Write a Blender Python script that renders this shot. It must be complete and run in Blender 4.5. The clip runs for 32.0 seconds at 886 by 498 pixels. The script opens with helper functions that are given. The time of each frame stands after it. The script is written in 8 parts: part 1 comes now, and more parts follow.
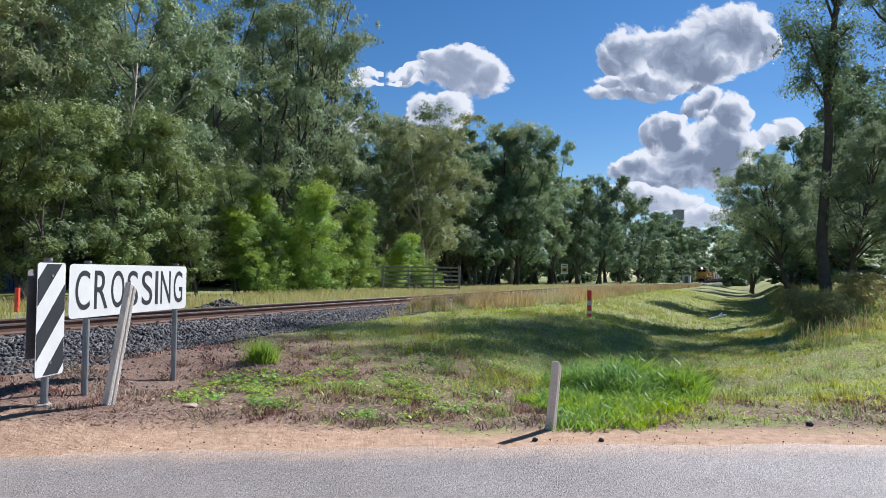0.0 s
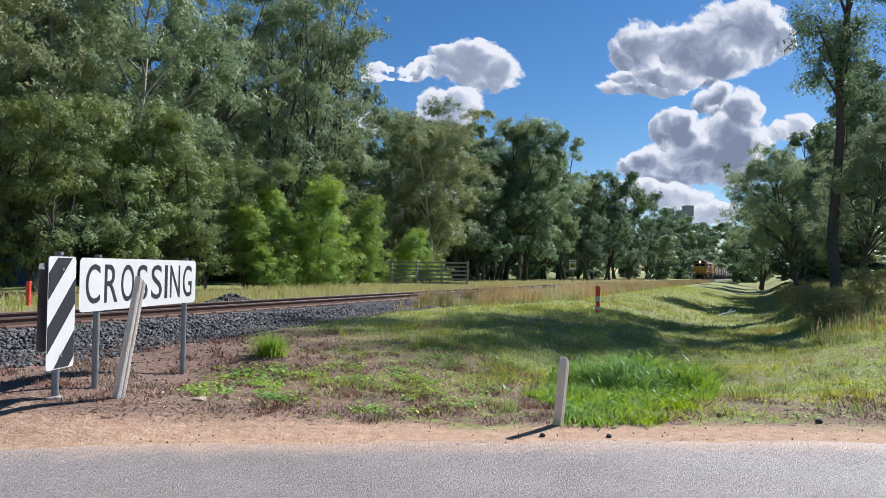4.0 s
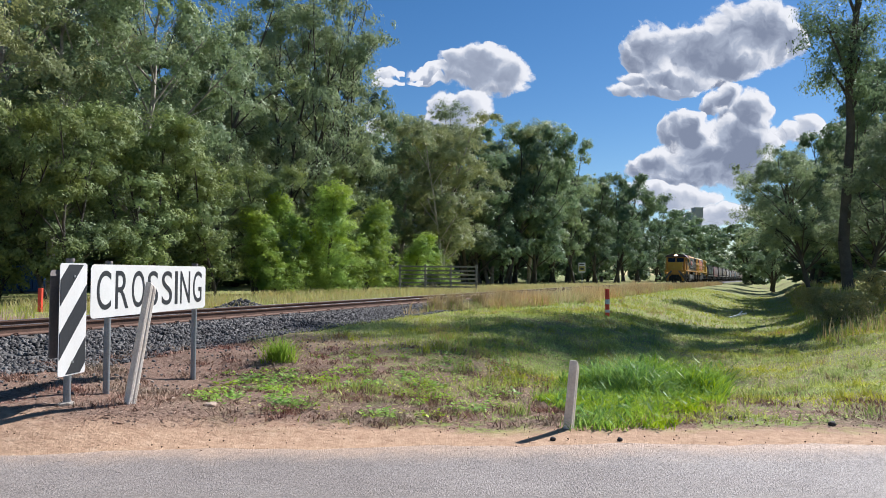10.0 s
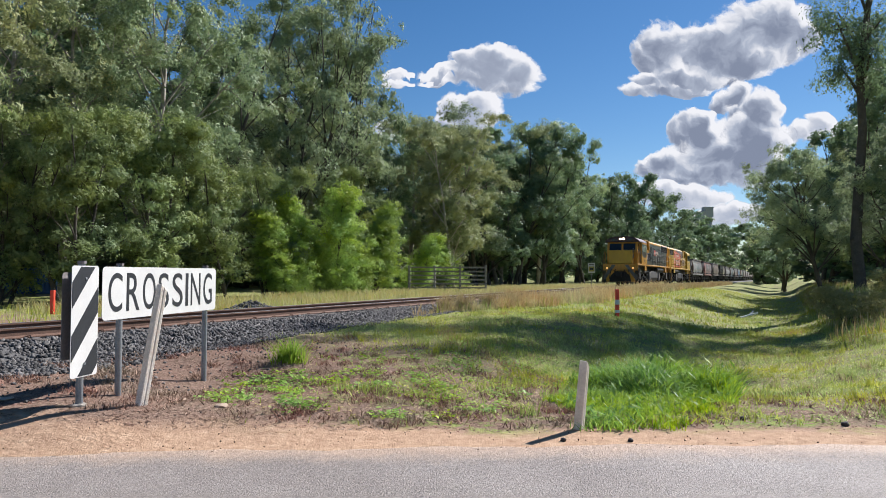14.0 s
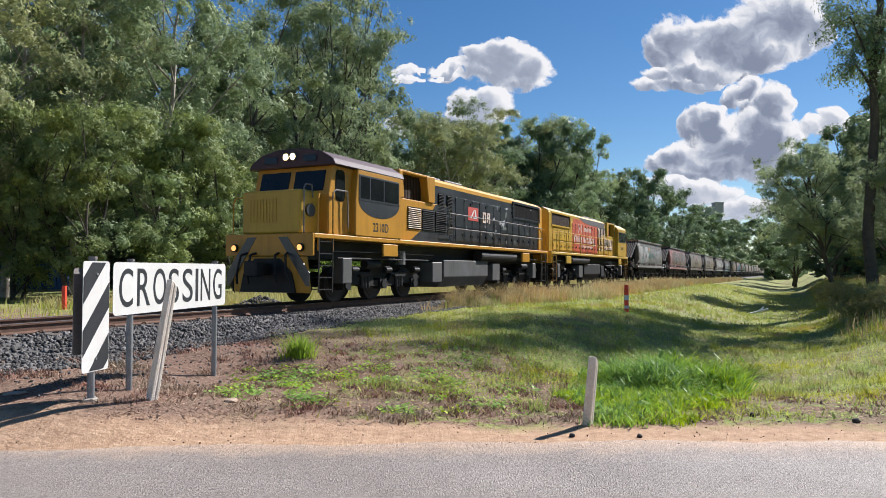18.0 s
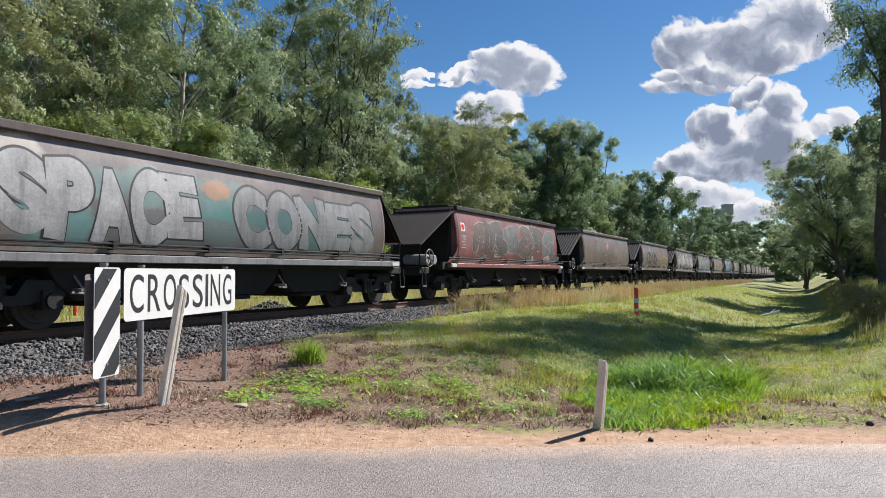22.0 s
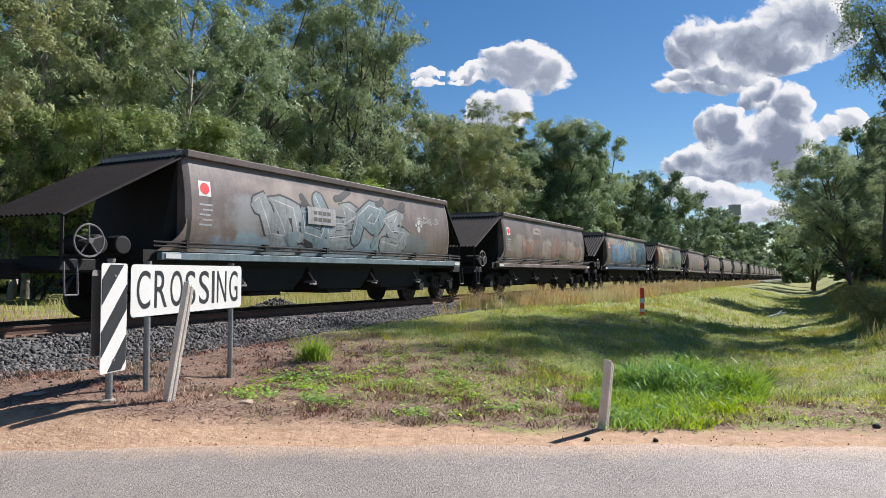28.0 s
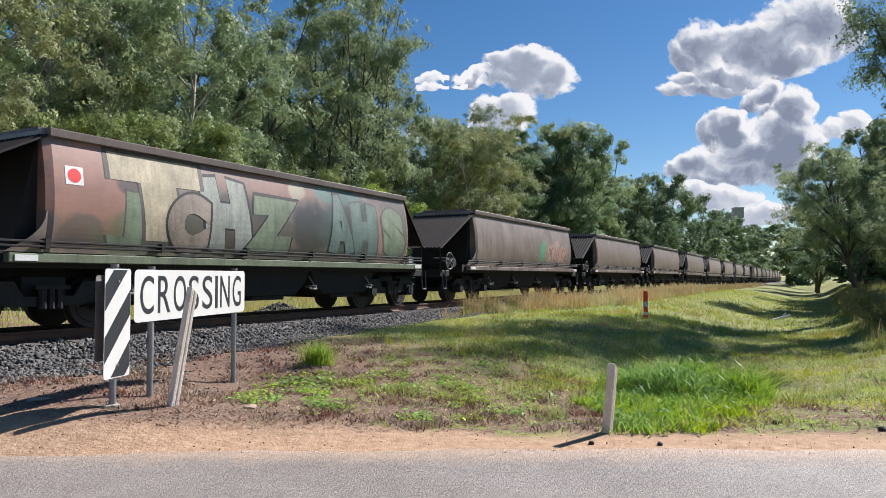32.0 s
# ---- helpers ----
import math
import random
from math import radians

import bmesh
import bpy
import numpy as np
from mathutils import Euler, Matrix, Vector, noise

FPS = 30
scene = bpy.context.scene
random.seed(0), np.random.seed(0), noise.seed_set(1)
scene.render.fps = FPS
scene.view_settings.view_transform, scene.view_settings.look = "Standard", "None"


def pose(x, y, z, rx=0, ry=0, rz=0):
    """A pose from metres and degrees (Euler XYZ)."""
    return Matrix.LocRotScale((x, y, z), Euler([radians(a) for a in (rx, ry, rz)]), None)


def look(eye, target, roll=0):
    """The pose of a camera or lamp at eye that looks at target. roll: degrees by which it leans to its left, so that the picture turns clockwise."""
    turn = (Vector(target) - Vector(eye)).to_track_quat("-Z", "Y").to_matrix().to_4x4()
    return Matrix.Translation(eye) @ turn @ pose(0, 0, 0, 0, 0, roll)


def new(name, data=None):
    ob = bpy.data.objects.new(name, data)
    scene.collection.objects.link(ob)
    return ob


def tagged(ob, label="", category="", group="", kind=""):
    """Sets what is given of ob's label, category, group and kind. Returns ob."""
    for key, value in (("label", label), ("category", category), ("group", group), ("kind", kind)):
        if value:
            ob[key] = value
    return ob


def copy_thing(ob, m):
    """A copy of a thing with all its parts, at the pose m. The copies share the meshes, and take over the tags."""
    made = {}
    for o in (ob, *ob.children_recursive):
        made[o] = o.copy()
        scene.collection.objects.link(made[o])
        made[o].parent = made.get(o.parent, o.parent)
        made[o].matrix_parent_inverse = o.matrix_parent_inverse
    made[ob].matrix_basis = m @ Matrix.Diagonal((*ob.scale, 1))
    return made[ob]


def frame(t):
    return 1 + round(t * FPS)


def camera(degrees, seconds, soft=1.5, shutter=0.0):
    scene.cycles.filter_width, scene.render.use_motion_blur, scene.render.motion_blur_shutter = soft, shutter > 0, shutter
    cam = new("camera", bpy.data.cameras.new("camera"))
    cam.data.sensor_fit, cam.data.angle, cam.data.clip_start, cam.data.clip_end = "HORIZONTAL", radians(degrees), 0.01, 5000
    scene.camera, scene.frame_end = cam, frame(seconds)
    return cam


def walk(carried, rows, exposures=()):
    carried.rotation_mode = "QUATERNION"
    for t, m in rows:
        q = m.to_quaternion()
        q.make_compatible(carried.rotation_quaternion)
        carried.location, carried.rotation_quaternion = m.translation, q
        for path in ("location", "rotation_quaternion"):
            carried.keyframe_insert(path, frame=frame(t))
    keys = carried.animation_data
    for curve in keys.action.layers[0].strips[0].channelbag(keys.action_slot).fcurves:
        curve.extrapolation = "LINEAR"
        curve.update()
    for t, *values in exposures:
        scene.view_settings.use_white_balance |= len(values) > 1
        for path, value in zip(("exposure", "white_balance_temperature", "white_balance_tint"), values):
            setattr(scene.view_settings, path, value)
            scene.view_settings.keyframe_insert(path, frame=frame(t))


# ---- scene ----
# Camera: held by hand beside the road, turning slowly to the left.
EYE = (0.0, 0.0, 1.45)
cam = camera(65.03, 32.0, soft=0.42)


def hold(t, yaw, tilt, lean):
    """seconds; turn to the left, upward tilt and lean in degrees"""
    return t, pose(*EYE, 0, 0, yaw) @ pose(0, 0, 0, 90 + tilt) @ pose(0, 0, 0, 0, 0, lean)


walk(cam, [
    hold(0.0, -4.31, 2.07, 0.55),
    hold(0.5, -4.32, 2.11, 0.72),
    hold(1.0, -4.25, 2.07, 0.80),
    hold(1.5, -4.14, 2.00, 1.01),
    hold(2.0, -4.09, 1.91, 1.15),
    hold(2.5, -3.99, 1.80, 1.08),
    hold(3.0, -3.91, 1.70, 1.11),
    hold(3.5, -3.78, 1.66, 0.95),
    hold(5.5, -3.45, 1.78, 0.45),
    hold(6.0, -3.45, 1.80, 0.36),
    hold(6.5, -3.39, 1.86, 0.30),
    hold(7.0, -3.31, 1.91, 0.31),
    hold(7.5, -3.23, 1.98, 0.37),
    hold(8.0, -3.11, 1.97, 0.35),
    hold(8.5, -3.05, 1.99, 0.35),
    hold(9.0, -2.97, 2.05, 0.39),
    hold(9.5, -2.99, 2.02, 0.46),
    hold(10.0, -2.92, 1.99, 0.37),
    hold(10.5, -2.86, 1.95, 0.34),
    hold(11.0, -2.74, 1.97, 0.18),
    hold(11.5, -2.66, 2.05, -0.04),
    hold(12.0, -2.58, 2.13, -0.13),
    hold(12.5, -2.55, 2.15, 0.03),
    hold(13.0, -2.42, 2.08, 0.07),
    hold(13.5, -2.23, 2.06, -0.03),
    hold(14.0, -2.17, 2.06, 0.13),
    hold(14.5, -2.21, 2.15, 0.14),
    hold(16.5, -1.75, 1.65, 0.27),
    hold(17.0, -1.63, 1.66, 0.22),
    hold(17.5, -1.55, 1.65, 0.20),
    hold(18.0, -1.45, 1.69, 0.14),
    hold(18.5, -1.39, 1.79, 0.01),
    hold(19.0, -1.35, 1.91, -0.03),
    hold(19.5, -1.26, 1.96, -0.07),
    hold(20.0, -1.16, 1.99, -0.16),
    hold(20.5, -1.07, 2.07, -0.32),
    hold(21.0, -0.99, 2.14, -0.33),
    hold(21.5, -0.84, 2.09, -0.21),
    hold(22.0, -0.73, 2.02, -0.22),
    hold(22.5, -0.71, 2.00, -0.29),
    hold(23.0, -0.71, 2.08, -0.34),
    hold(23.5, -0.62, 2.02, -0.20),
    hold(24.0, -0.59, 2.00, -0.27),
    hold(24.5, -0.59, 2.00, -0.22),
    hold(25.0, -0.47, 1.96, -0.03),
    hold(25.5, -0.42, 1.94, 0.09),
    hold(27.5, -0.30, 1.94, 0.12),
    hold(28.0, -0.24, 1.90, 0.23),
    hold(28.5, -0.31, 1.90, 0.32),
    hold(29.0, -0.37, 2.04, 0.30),
    hold(29.5, -0.38, 2.11, 0.29),
    hold(30.0, -0.37, 2.17, 0.26),
    hold(30.5, -0.33, 2.18, 0.30),
    hold(31.0, -0.27, 2.19, 0.24),
    hold(31.5, -0.14, 2.24, -0.00),
    hold(32.0, 0.00, 2.23, -0.00),
], exposures=((0.0, 0.76, 5850, 13), (8.0, 0.79, 6050, 13), (14.0, 0.83, 6230, 13), (18.0, 0.85, 6320, 13), (32.0, 0.85, 6320, 13)))

# ---- light ----
SUN_AZ = radians(51.0)      # to the right of straight ahead
SUN_EL = radians(40.0)
scene.view_settings.exposure = 0.85
world = bpy.data.worlds.new("sky")
scene.world = world
world.use_nodes = True
wn = world.node_tree.nodes
sky = wn.new("ShaderNodeTexSky")
sky.sky_type = "NISHITA"
sky.sun_disc = False
sky.sun_elevation = SUN_EL
sky.sun_rotation = SUN_AZ
sky.altitude = 600
sky.air_density = 1.0
sky.dust_density = 0.15
sky.ozone_density = 2.2
wn["Background"].inputs[1].default_value = 0.052
tint = wn.new("ShaderNodeHueSaturation")
tint.inputs["Saturation"].default_value = 1.28
world.node_tree.links.new(sky.outputs[0], tint.inputs["Color"])
world.node_tree.links.new(tint.outputs[0], wn["Background"].inputs[0])
sun = new("sun", bpy.data.lights.new("sun", "SUN"))
sun.data.energy = 4.8
sun.data.angle = radians(0.53)
sun.data.color = (1.0, 0.975, 0.935)
sdir = Vector((math.sin(SUN_AZ) * math.cos(SUN_EL), math.cos(SUN_AZ) * math.cos(SUN_EL), math.sin(SUN_EL)))
sun.matrix_basis = look(sdir * 60, (0, 0, 0))

# ---- materials ----
def mat(name, col, rough=0.7, metal=0.0, var=0.25, scale=2.0, fine=40.0, bump=0.15, col2=None, amount=0.5, objrand=0.0, island=0.0, spec=0.4, space="Object", streak=0.0):
    """Base colour with stains at a large and grain at a small scale, in metres."""
    m = bpy.data.materials.new(name)
    m.use_nodes = True
    t = m.node_tree
    n, l = t.nodes, t.links
    b = n["Principled BSDF"]
    tc = n.new("ShaderNodeTexCoord")
    big, small = n.new("ShaderNodeTexNoise"), n.new("ShaderNodeTexNoise")
    for q, s, d in ((big, scale, 6.0), (small, fine, 4.0)):
        q.inputs["Scale"].default_value = s
        q.inputs["Detail"].default_value = d
        q.inputs["Roughness"].default_value = 0.62
        l.new(tc.outputs[space], q.inputs["Vector"])
    ramp = n.new("ShaderNodeValToRGB")
    c2 = col2 if col2 else tuple(c * (1 - var) for c in col)
    ramp.color_ramp.elements[0].position = 0.5 - 0.5 * (1 - amount) * 0.6
    ramp.color_ramp.elements[1].position = 0.5 + 0.5 * amount * 0.6 + 0.03
    ramp.color_ramp.elements[0].color = (*c2, 1)
    ramp.color_ramp.elements[1].color = (*col, 1)
    l.new(big.outputs[0], ramp.inputs[0])
    hsv = n.new("ShaderNodeHueSaturation")
    l.new(ramp.outputs[0], hsv.inputs["Color"])
    mr = n.new("ShaderNodeMapRange")
    mr.inputs[1].default_value, mr.inputs[2].default_value = 0.25, 0.75
    mr.inputs[3].default_value, mr.inputs[4].default_value = 1 - var, 1 + var
    l.new(small.outputs[0], mr.inputs[0])
    val = mr.outputs[0]
    for amt, node, out in ((objrand, "ShaderNodeObjectInfo", "Random"), (island, "ShaderNodeNewGeometry", "Random Per Island")):
        if amt:
            g = n.new(node)
            r = n.new("ShaderNodeMapRange")
            r.inputs[3].default_value, r.inputs[4].default_value = 1 - amt, 1 + amt
            l.new(g.outputs[out], r.inputs[0])
            mu = n.new("ShaderNodeMath")
            mu.operation = "MULTIPLY"
            l.new(val, mu.inputs[0])
            l.new(r.outputs[0], mu.inputs[1])
            val = mu.outputs[0]
    if streak:
        # grime that has run down the sides
        mp = n.new("ShaderNodeMapping")
        mp.inputs["Scale"].default_value = (5.0, 5.0, 0.45)
        l.new(tc.outputs[space], mp.inputs[0])
        run = n.new("ShaderNodeTexNoise")
        run.inputs["Scale"].default_value, run.inputs["Detail"].default_value, run.inputs["Roughness"].default_value = 1.3, 7.0, 0.7
        l.new(mp.outputs[0], run.inputs["Vector"])
        r = n.new("ShaderNodeMapRange")
        r.inputs[1].default_value, r.inputs[2].default_value = 0.47, 0.72
        r.inputs[3].default_value, r.inputs[4].default_value = 1.0, 1.0 - streak
        l.new(run.outputs[0], r.inputs[0])
        mu = n.new("ShaderNodeMath")
        mu.operation = "MULTIPLY"
        l.new(val, mu.inputs[0])
        l.new(r.outputs[0], mu.inputs[1])
        val = mu.outputs[0]
    l.new(val, hsv.inputs["Value"])
    l.new(hsv.outputs[0], b.inputs["Base Color"])
    b.inputs["Roughness"].default_value = rough
    b.inputs["Metallic"].default_value = metal
    b.inputs["Specular IOR Level"].default_value = spec
    if bump:
        bp = n.new("ShaderNodeBump")
        bp.inputs["Strength"].default_value = bump
        bp.inputs["Distance"].default_value = 0.02
        l.new(small.outputs[0], bp.inputs["Height"])
        l.new(bp.outputs[0], b.inputs["Normal"])
    return m


def leaf_mat(name, ca, cb, trans=0.35, rough=0.5, drift=0.55, spec=0.16):
    """Leaves: two tints picked leaf by leaf, some light shining through."""
    m = bpy.data.materials.new(name)
    m.use_nodes = True
    n, l = m.node_tree.nodes, m.node_tree.links
    b = n["Principled BSDF"]
    g, o = n.new("ShaderNodeNewGeometry"), n.new("ShaderNodeObjectInfo")
    mix = n.new("ShaderNodeMix")
    mix.data_type = "RGBA"
    mix.inputs[6].default_value, mix.inputs[7].default_value = (*ca, 1), (*cb, 1)
    l.new(g.outputs["Random Per Island"], mix.inputs[0])
    # older and younger sprigs: the tint drifts through the crown
    tc, nz = n.new("ShaderNodeTexCoord"), n.new("ShaderNodeTexNoise")
    nz.inputs["Scale"].default_value, nz.inputs["Detail"].default_value = drift, 3.0
    l.new(tc.outputs["Object"], nz.inputs["Vector"])
    hr, sr = n.new("ShaderNodeMapRange"), n.new("ShaderNodeMapRange")
    for q, lo, hi in ((hr, 0.525, 0.47), (sr, 0.84, 1.2)):
        q.inputs[1].default_value, q.inputs[2].default_value = 0.3, 0.7
        q.inputs[3].default_value, q.inputs[4].default_value = lo, hi
        l.new(nz.outputs[0], q.inputs[0])
    hsv = n.new("ShaderNodeHueSaturation")
    r = n.new("ShaderNodeMapRange")
    r.inputs[3].default_value, r.inputs[4].default_value = 0.8, 1.2
    l.new(o.outputs["Random"], r.inputs[0])
    l.new(r.outputs[0], hsv.inputs["Value"])
    l.new(hr.outputs[0], hsv.inputs["Hue"])
    l.new(sr.outputs[0], hsv.inputs["Saturation"])
    l.new(mix.outputs[2], hsv.inputs["Color"])
    l.new(hsv.outputs[0], b.inputs["Base Color"])
    b.inputs["Roughness"].default_value = rough
    b.inputs["Specular IOR Level"].default_value = spec
    tr = n.new("ShaderNodeBsdfTranslucent")
    l.new(hsv.outputs[0], tr.inputs[0])
    ms = n.new("ShaderNodeMixShader")
    ms.inputs[0].default_value = trans
    l.new(b.outputs[0], ms.inputs[1])
    l.new(tr.outputs[0], ms.inputs[2])
    l.new(ms.outputs[0], n["Material Output"].inputs[0])
    return m


def glow(name, col, power):
    m = bpy.data.materials.new(name)
    m.use_nodes = True
    b = m.node_tree.nodes["Principled BSDF"]
    b.inputs["Base Color"].default_value = (*col, 1)
    b.inputs["Emission Color"].default_value = (*col, 1)
    b.inputs["Emission Strength"].default_value = power
    return m


# ---- mesh tools ----
def box(bm, x0, x1, y0, y1, z0, z1, m=None):
    ret = bmesh.ops.create_cube(bm, size=1.0)
    mm = Matrix.Translation(((x0 + x1) / 2, (y0 + y1) / 2, (z0 + z1) / 2)) @ Matrix.Diagonal((abs(x1 - x0), abs(y1 - y0), abs(z1 - z0), 1))
    bmesh.ops.transform(bm, matrix=(m @ mm) if m else mm, verts=ret["verts"])
    return ret["verts"]


def bevelled(bm, width, segs=2):
    bmesh.ops.bevel(bm, geom=[e for e in bm.edges if len(e.link_faces) == 2 and e.calc_face_angle(0) > 0.5], offset=width, segments=segs, affect="EDGES", profile=0.5)
    return bm


def rod(bm, a, b, r, r2=None, n=8):
    a, b = Vector(a), Vector(b)
    d = b - a
    m = Matrix.Translation((a + b) / 2) @ d.to_track_quat("Z", "Y").to_matrix().to_4x4()
    bmesh.ops.create_cone(bm, cap_ends=True, segments=n, radius1=r, radius2=r if r2 is None else r2, depth=d.length, matrix=m)


def bar(bm, pts, r, n=6):
    for a, b in zip(pts, pts[1:]):
        rod(bm, a, b, r, n=n)


def prism(bm, pts, axis, a, b):
    """A closed outline drawn out along an axis. axis 'x': points are (y, z); 'y': (x, z); 'z': (x, y)."""
    def at(p, v):
        return (v, *p) if axis == "x" else (p[0], v, p[1]) if axis == "y" else (*p, v)
    lo, hi = [bm.verts.new(at(p, a)) for p in pts], [bm.verts.new(at(p, b)) for p in pts]
    n = len(pts)
    for i in range(n):
        bm.faces.new((lo[i], lo[(i + 1) % n], hi[(i + 1) % n], hi[i]))
    bm.faces.new(lo[::-1])
    bm.faces.new(hi)
    bmesh.ops.recalc_face_normals(bm, faces=bm.faces)


def data_of(bm, name, material, smooth=False):
    me = bpy.data.meshes.new(name)
    bm.to_mesh(me)
    bm.free()
    for m in material if isinstance(material, (list, tuple)) else [material]:
        me.materials.append(m)
    if smooth:
        me.shade_smooth()
    return me


def part(name, bm, material, parent=None, label="", smooth=False, at=None):
    ob = new(name, bm if isinstance(bm, bpy.types.Mesh) else data_of(bm, name, material, smooth))
    if parent:
        ob.parent = parent
    if at is not None:
        ob.matrix_basis = at
    if label:
        ob["label"] = label
    return ob


def thing(name, label, category, at=None, group="", kind=""):
    ob = new(name)
    if at is not None:
        ob.matrix_basis = at
    return tagged(ob, label, category, group, kind)


def raw_mesh(name, verts, faces, material, smooth=False):
    """A mesh from arrays: verts (n, 3), faces (m, k)."""
    me = bpy.data.meshes.new(name)
    verts, faces = np.asarray(verts, dtype=np.float32), np.asarray(faces, dtype=np.int32)
    m, k = faces.shape
    me.vertices.add(len(verts))
    me.vertices.foreach_set("co", verts.ravel())
    me.loops.add(m * k)
    me.loops.foreach_set("vertex_index", faces.ravel())
    me.polygons.add(m)
    me.polygons.foreach_set("loop_start", np.arange(m, dtype=np.int32) * k)
    me.update(calc_edges=True)
    me.materials.append(material)
    if smooth:
        me.shade_smooth()
    return me


BM = bmesh.new

# ---- plan ----
# The railway runs straight, from near on the left to far on the right.
TH = radians(28.07)
UX, UY = math.sin(TH), math.cos(TH)
TRACK = 11.4       # from the eye to the track's centre line, square to it
RAIL = 0.588       # top of the rails


def drop(s):
    """The line falls gently away beyond fifty metres."""
    return -0.0046 * max(0.0, s - 45.0) * min(1.0, max(0.0, s - 45.0) / 30.0) if s < 400 else -0.0046 * 355


def on_track(s, d, z=0.0):
    """s along the line, d from its centre towards the road, z over the rail top."""
    q = TRACK - d
    return Vector((UX * s - UY * q, UY * s + UX * q, RAIL + z + drop(s)))


def smooth(a, b, v):
    k = np.clip((v - a) / (b - a), 0, 1)
    return k * k * (3 - 2 * k)


def uneven(x, y):
    """Small humps of the soil."""
    return 0.012 * np.sin(3.1 * x + 1.3 * y) * np.sin(2.3 * y - 1.7 * x + 1) + 0.007 * np.sin(7.3 * x - 2.9 * y + 0.5) * np.sin(6.1 * y + 2.2 * x)


def ground_z(x, y):
    """Height of the ground: road verge, low bank, swale beside the line, track bed."""
    x, y = np.asarray(x, dtype=float), np.asarray(y, dtype=float)
    s, d = UX * x + UY * y, TRACK - (-UY * x + UX * y)
    fall = np.where(s > 45, -0.0046 * (s - 45) * np.clip((s - 45) / 30, 0, 1), 0.0)
    fall = np.maximum(fall, -0.0046 * 355)
    bank = 0.26 * smooth(9.0, 4.5, d) * smooth(-1.0, 0.5, d) + 0.1 * smooth(1, -2, d)
    verge = smooth(5.9, 6.9, y + 0.45 * smooth(-1.5, -3.0, x))
    swale = -0.5 * smooth(6.5, 10.2, d) * smooth(14.6, 11.2, d) * smooth(7.5, 14.0, y + 0.25 * x)
    rise = 0.75 * smooth(11.9, 14.6, d) * smooth(15.0, 30.0, y)
    bump = 0.03 * np.sin(1.7 * x + 0.6 * y) * np.sin(1.3 * y - 0.4 * x) * smooth(7.5, 9.5, y)
    bump = bump - 0.20 * np.exp(-((x + 2.3) ** 2 + (y - 8.8) ** 2) / 1.5)
    bed = smooth(2.4, 1.6, np.abs(d))
    far = np.where((d < -2) | (d > 2), 0, 0)
    return (bank + swale + rise + bump + uneven(x, y) * smooth(60, 30, y)) * verge * (1 - 0.5 * bed) + fall * smooth(20, 60, s) + far - 0.02 * bed

# ---- materials of the place ----
M_LEAF = leaf_mat("gum_leaves", (0.195, 0.262, 0.13), (0.375, 0.45, 0.235), 0.33, 0.55, 0.35, 0.22)
M_LEAF_DARK = leaf_mat("dark_leaves", (0.145, 0.215, 0.115), (0.225, 0.3, 0.16), 0.4, 0.55, 0.35, 0.22)
M_LEAF_OLIVE = leaf_mat("olive_leaves", (0.31, 0.355, 0.165), (0.44, 0.465, 0.235), 0.33, 0.55, 0.35, 0.22)
M_LEAF_BUSH = leaf_mat("bush_leaves", (0.175, 0.235, 0.088), (0.275, 0.33, 0.125), 0.32, 0.55, 0.35, 0.22)
M_LEAF_PALE = leaf_mat("pale_gum_leaves", (0.21, 0.27, 0.145), (0.31, 0.365, 0.195), 0.44, 0.55, 0.35, 0.22)
M_LEAF_BRIGHT = leaf_mat("young_leaves", (0.23, 0.335, 0.055), (0.36, 0.465, 0.095), 0.42, 0.55, 0.35, 0.22)
M_BARK = mat("grey_bark", (0.42, 0.385, 0.335), 0.9, 0, 0.35, 3, 30, 0.5, col2=(0.22, 0.185, 0.155))
M_BARK_DARK = mat("dark_bark", (0.10, 0.085, 0.07), 0.95, 0, 0.35, 3, 30, 0.6)
M_BLADE = leaf_mat("grass_blades", (0.255, 0.308, 0.055), (0.465, 0.49, 0.135), 0.42, 0.7)
M_LUSH = leaf_mat("lush_grass", (0.20, 0.33, 0.028), (0.38, 0.50, 0.078), 0.45, 0.5)
M_LUSH_DEEP = leaf_mat("deep_green_grass", (0.10, 0.21, 0.036), (0.25, 0.39, 0.09), 0.45, 0.5)
M_SEED = leaf_mat("pale_seed_heads", (0.34, 0.38, 0.24), (0.50, 0.52, 0.38), 0.3, 0.8)
M_DRY = leaf_mat("dry_grass", (0.34, 0.25, 0.125), (0.52, 0.43, 0.22), 0.35, 0.8)
M_DRYGREEN = leaf_mat("yellow_green_grass", (0.33, 0.30, 0.115), (0.52, 0.46, 0.22), 0.35, 0.8)
M_LEAF_BANK = leaf_mat("bank_bush_leaves", (0.30, 0.30, 0.125), (0.52, 0.47, 0.21), 0.58)
M_STRAW = leaf_mat("brown_litter", (0.14, 0.080, 0.056), (0.46, 0.32, 0.23), 0.1, 0.9, 1.2)
M_WEED = leaf_mat("weed_leaves", (0.16, 0.29, 0.035), (0.36, 0.50, 0.105), 0.4, 0.5, 2.0)
M_STONE = mat("basalt_ballast", (0.118, 0.110, 0.103), 0.9, 0, 0.3, 8, 60, 0.3, island=0.75)
M_RAIL = mat("rusty_rail", (0.17, 0.095, 0.065), 0.75, 0.2, 0.3, 4, 50, 0.2)
M_RAILTOP = mat("worn_rail_head", (0.55, 0.53, 0.50), 0.28, 0.9, 0.15, 6, 60, 0.05)
M_SLEEPER = mat("weathered_timber", (0.17, 0.14, 0.12), 0.95, 0, 0.3, 3, 30, 0.5, objrand=0.2)


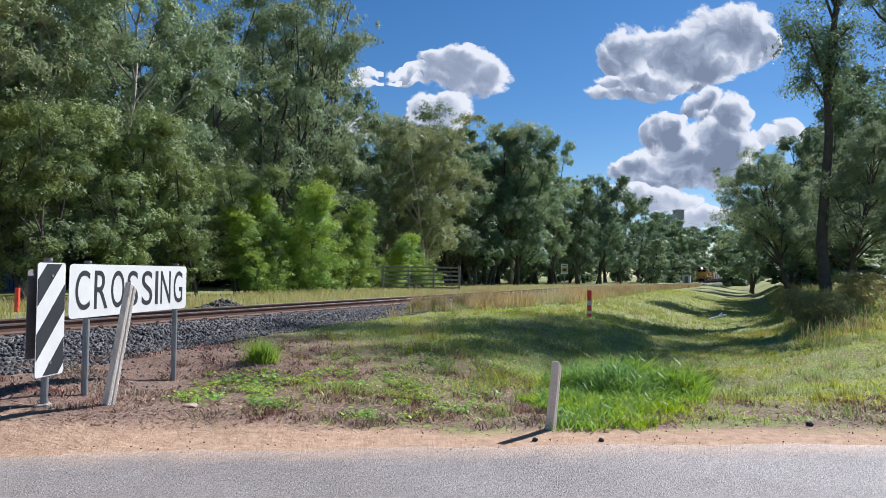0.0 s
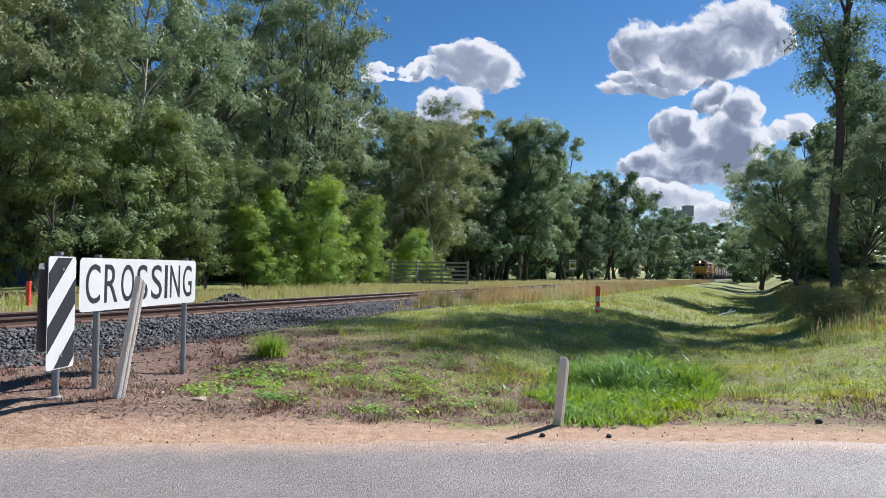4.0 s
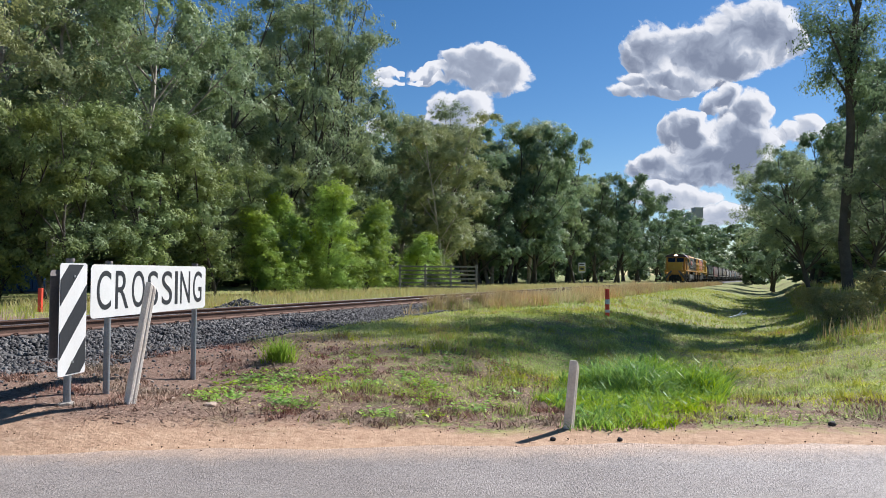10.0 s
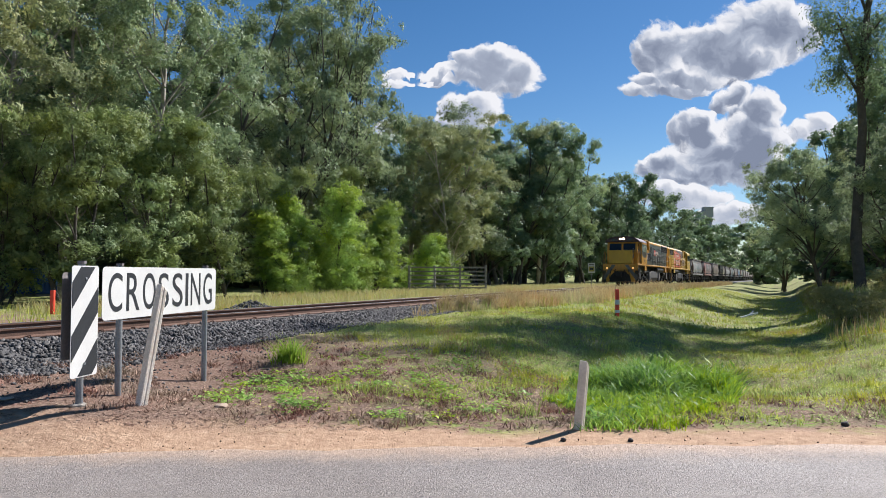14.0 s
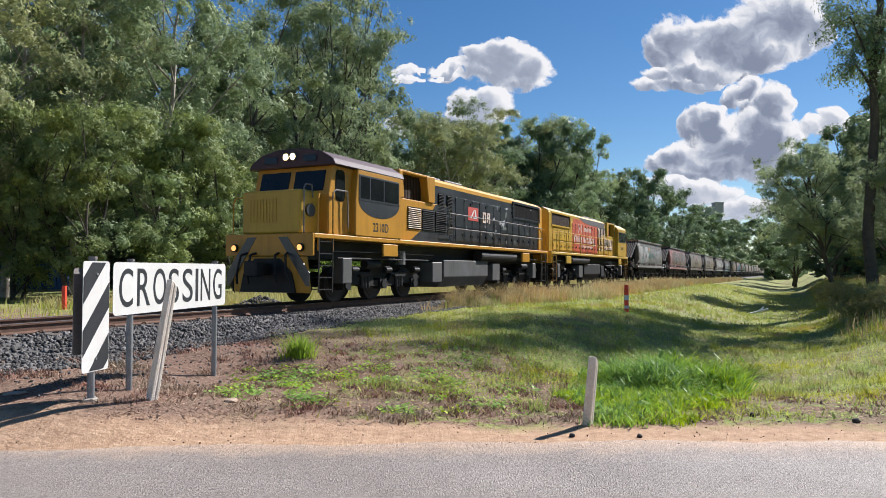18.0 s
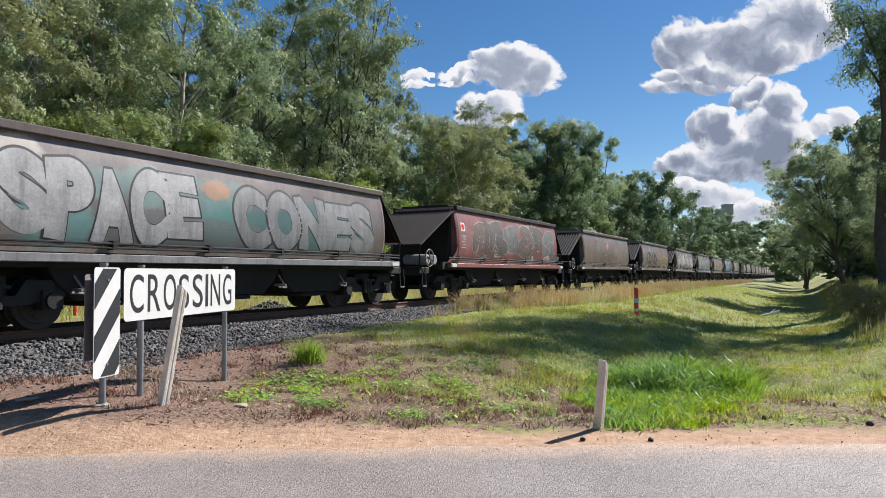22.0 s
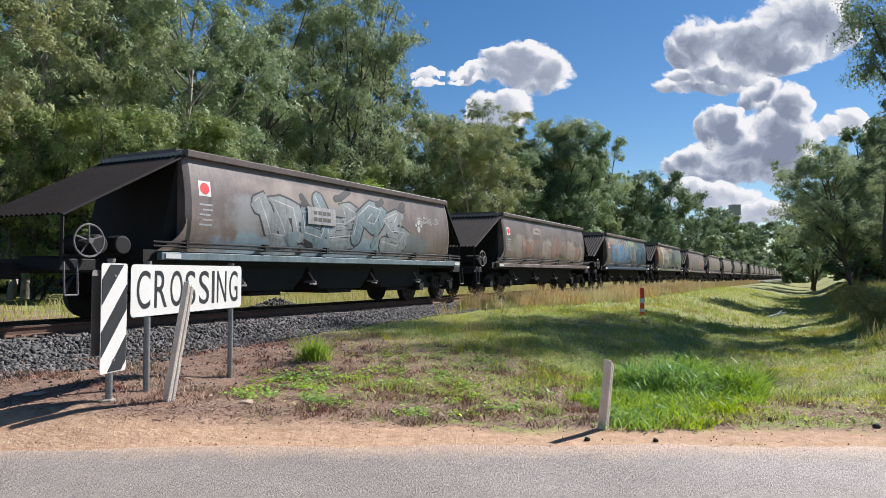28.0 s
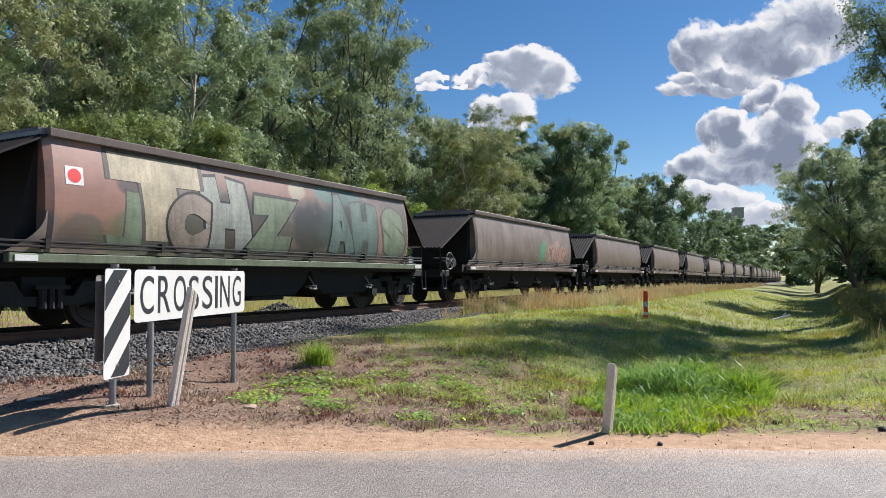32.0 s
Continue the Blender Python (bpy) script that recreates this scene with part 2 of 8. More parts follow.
def ground_material():
    """Red dirt on the verge, dry soil and thin grass behind it, greener in the swale, straw by the line."""
    m = bpy.data.materials.new("verge_ground")
    m.use_nodes = True
    n, l = m.node_tree.nodes, m.node_tree.links
    b = n["Principled BSDF"]
    b.inputs["Roughness"].default_value = 0.95
    b.inputs["Specular IOR Level"].default_value = 0.15
    tc = n.new("ShaderNodeTexCoord")

    def noise_at(scale, detail=8.0, rough=0.65):
        q = n.new("ShaderNodeTexNoise")
        q.inputs["Scale"].default_value, q.inputs["Detail"].default_value, q.inputs["Roughness"].default_value = scale, detail, rough
        l.new(tc.outputs["Object"], q.inputs["Vector"])
        return q.outputs[0]

    def ramp(src, *stops):
        r = n.new("ShaderNodeValToRGB")
        e = r.color_ramp.elements
        while len(e) < len(stops):
            e.new(0.5)
        for el, (p, c) in zip(e, stops):
            el.position, el.color = p, (*c, 1)
        l.new(src, r.inputs[0])
        return r.outputs[0]

    def mixed(fac, a, c):
        x = n.new("ShaderNodeMix")
        x.data_type = "RGBA"
        l.new(fac, x.inputs[0])
        l.new(a, x.inputs[6])
        l.new(c, x.inputs[7])
        return x.outputs[2]

    def calc(op, a, c, d=None):
        x = n.new("ShaderNodeMath")
        x.operation = op
        for i, v in enumerate((a, c, d)):
            if v is None:
                continue
            if isinstance(v, (int, float)):
                x.inputs[i].default_value = v
            else:
                l.new(v, x.inputs[i])
        return x.outputs[0]

    def step(v, lo, hi):
        x = n.new("ShaderNodeMapRange")
        x.interpolation_type = "SMOOTHSTEP"
        x.inputs[1].default_value, x.inputs[2].default_value = lo, hi
        l.new(v, x.inputs[0])
        return x.outputs[0]

    sep = n.new("ShaderNodeSeparateXYZ")
    l.new(tc.outputs["Object"], sep.inputs[0])
    X, Y = sep.outputs[0], sep.outputs[1]
    wob = calc("MULTIPLY_ADD", noise_at(0.9), 1.1, -0.55)
    fine, mid, big = noise_at(26.0), noise_at(3.2), noise_at(0.45)
    d = calc("ADD", calc("MULTIPLY_ADD", X, UY, TRACK), calc("MULTIPLY", Y, -UX))
    yw = calc("ADD", Y, wob)
    dirt = ramp(noise_at(9.0), (0.3, (0.33, 0.20, 0.125)), (0.55, (0.46, 0.30, 0.19)), (0.75, (0.54, 0.38, 0.26)))
    soil = ramp(fine, (0.3, (0.11, 0.066, 0.048)), (0.55, (0.25, 0.165, 0.120)), (0.75, (0.40, 0.29, 0.215)))
    green = ramp(noise_at(14.0), (0.3, (0.13, 0.17, 0.04)), (0.6, (0.26, 0.31, 0.08)), (0.8, (0.38, 0.39, 0.14)))
    straw = ramp(noise_at(11.0), (0.3, (0.21, 0.19, 0.07)), (0.7, (0.31, 0.30, 0.11)))
    cover = step(calc("ADD", mid, calc("MULTIPLY", big, 0.7)), 0.80, 0.98)
    cover = calc("MULTIPLY", cover, step(X, -2.4, 0.6))
    far = calc("MULTIPLY", step(calc("ADD", Y, calc("MULTIPLY", X, 0.9)), 9.5, 14.0), calc("MULTIPLY_ADD", step(calc("ADD", mid, big), 0.85, 1.12), 0.6, 0.4))
    cover = calc("MAXIMUM", cover, far)
    base = mixed(cover, soil, green)
    dry = calc("MULTIPLY", step(big, 0.48, 0.66), step(Y, 11.0, 20.0))
    base = mixed(dry, base, straw)
    edge = step(calc("ADD", calc("ADD", yw, calc("MULTIPLY", X, 0.02)), calc("MULTIPLY", step(calc("MULTIPLY", X, -1.0), 1.4, 2.8), 0.3)), 6.25, 6.75)
    base = mixed(edge, dirt, base)
    back = step(calc("ADD", calc("MULTIPLY", Y, -1.0), wob), 2.0, 2.6)
    base = mixed(back, base, mixed(step(mid, 0.4, 0.6), soil, green))
    l.new(base, b.inputs["Base Color"])
    bp = n.new("ShaderNodeBump")
    bp.inputs["Strength"].default_value, bp.inputs["Distance"].default_value = 0.6, 0.03
    l.new(calc("ADD", fine, mid), bp.inputs["Height"])
    l.new(bp.outputs[0], b.inputs["Normal"])
    return m


M_GROUND = ground_material()


def asphalt_material():
    """Worn stone chips, warm grey, with red dust blown in along the edge."""
    m = mat("worn_chip_seal", (0.315, 0.270, 0.235), 0.66, 0, 0.35, 0.6, 75, 1.0, col2=(0.235, 0.196, 0.167), amount=0.5, spec=0.5)
    n, l = m.node_tree.nodes, m.node_tree.links
    b = n["Principled BSDF"]
    src = b.inputs["Base Color"].links[0].from_socket
    tc = n.new("ShaderNodeTexCoord")
    sep = n.new("ShaderNodeSeparateXYZ")
    l.new(tc.outputs["Object"], sep.inputs[0])
    nz = n.new("ShaderNodeTexNoise")
    nz.inputs["Scale"].default_value, nz.inputs["Detail"].default_value, nz.inputs["Roughness"].default_value = 2.4, 9.0, 0.75
    l.new(tc.outputs["Object"], nz.inputs["Vector"])
    wob = n.new("ShaderNodeMath")
    wob.operation = "MULTIPLY_ADD"
    wob.inputs[1].default_value = 0.9
    l.new(nz.outputs[0], wob.inputs[0])
    l.new(sep.outputs[1], wob.inputs[2])
    near = n.new("ShaderNodeMapRange")
    near.interpolation_type = "SMOOTHSTEP"
    near.inputs[1].default_value, near.inputs[2].default_value, near.inputs[4].default_value = 5.65, 6.30, 0.95
    l.new(wob.outputs[0], near.inputs[0])
    mix = n.new("ShaderNodeMix")
    mix.data_type = "RGBA"
    l.new(near.outputs[0], mix.inputs[0])
    l.new(src, mix.inputs[6])
    mix.inputs[7].default_value = (0.44, 0.305, 0.21, 1)
    l.new(mix.outputs[2], b.inputs["Base Color"])
    # single stones, pale and dark
    vo = n.new("ShaderNodeTexVoronoi")
    vo.inputs["Scale"].default_value = 85.0
    l.new(tc.outputs["Object"], vo.inputs["Vector"])
    st = n.new("ShaderNodeMapRange")
    st.inputs[3].default_value, st.inputs[4].default_value = 0.78, 1.22
    l.new(vo.outputs["Color"], st.inputs[0])
    hsv = n.new("ShaderNodeHueSaturation")
    l.new(st.outputs[0], hsv.inputs["Value"])
    l.new(mix.outputs[2], hsv.inputs["Color"])
    l.new(hsv.outputs[0], b.inputs["Base Color"])
    return m


M_ROAD = asphalt_material()

# ---- ground: one sheet to the horizon, fine near the road, coarse far off ----
def axis_steps(*spans):
    out = []
    for a, b, k in spans:
        out += list(np.linspace(a, b, k, endpoint=False))
    return np.array(out + [spans[-1][1]])


gx = axis_steps((-2500, -300, 8), (-300, -60, 12), (-60, -12, 24), (-12, 26, 260), (26, 90, 32), (90, 300, 21), (300, 2500, 8))
gy = axis_steps((-2500, -60, 8), (-60, 4, 10), (4, 34, 220), (34, 120, 43), (120, 400, 20), (400, 2500, 8))
GX, GY = np.meshgrid(gx, gy)
GZ = ground_z(GX, GY)
gv = np.stack([GX.ravel(), GY.ravel(), GZ.ravel()], 1)
ii = np.arange(len(gx) * len(gy)).reshape(len(gy), len(gx))
gf = np.stack([ii[:-1, :-1].ravel(), ii[:-1, 1:].ravel(), ii[1:, 1:].ravel(), ii[1:, :-1].ravel()], 1)
ground = tagged(new("ground", raw_mesh("ground", gv, gf, M_GROUND, True)), "dry grassy verge with red dirt edge and a shallow green swale", "ground", kind="structure")

# ---- road: a sheet with a crumbling edge ----
def road():
    xs = np.linspace(-60, 60, 481)
    edge = 5.88 + 0.05 * np.sin(xs * 0.9) + 0.035 * np.sin(xs * 3.7 + 1) + 0.02 * np.sin(xs * 11.0) - 0.004 * xs
    rows = []
    for k, (f, z) in enumerate(((0.0, -0.012), (0.06, 0.010), (0.5, 0.018), (2.0, 0.03), (5.0, 0.03), (7.2, 0.010), (7.4, -0.012))):
        rows.append(np.stack([xs, edge - f, np.full_like(xs, z)], 1))
    v = np.concatenate(rows)
    q = np.arange(len(v)).reshape(len(rows), len(xs))
    f = np.stack([q[1:, :-1].ravel(), q[1:, 1:].ravel(), q[:-1, 1:].ravel(), q[:-1, :-1].ravel()], 1)
    return tagged(new("road", raw_mesh("road", v, f, M_ROAD, True)), "worn grey chip-seal road with a crumbling dirt edge", "road", kind="structure")


road()

# ---- railway line ----
def railway():
    line = thing("railway_track", "single railway track on a bed of dark crushed stone", "railway track", kind="structure")
    stops = list(range(-40, 60, 10)) + list(range(60, 400, 20)) + [400, 500, 700]
    prof = [(-0.07, -0.165), (0.07, -0.165), (0.07, -0.15), (0.012, -0.125), (0.012, -0.045), (0.035, -0.03), (0.035, -0.004), (-0.035, -0.004), (-0.035, -0.03), (-0.012, -0.045), (-0.012, -0.125), (-0.07, -0.15)]
    for side in (0.57, -0.57):
        bm, last = BM(), None
        for s in stops:
            ring = [bm.verts.new(on_track(s, side + a, z)) for a, z in prof]
            if last:
                for i in range(len(prof)):
                    bm.faces.new((last[i], last[(i + 1) % len(prof)], ring[(i + 1) % len(prof)], ring[i]))
            last = ring
        bmesh.ops.recalc_face_normals(bm, faces=bm.faces)
        r = part("rail", bm, M_RAIL, line, "rusty steel rail")
        bm, last = BM(), None
        for s in stops:
            ring = [bm.verts.new(on_track(s, side + a, z)) for a, z in ((-0.028, -0.003), (-0.024, 0.0), (0.024, 0.0), (0.028, -0.003))]
            if last:
                for i in range(3):
                    bm.faces.new((last[i], ring[i], ring[i + 1], last[i + 1]))
            last = ring
        bmesh.ops.recalc_face_normals(bm, faces=bm.faces)
        part("running_surface", bm, M_RAILTOP, r, "polished rail head")
    bm = BM()
    box(bm, -0.11, 0.11, -1.05, 1.05, -0.30, -0.168)
    bevelled(bm, 0.012, 1)
    sl = data_of(bm, "sleeper", M_SLEEPER)
    bm = BM()
    for side in (0.57, -0.57):
        for k in (-1, 1):
            bar(bm, [(0.03, side + k * 0.10, -0.165), (0.03, side + k * 0.10, -0.13), (-0.02, side + k * 0.055, -0.14)], 0.011, 5)
            box(bm, -0.07, 0.07, side + k * 0.06 - 0.03, side + k * 0.06 + 0.06 * (k > 0) , -0.168, -0.155)
    clip = data_of(bm, "rail_clips", M_RAIL)
    ang = math.degrees(math.atan2(UY, UX))
    for i in range(150):
        s = -18 + i * 0.66
        p = on_track(s, 0)
        at = pose(p.x, p.y, p.z, 0, 0, ang)
        part("sleeper", sl, None, line, at=at)
        part("rail_clips", clip, None, line, at=at)
    # the bed: a prism of stone, then loose stones on its near slope
    bm, last = BM(), None
    prof = [(-2.7, -0.62), (-1.5, -0.215), (-0.66, -0.185), (0.0, -0.21), (0.66, -0.185), (1.45, -0.215), (1.8, -0.30), (2.9, -0.60)]
    for s in [k * 0.5 for k in range(-60, 120)] + stops[stops.index(60):]:
        ring = []
        for a, z in prof:
            wid = 0.55 * float(smooth(22, 2, s)) if a > 1.6 else 0
            p = on_track(s, a + wid * (a - 1.45))
            ring.append(bm.verts.new((p.x, p.y, p.z + z + 0.03 * noise.noise((s * 0.9, a * 2, 3)))))
        if last:
            for i in range(len(prof) - 1):
                bm.faces.new((last[i], last[i + 1], ring[i + 1], ring[i]))
        last = ring
    bmesh.ops.recalc_face_normals(bm, faces=bm.faces)
    part("stone_bed", bm, M_STONE, line, "grey crushed stone", True)


railway()


def scatter_stones(n, place, size, name, label, seed):
    """n angular stones; place(k) gives their centres."""
    r = np.random.RandomState(seed)
    base = np.array([(1, 0, 0), (-1, 0, 0), (0, 1, 0), (0, -1, 0), (0, 0, 1), (0, 0, -1), (.62, .6, .5), (-.6, -.55, .6)], dtype=float)
    tri = np.array([(0, 2, 6), (2, 4, 6), (4, 0, 6), (2, 1, 4), (1, 7, 4), (1, 3, 7), (3, 4, 7), (3, 0, 4), (2, 0, 5), (1, 2, 5), (3, 1, 5), (0, 3, 5)])
    c = place(r, n)
    n = len(c)
    sc = size * (0.6 + 0.8 * r.rand(n, 1, 1)) * (0.7 + 0.6 * r.rand(n, 1, 3))
    q = r.randn(n, 4)
    q /= np.linalg.norm(q, axis=1, keepdims=True)
    w, x, y, z = q.T
    R = np.stack([np.stack([1 - 2 * (y * y + z * z), 2 * (x * y - z * w), 2 * (x * z + y * w)], 1), np.stack([2 * (x * y + z * w), 1 - 2 * (x * x + z * z), 2 * (y * z - x * w)], 1), np.stack([2 * (x * z - y * w), 2 * (y * z + x * w), 1 - 2 * (x * x + y * y)], 1)], 1)
    v = np.einsum("nij,nkj->nki", R, base[None] * sc * (1 + 0.25 * r.randn(n, 8, 1))) + c[:, None, :]
    f = tri[None] + (np.arange(n) * 8)[:, None, None]
    return tagged(new(name, raw_mesh(name, v.reshape(-1, 3), f.reshape(-1, 3), M_STONE)), label, "stones", kind="stuff")


def on_bed(r, n):
    s = -14 + 62 * r.rand(n) ** 1.5
    d = 0.62 + r.rand(n) ** 0.8 * (1.9 + 1.2 * smooth(20, 2, s))
    wid = 0.55 * smooth(22, 2, s)
    z = np.interp(np.where(d > 1.45, (d + 1.45 * wid) / (1 + wid), d), [0.6, 1.45, 1.8, 2.9], [-0.195, -0.215, -0.29, -0.56]) + 0.015 * r.rand(n)
    q = TRACK - d
    p = np.stack([UX * s - UY * q, UY * s + UX * q, RAIL + z], 1)
    g = ground_z(p[:, 0], p[:, 1])
    p[:, 2] = np.maximum(p[:, 2], g + 0.005)
    return p


scatter_stones(66000, on_bed, 0.031, "ballast_stones", "dark grey crushed track stones on the bank", 3)


def strays(r, n):
    s, d = -12 + 22 * r.rand(n), 2.9 + 2.3 * r.rand(n) ** 2.2
    q = TRACK - d
    x, y = UX * s - UY * q, UY * s + UX * q
    return np.stack([x, y, ground_z(x, y) + 0.004], 1)


scatter_stones(2400, strays, 0.017, "ballast_stones", "stray grey track stones on the soil", 6)


def between_rails(r, n):
    s = -14 + 40 * r.rand(n) ** 1.3
    d = -0.5 + 1.0 * r.rand(n)
    q = TRACK - d
    return np.stack([UX * s - UY * q, UY * s + UX * q, RAIL - 0.2 + 0.02 * r.rand(n)], 1)


scatter_stones(5000, between_rails, 0.034, "ballast_stones", "dark grey crushed stones between the rails", 4)


def heap(r, n):
    c = on_track(17.9, -4.3)
    a, q = r.rand(n) * 6.28, r.rand(n) ** 0.5
    x, y = c.x + 1.25 * q * np.cos(a), c.y + 1.0 * q * np.sin(a)
    return np.stack([x, y, ground_z(x, y) + 0.50 * (1 - q) * r.rand(n) ** 0.3], 1)


scatter_stones(2500, heap, 0.05, "stone_heap", "heap of grey crushed stone in the grass beside the track", 5)

# ---- grass ----
def blades(name, pts, hgt, wid, material, label, seed, lean=0.5, category="grass"):
    """Bent blades: three points up each one, five corners."""
    r = np.random.RandomState(seed)
    n = len(pts)
    h = hgt * (0.45 + 0.9 * r.rand(n)) if np.isscalar(hgt) else hgt * (0.6 + 0.6 * r.rand(n))
    a, b = r.rand(n) * 6.283, r.rand(n) * 6.283
    side = np.stack([np.cos(a), np.sin(a), 0 * a], 1) * (wid * (0.6 + 0.8 * r.rand(n)))[:, None]
    out = np.stack([np.cos(b), np.sin(b), 0 * b], 1) * (h * lean * r.rand(n))[:, None]
    up = np.zeros((n, 3))
    up[:, 2] = h
    v = np.stack([pts - side, pts + side, pts + up * 0.6 + out * 0.4 - side * 0.7, pts + up * 0.6 + out * 0.4 + side * 0.7, pts + up * 0.96 + out], 1)
    o = (np.arange(n) * 5)[:, None]
    f = np.concatenate([o + np.array([[0, 1, 3]]), o + np.array([[0, 3, 2]]), o + np.array([[2, 3, 4]])])
    return tagged(new(name, raw_mesh(name, v.reshape(-1, 3), f, material)), label, category, kind="stuff")


def patchy(x, y, k=0.7, seed=0.0):
    return np.array([noise.noise((a * k, b * k, seed)) for a, b in zip(x, y)])


HEAP = on_track(17.9, -4.3)


def off_heap(x, y):
    return (x - HEAP.x) ** 2 + (y - HEAP.y) ** 2 > 1.9


def drawn(n, x0, x1, y0, y1, seed, keep=None):
    r = np.random.RandomState(seed)
    x, y = x0 + (x1 - x0) * r.rand(n), y0 + (y1 - y0) * r.rand(n)
    if keep is not None:
        k = keep(x, y, r)
        x, y = x[k], y[k]
    k = off_heap(x, y)
    x, y = x[k], y[k]
    return np.stack([x, y, ground_z(x, y) - 0.01], 1)


def dist_of(x, y):
    return TRACK - (-UY * x + UX * y)


# thin green grass over the bank and the swale
def thin(x, y, r):
    d, p = dist_of(x, y), patchy(x, y, 0.8, 2)
    far = smooth(9.5, 14.0, y + 0.9 * x) * (0.35 + 0.65 * smooth(-0.25, 0.25, patchy(x, y, 0.55, 21)))
    return (d > 2.6) & (y > 6.5 + 0.3 * p) & (r.rand(len(x)) < np.clip((0.06 + 0.8 * smooth(0.0, 0.4, p)) * smooth(-2.2, 0.4, x - 0.12 * (y - 7)) + 0.75 * far, 0, 1))


blades("grass", drawn(70000, -7, 17, 6.3, 24, 11, thin), 0.075, 0.006, M_BLADE, "short patchy green and yellow grass on the bank", 12, 0.9)


def further(x, y, r):
    d = dist_of(x, y)
    return (d > 2.4) & (d < 16)


blades("grass", drawn(70000, 0, 42, 22, 62, 13, further), 0.12, 0.012, M_BLADE, "mown grass along the swale beside the track", 14, 0.8)


# straw and litter on the bare soil
def litter(x, y, r):
    d = dist_of(x, y)
    return (d > 2.9) & (y > 6.4 - 0.3 * smooth(-1.4, -2.8, x) + 0.35 * r.rand(len(x)) ** 2) & (r.rand(len(x)) < smooth(14, 8, y + 0.4 * x))


lp = drawn(75000, -8, 8, 6.2, 13, 15, litter)


def flakes(name, pts, ln, wd, material, label, seed):
    """Flat scraps lying at all angles."""
    r = np.random.RandomState(seed)
    n = len(pts)
    a = r.rand(n) * 6.283
    t = np.stack([np.cos(a), np.sin(a), (0.16 if material in (M_STRAW, M_DRY) else 0.6) * r.randn(n)], 1) * (ln * (0.4 + 1.1 * r.rand(n)))[:, None]
    w = np.stack([-np.sin(a), np.cos(a), 0.12 * r.randn(n)], 1) * (wd * (0.5 + r.rand(n)))[:, None]
    c = pts + np.array([0, 0, 0.0125])
    v = np.stack([c - t, c + w, c + t, c - w], 1)
    f = (np.arange(n) * 4)[:, None] + np.array([[0, 1, 2, 3]])
    return tagged(new(name, raw_mesh(name, v.reshape(-1, 3), f, material)), label, "litter", kind="stuff")


flakes("dry_litter", lp, 0.026, 0.007, M_STRAW, "brown dead grass and bark litter on bare soil", 16)
dg_ = lp[lp[:, 1] > 6.6][::40]
dg_ = np.repeat(dg_[patchy(dg_[:, 0], dg_[:, 1], 1.1, 17) > -0.15], 34, axis=0)
dg_[:, :2] += 0.075 * np.random.RandomState(30).randn(len(dg_), 2)
dg_[:, 2] = ground_z(dg_[:, 0], dg_[:, 1]) - 0.005
blades("dead_grass", dg_, 0.06, 0.005, M_STRAW, "matted tufts of brown dead grass on bare soil", 29, 2.2)
flakes("dry_litter", lp[::5], 0.034, 0.009, M_STRAW, "curled dead leaves and bark on bare soil", 37)


def matted(x, y, r):
    d, p = dist_of(x, y), patchy(x, y, 0.8, 2)
    return (d > 2.7) & (y > 6.75 + 0.4 * patchy(x, y, 1.6, 8)) & (x > -1.8 + 0.5 * p) & (r.rand(len(x)) < 0.05 + 0.9 * smooth(-0.02, 0.35, p) * smooth(-2.0, 2.5, x - 0.2 * (y - 7)) + 0.35 * smooth(10.0, 15.0, y + 0.9 * x))


gm_ = drawn(110000, -2.5, 17, 6.6, 23, 65, matted)
gm_[:, 2] += 0.018
flakes("grass_mat", gm_, 0.042, 0.009, M_BLADE, "low matted green and yellow grass on the bank", 66)


def tufted(x, y, r):
    d, p = dist_of(x, y), patchy(x, y, 0.35, 12)
    return (d > 3.0) & (y > 7.0) & (x > -1.2) & (r.rand(len(x)) < 0.35 + 0.9 * p)


tc_ = np.repeat(drawn(2600, -3, 20, 7, 30, 31, tufted), 26, axis=0)
tc_[:, :2] += 0.07 * np.random.RandomState(32).randn(len(tc_), 2)
tc_[:, 2] = ground_z(tc_[:, 0], tc_[:, 1]) - 0.01
blades("grass_tufts", tc_, 0.15, 0.006, M_BLADE, "uneven tufts of yellow-green grass", 33, 1.1)
td_ = np.repeat(drawn(1500, -3, 22, 9, 34, 34, tufted), 22, axis=0)
td_[:, :2] += 0.08 * np.random.RandomState(35).randn(len(td_), 2)
td_[:, 2] = ground_z(td_[:, 0], td_[:, 1]) - 0.01
blades("dry_tufts", td_, 0.13, 0.006, M_DRY, "pale dry grass tufts among the green", 36, 1.2)


# lush patch at the near end of the swale
def lush(x, y, r):
    u = ((x - 2.12 - 0.40 * (y - 6.8)) / (0.95 + 0.06 * (y - 6.8))) ** 2 + ((y - 8.8) / 2.45) ** 2
    return u < 0.75 + 0.9 * patchy(x, y, 1.5, 5) + 0.45 * r.rand(len(x))


lq = drawn(78000, 0.8, 6.4, 6.4, 12.8, 17, lush)
rear = 0.85 * smooth(1.9, 0.1, ((lq[:, 0] - 3.55) / 1.15) ** 2 + ((lq[:, 1] - 9.6) / 1.15) ** 2)
hh = 0.10 + 0.33 * rear * (0.55 + 0.9 * smooth(-0.3, 0.4, patchy(lq[:, 0], lq[:, 1], 2.2, 15)))
deep = np.random.RandomState(44).rand(len(lq)) < 0.15 + 0.75 * rear
blades("lush_grass", lq[~deep], hh[~deep], 0.007, M_LUSH, "lush bright yellow-green grass in the swale", 18, 1.5)
blades("lush_grass", lq[deep], hh[deep] * 1.05, 0.008, M_LUSH_DEEP, "tall deep green grass clump in the swale", 19, 1.4)
lf_ = lq[deep][::2].copy()
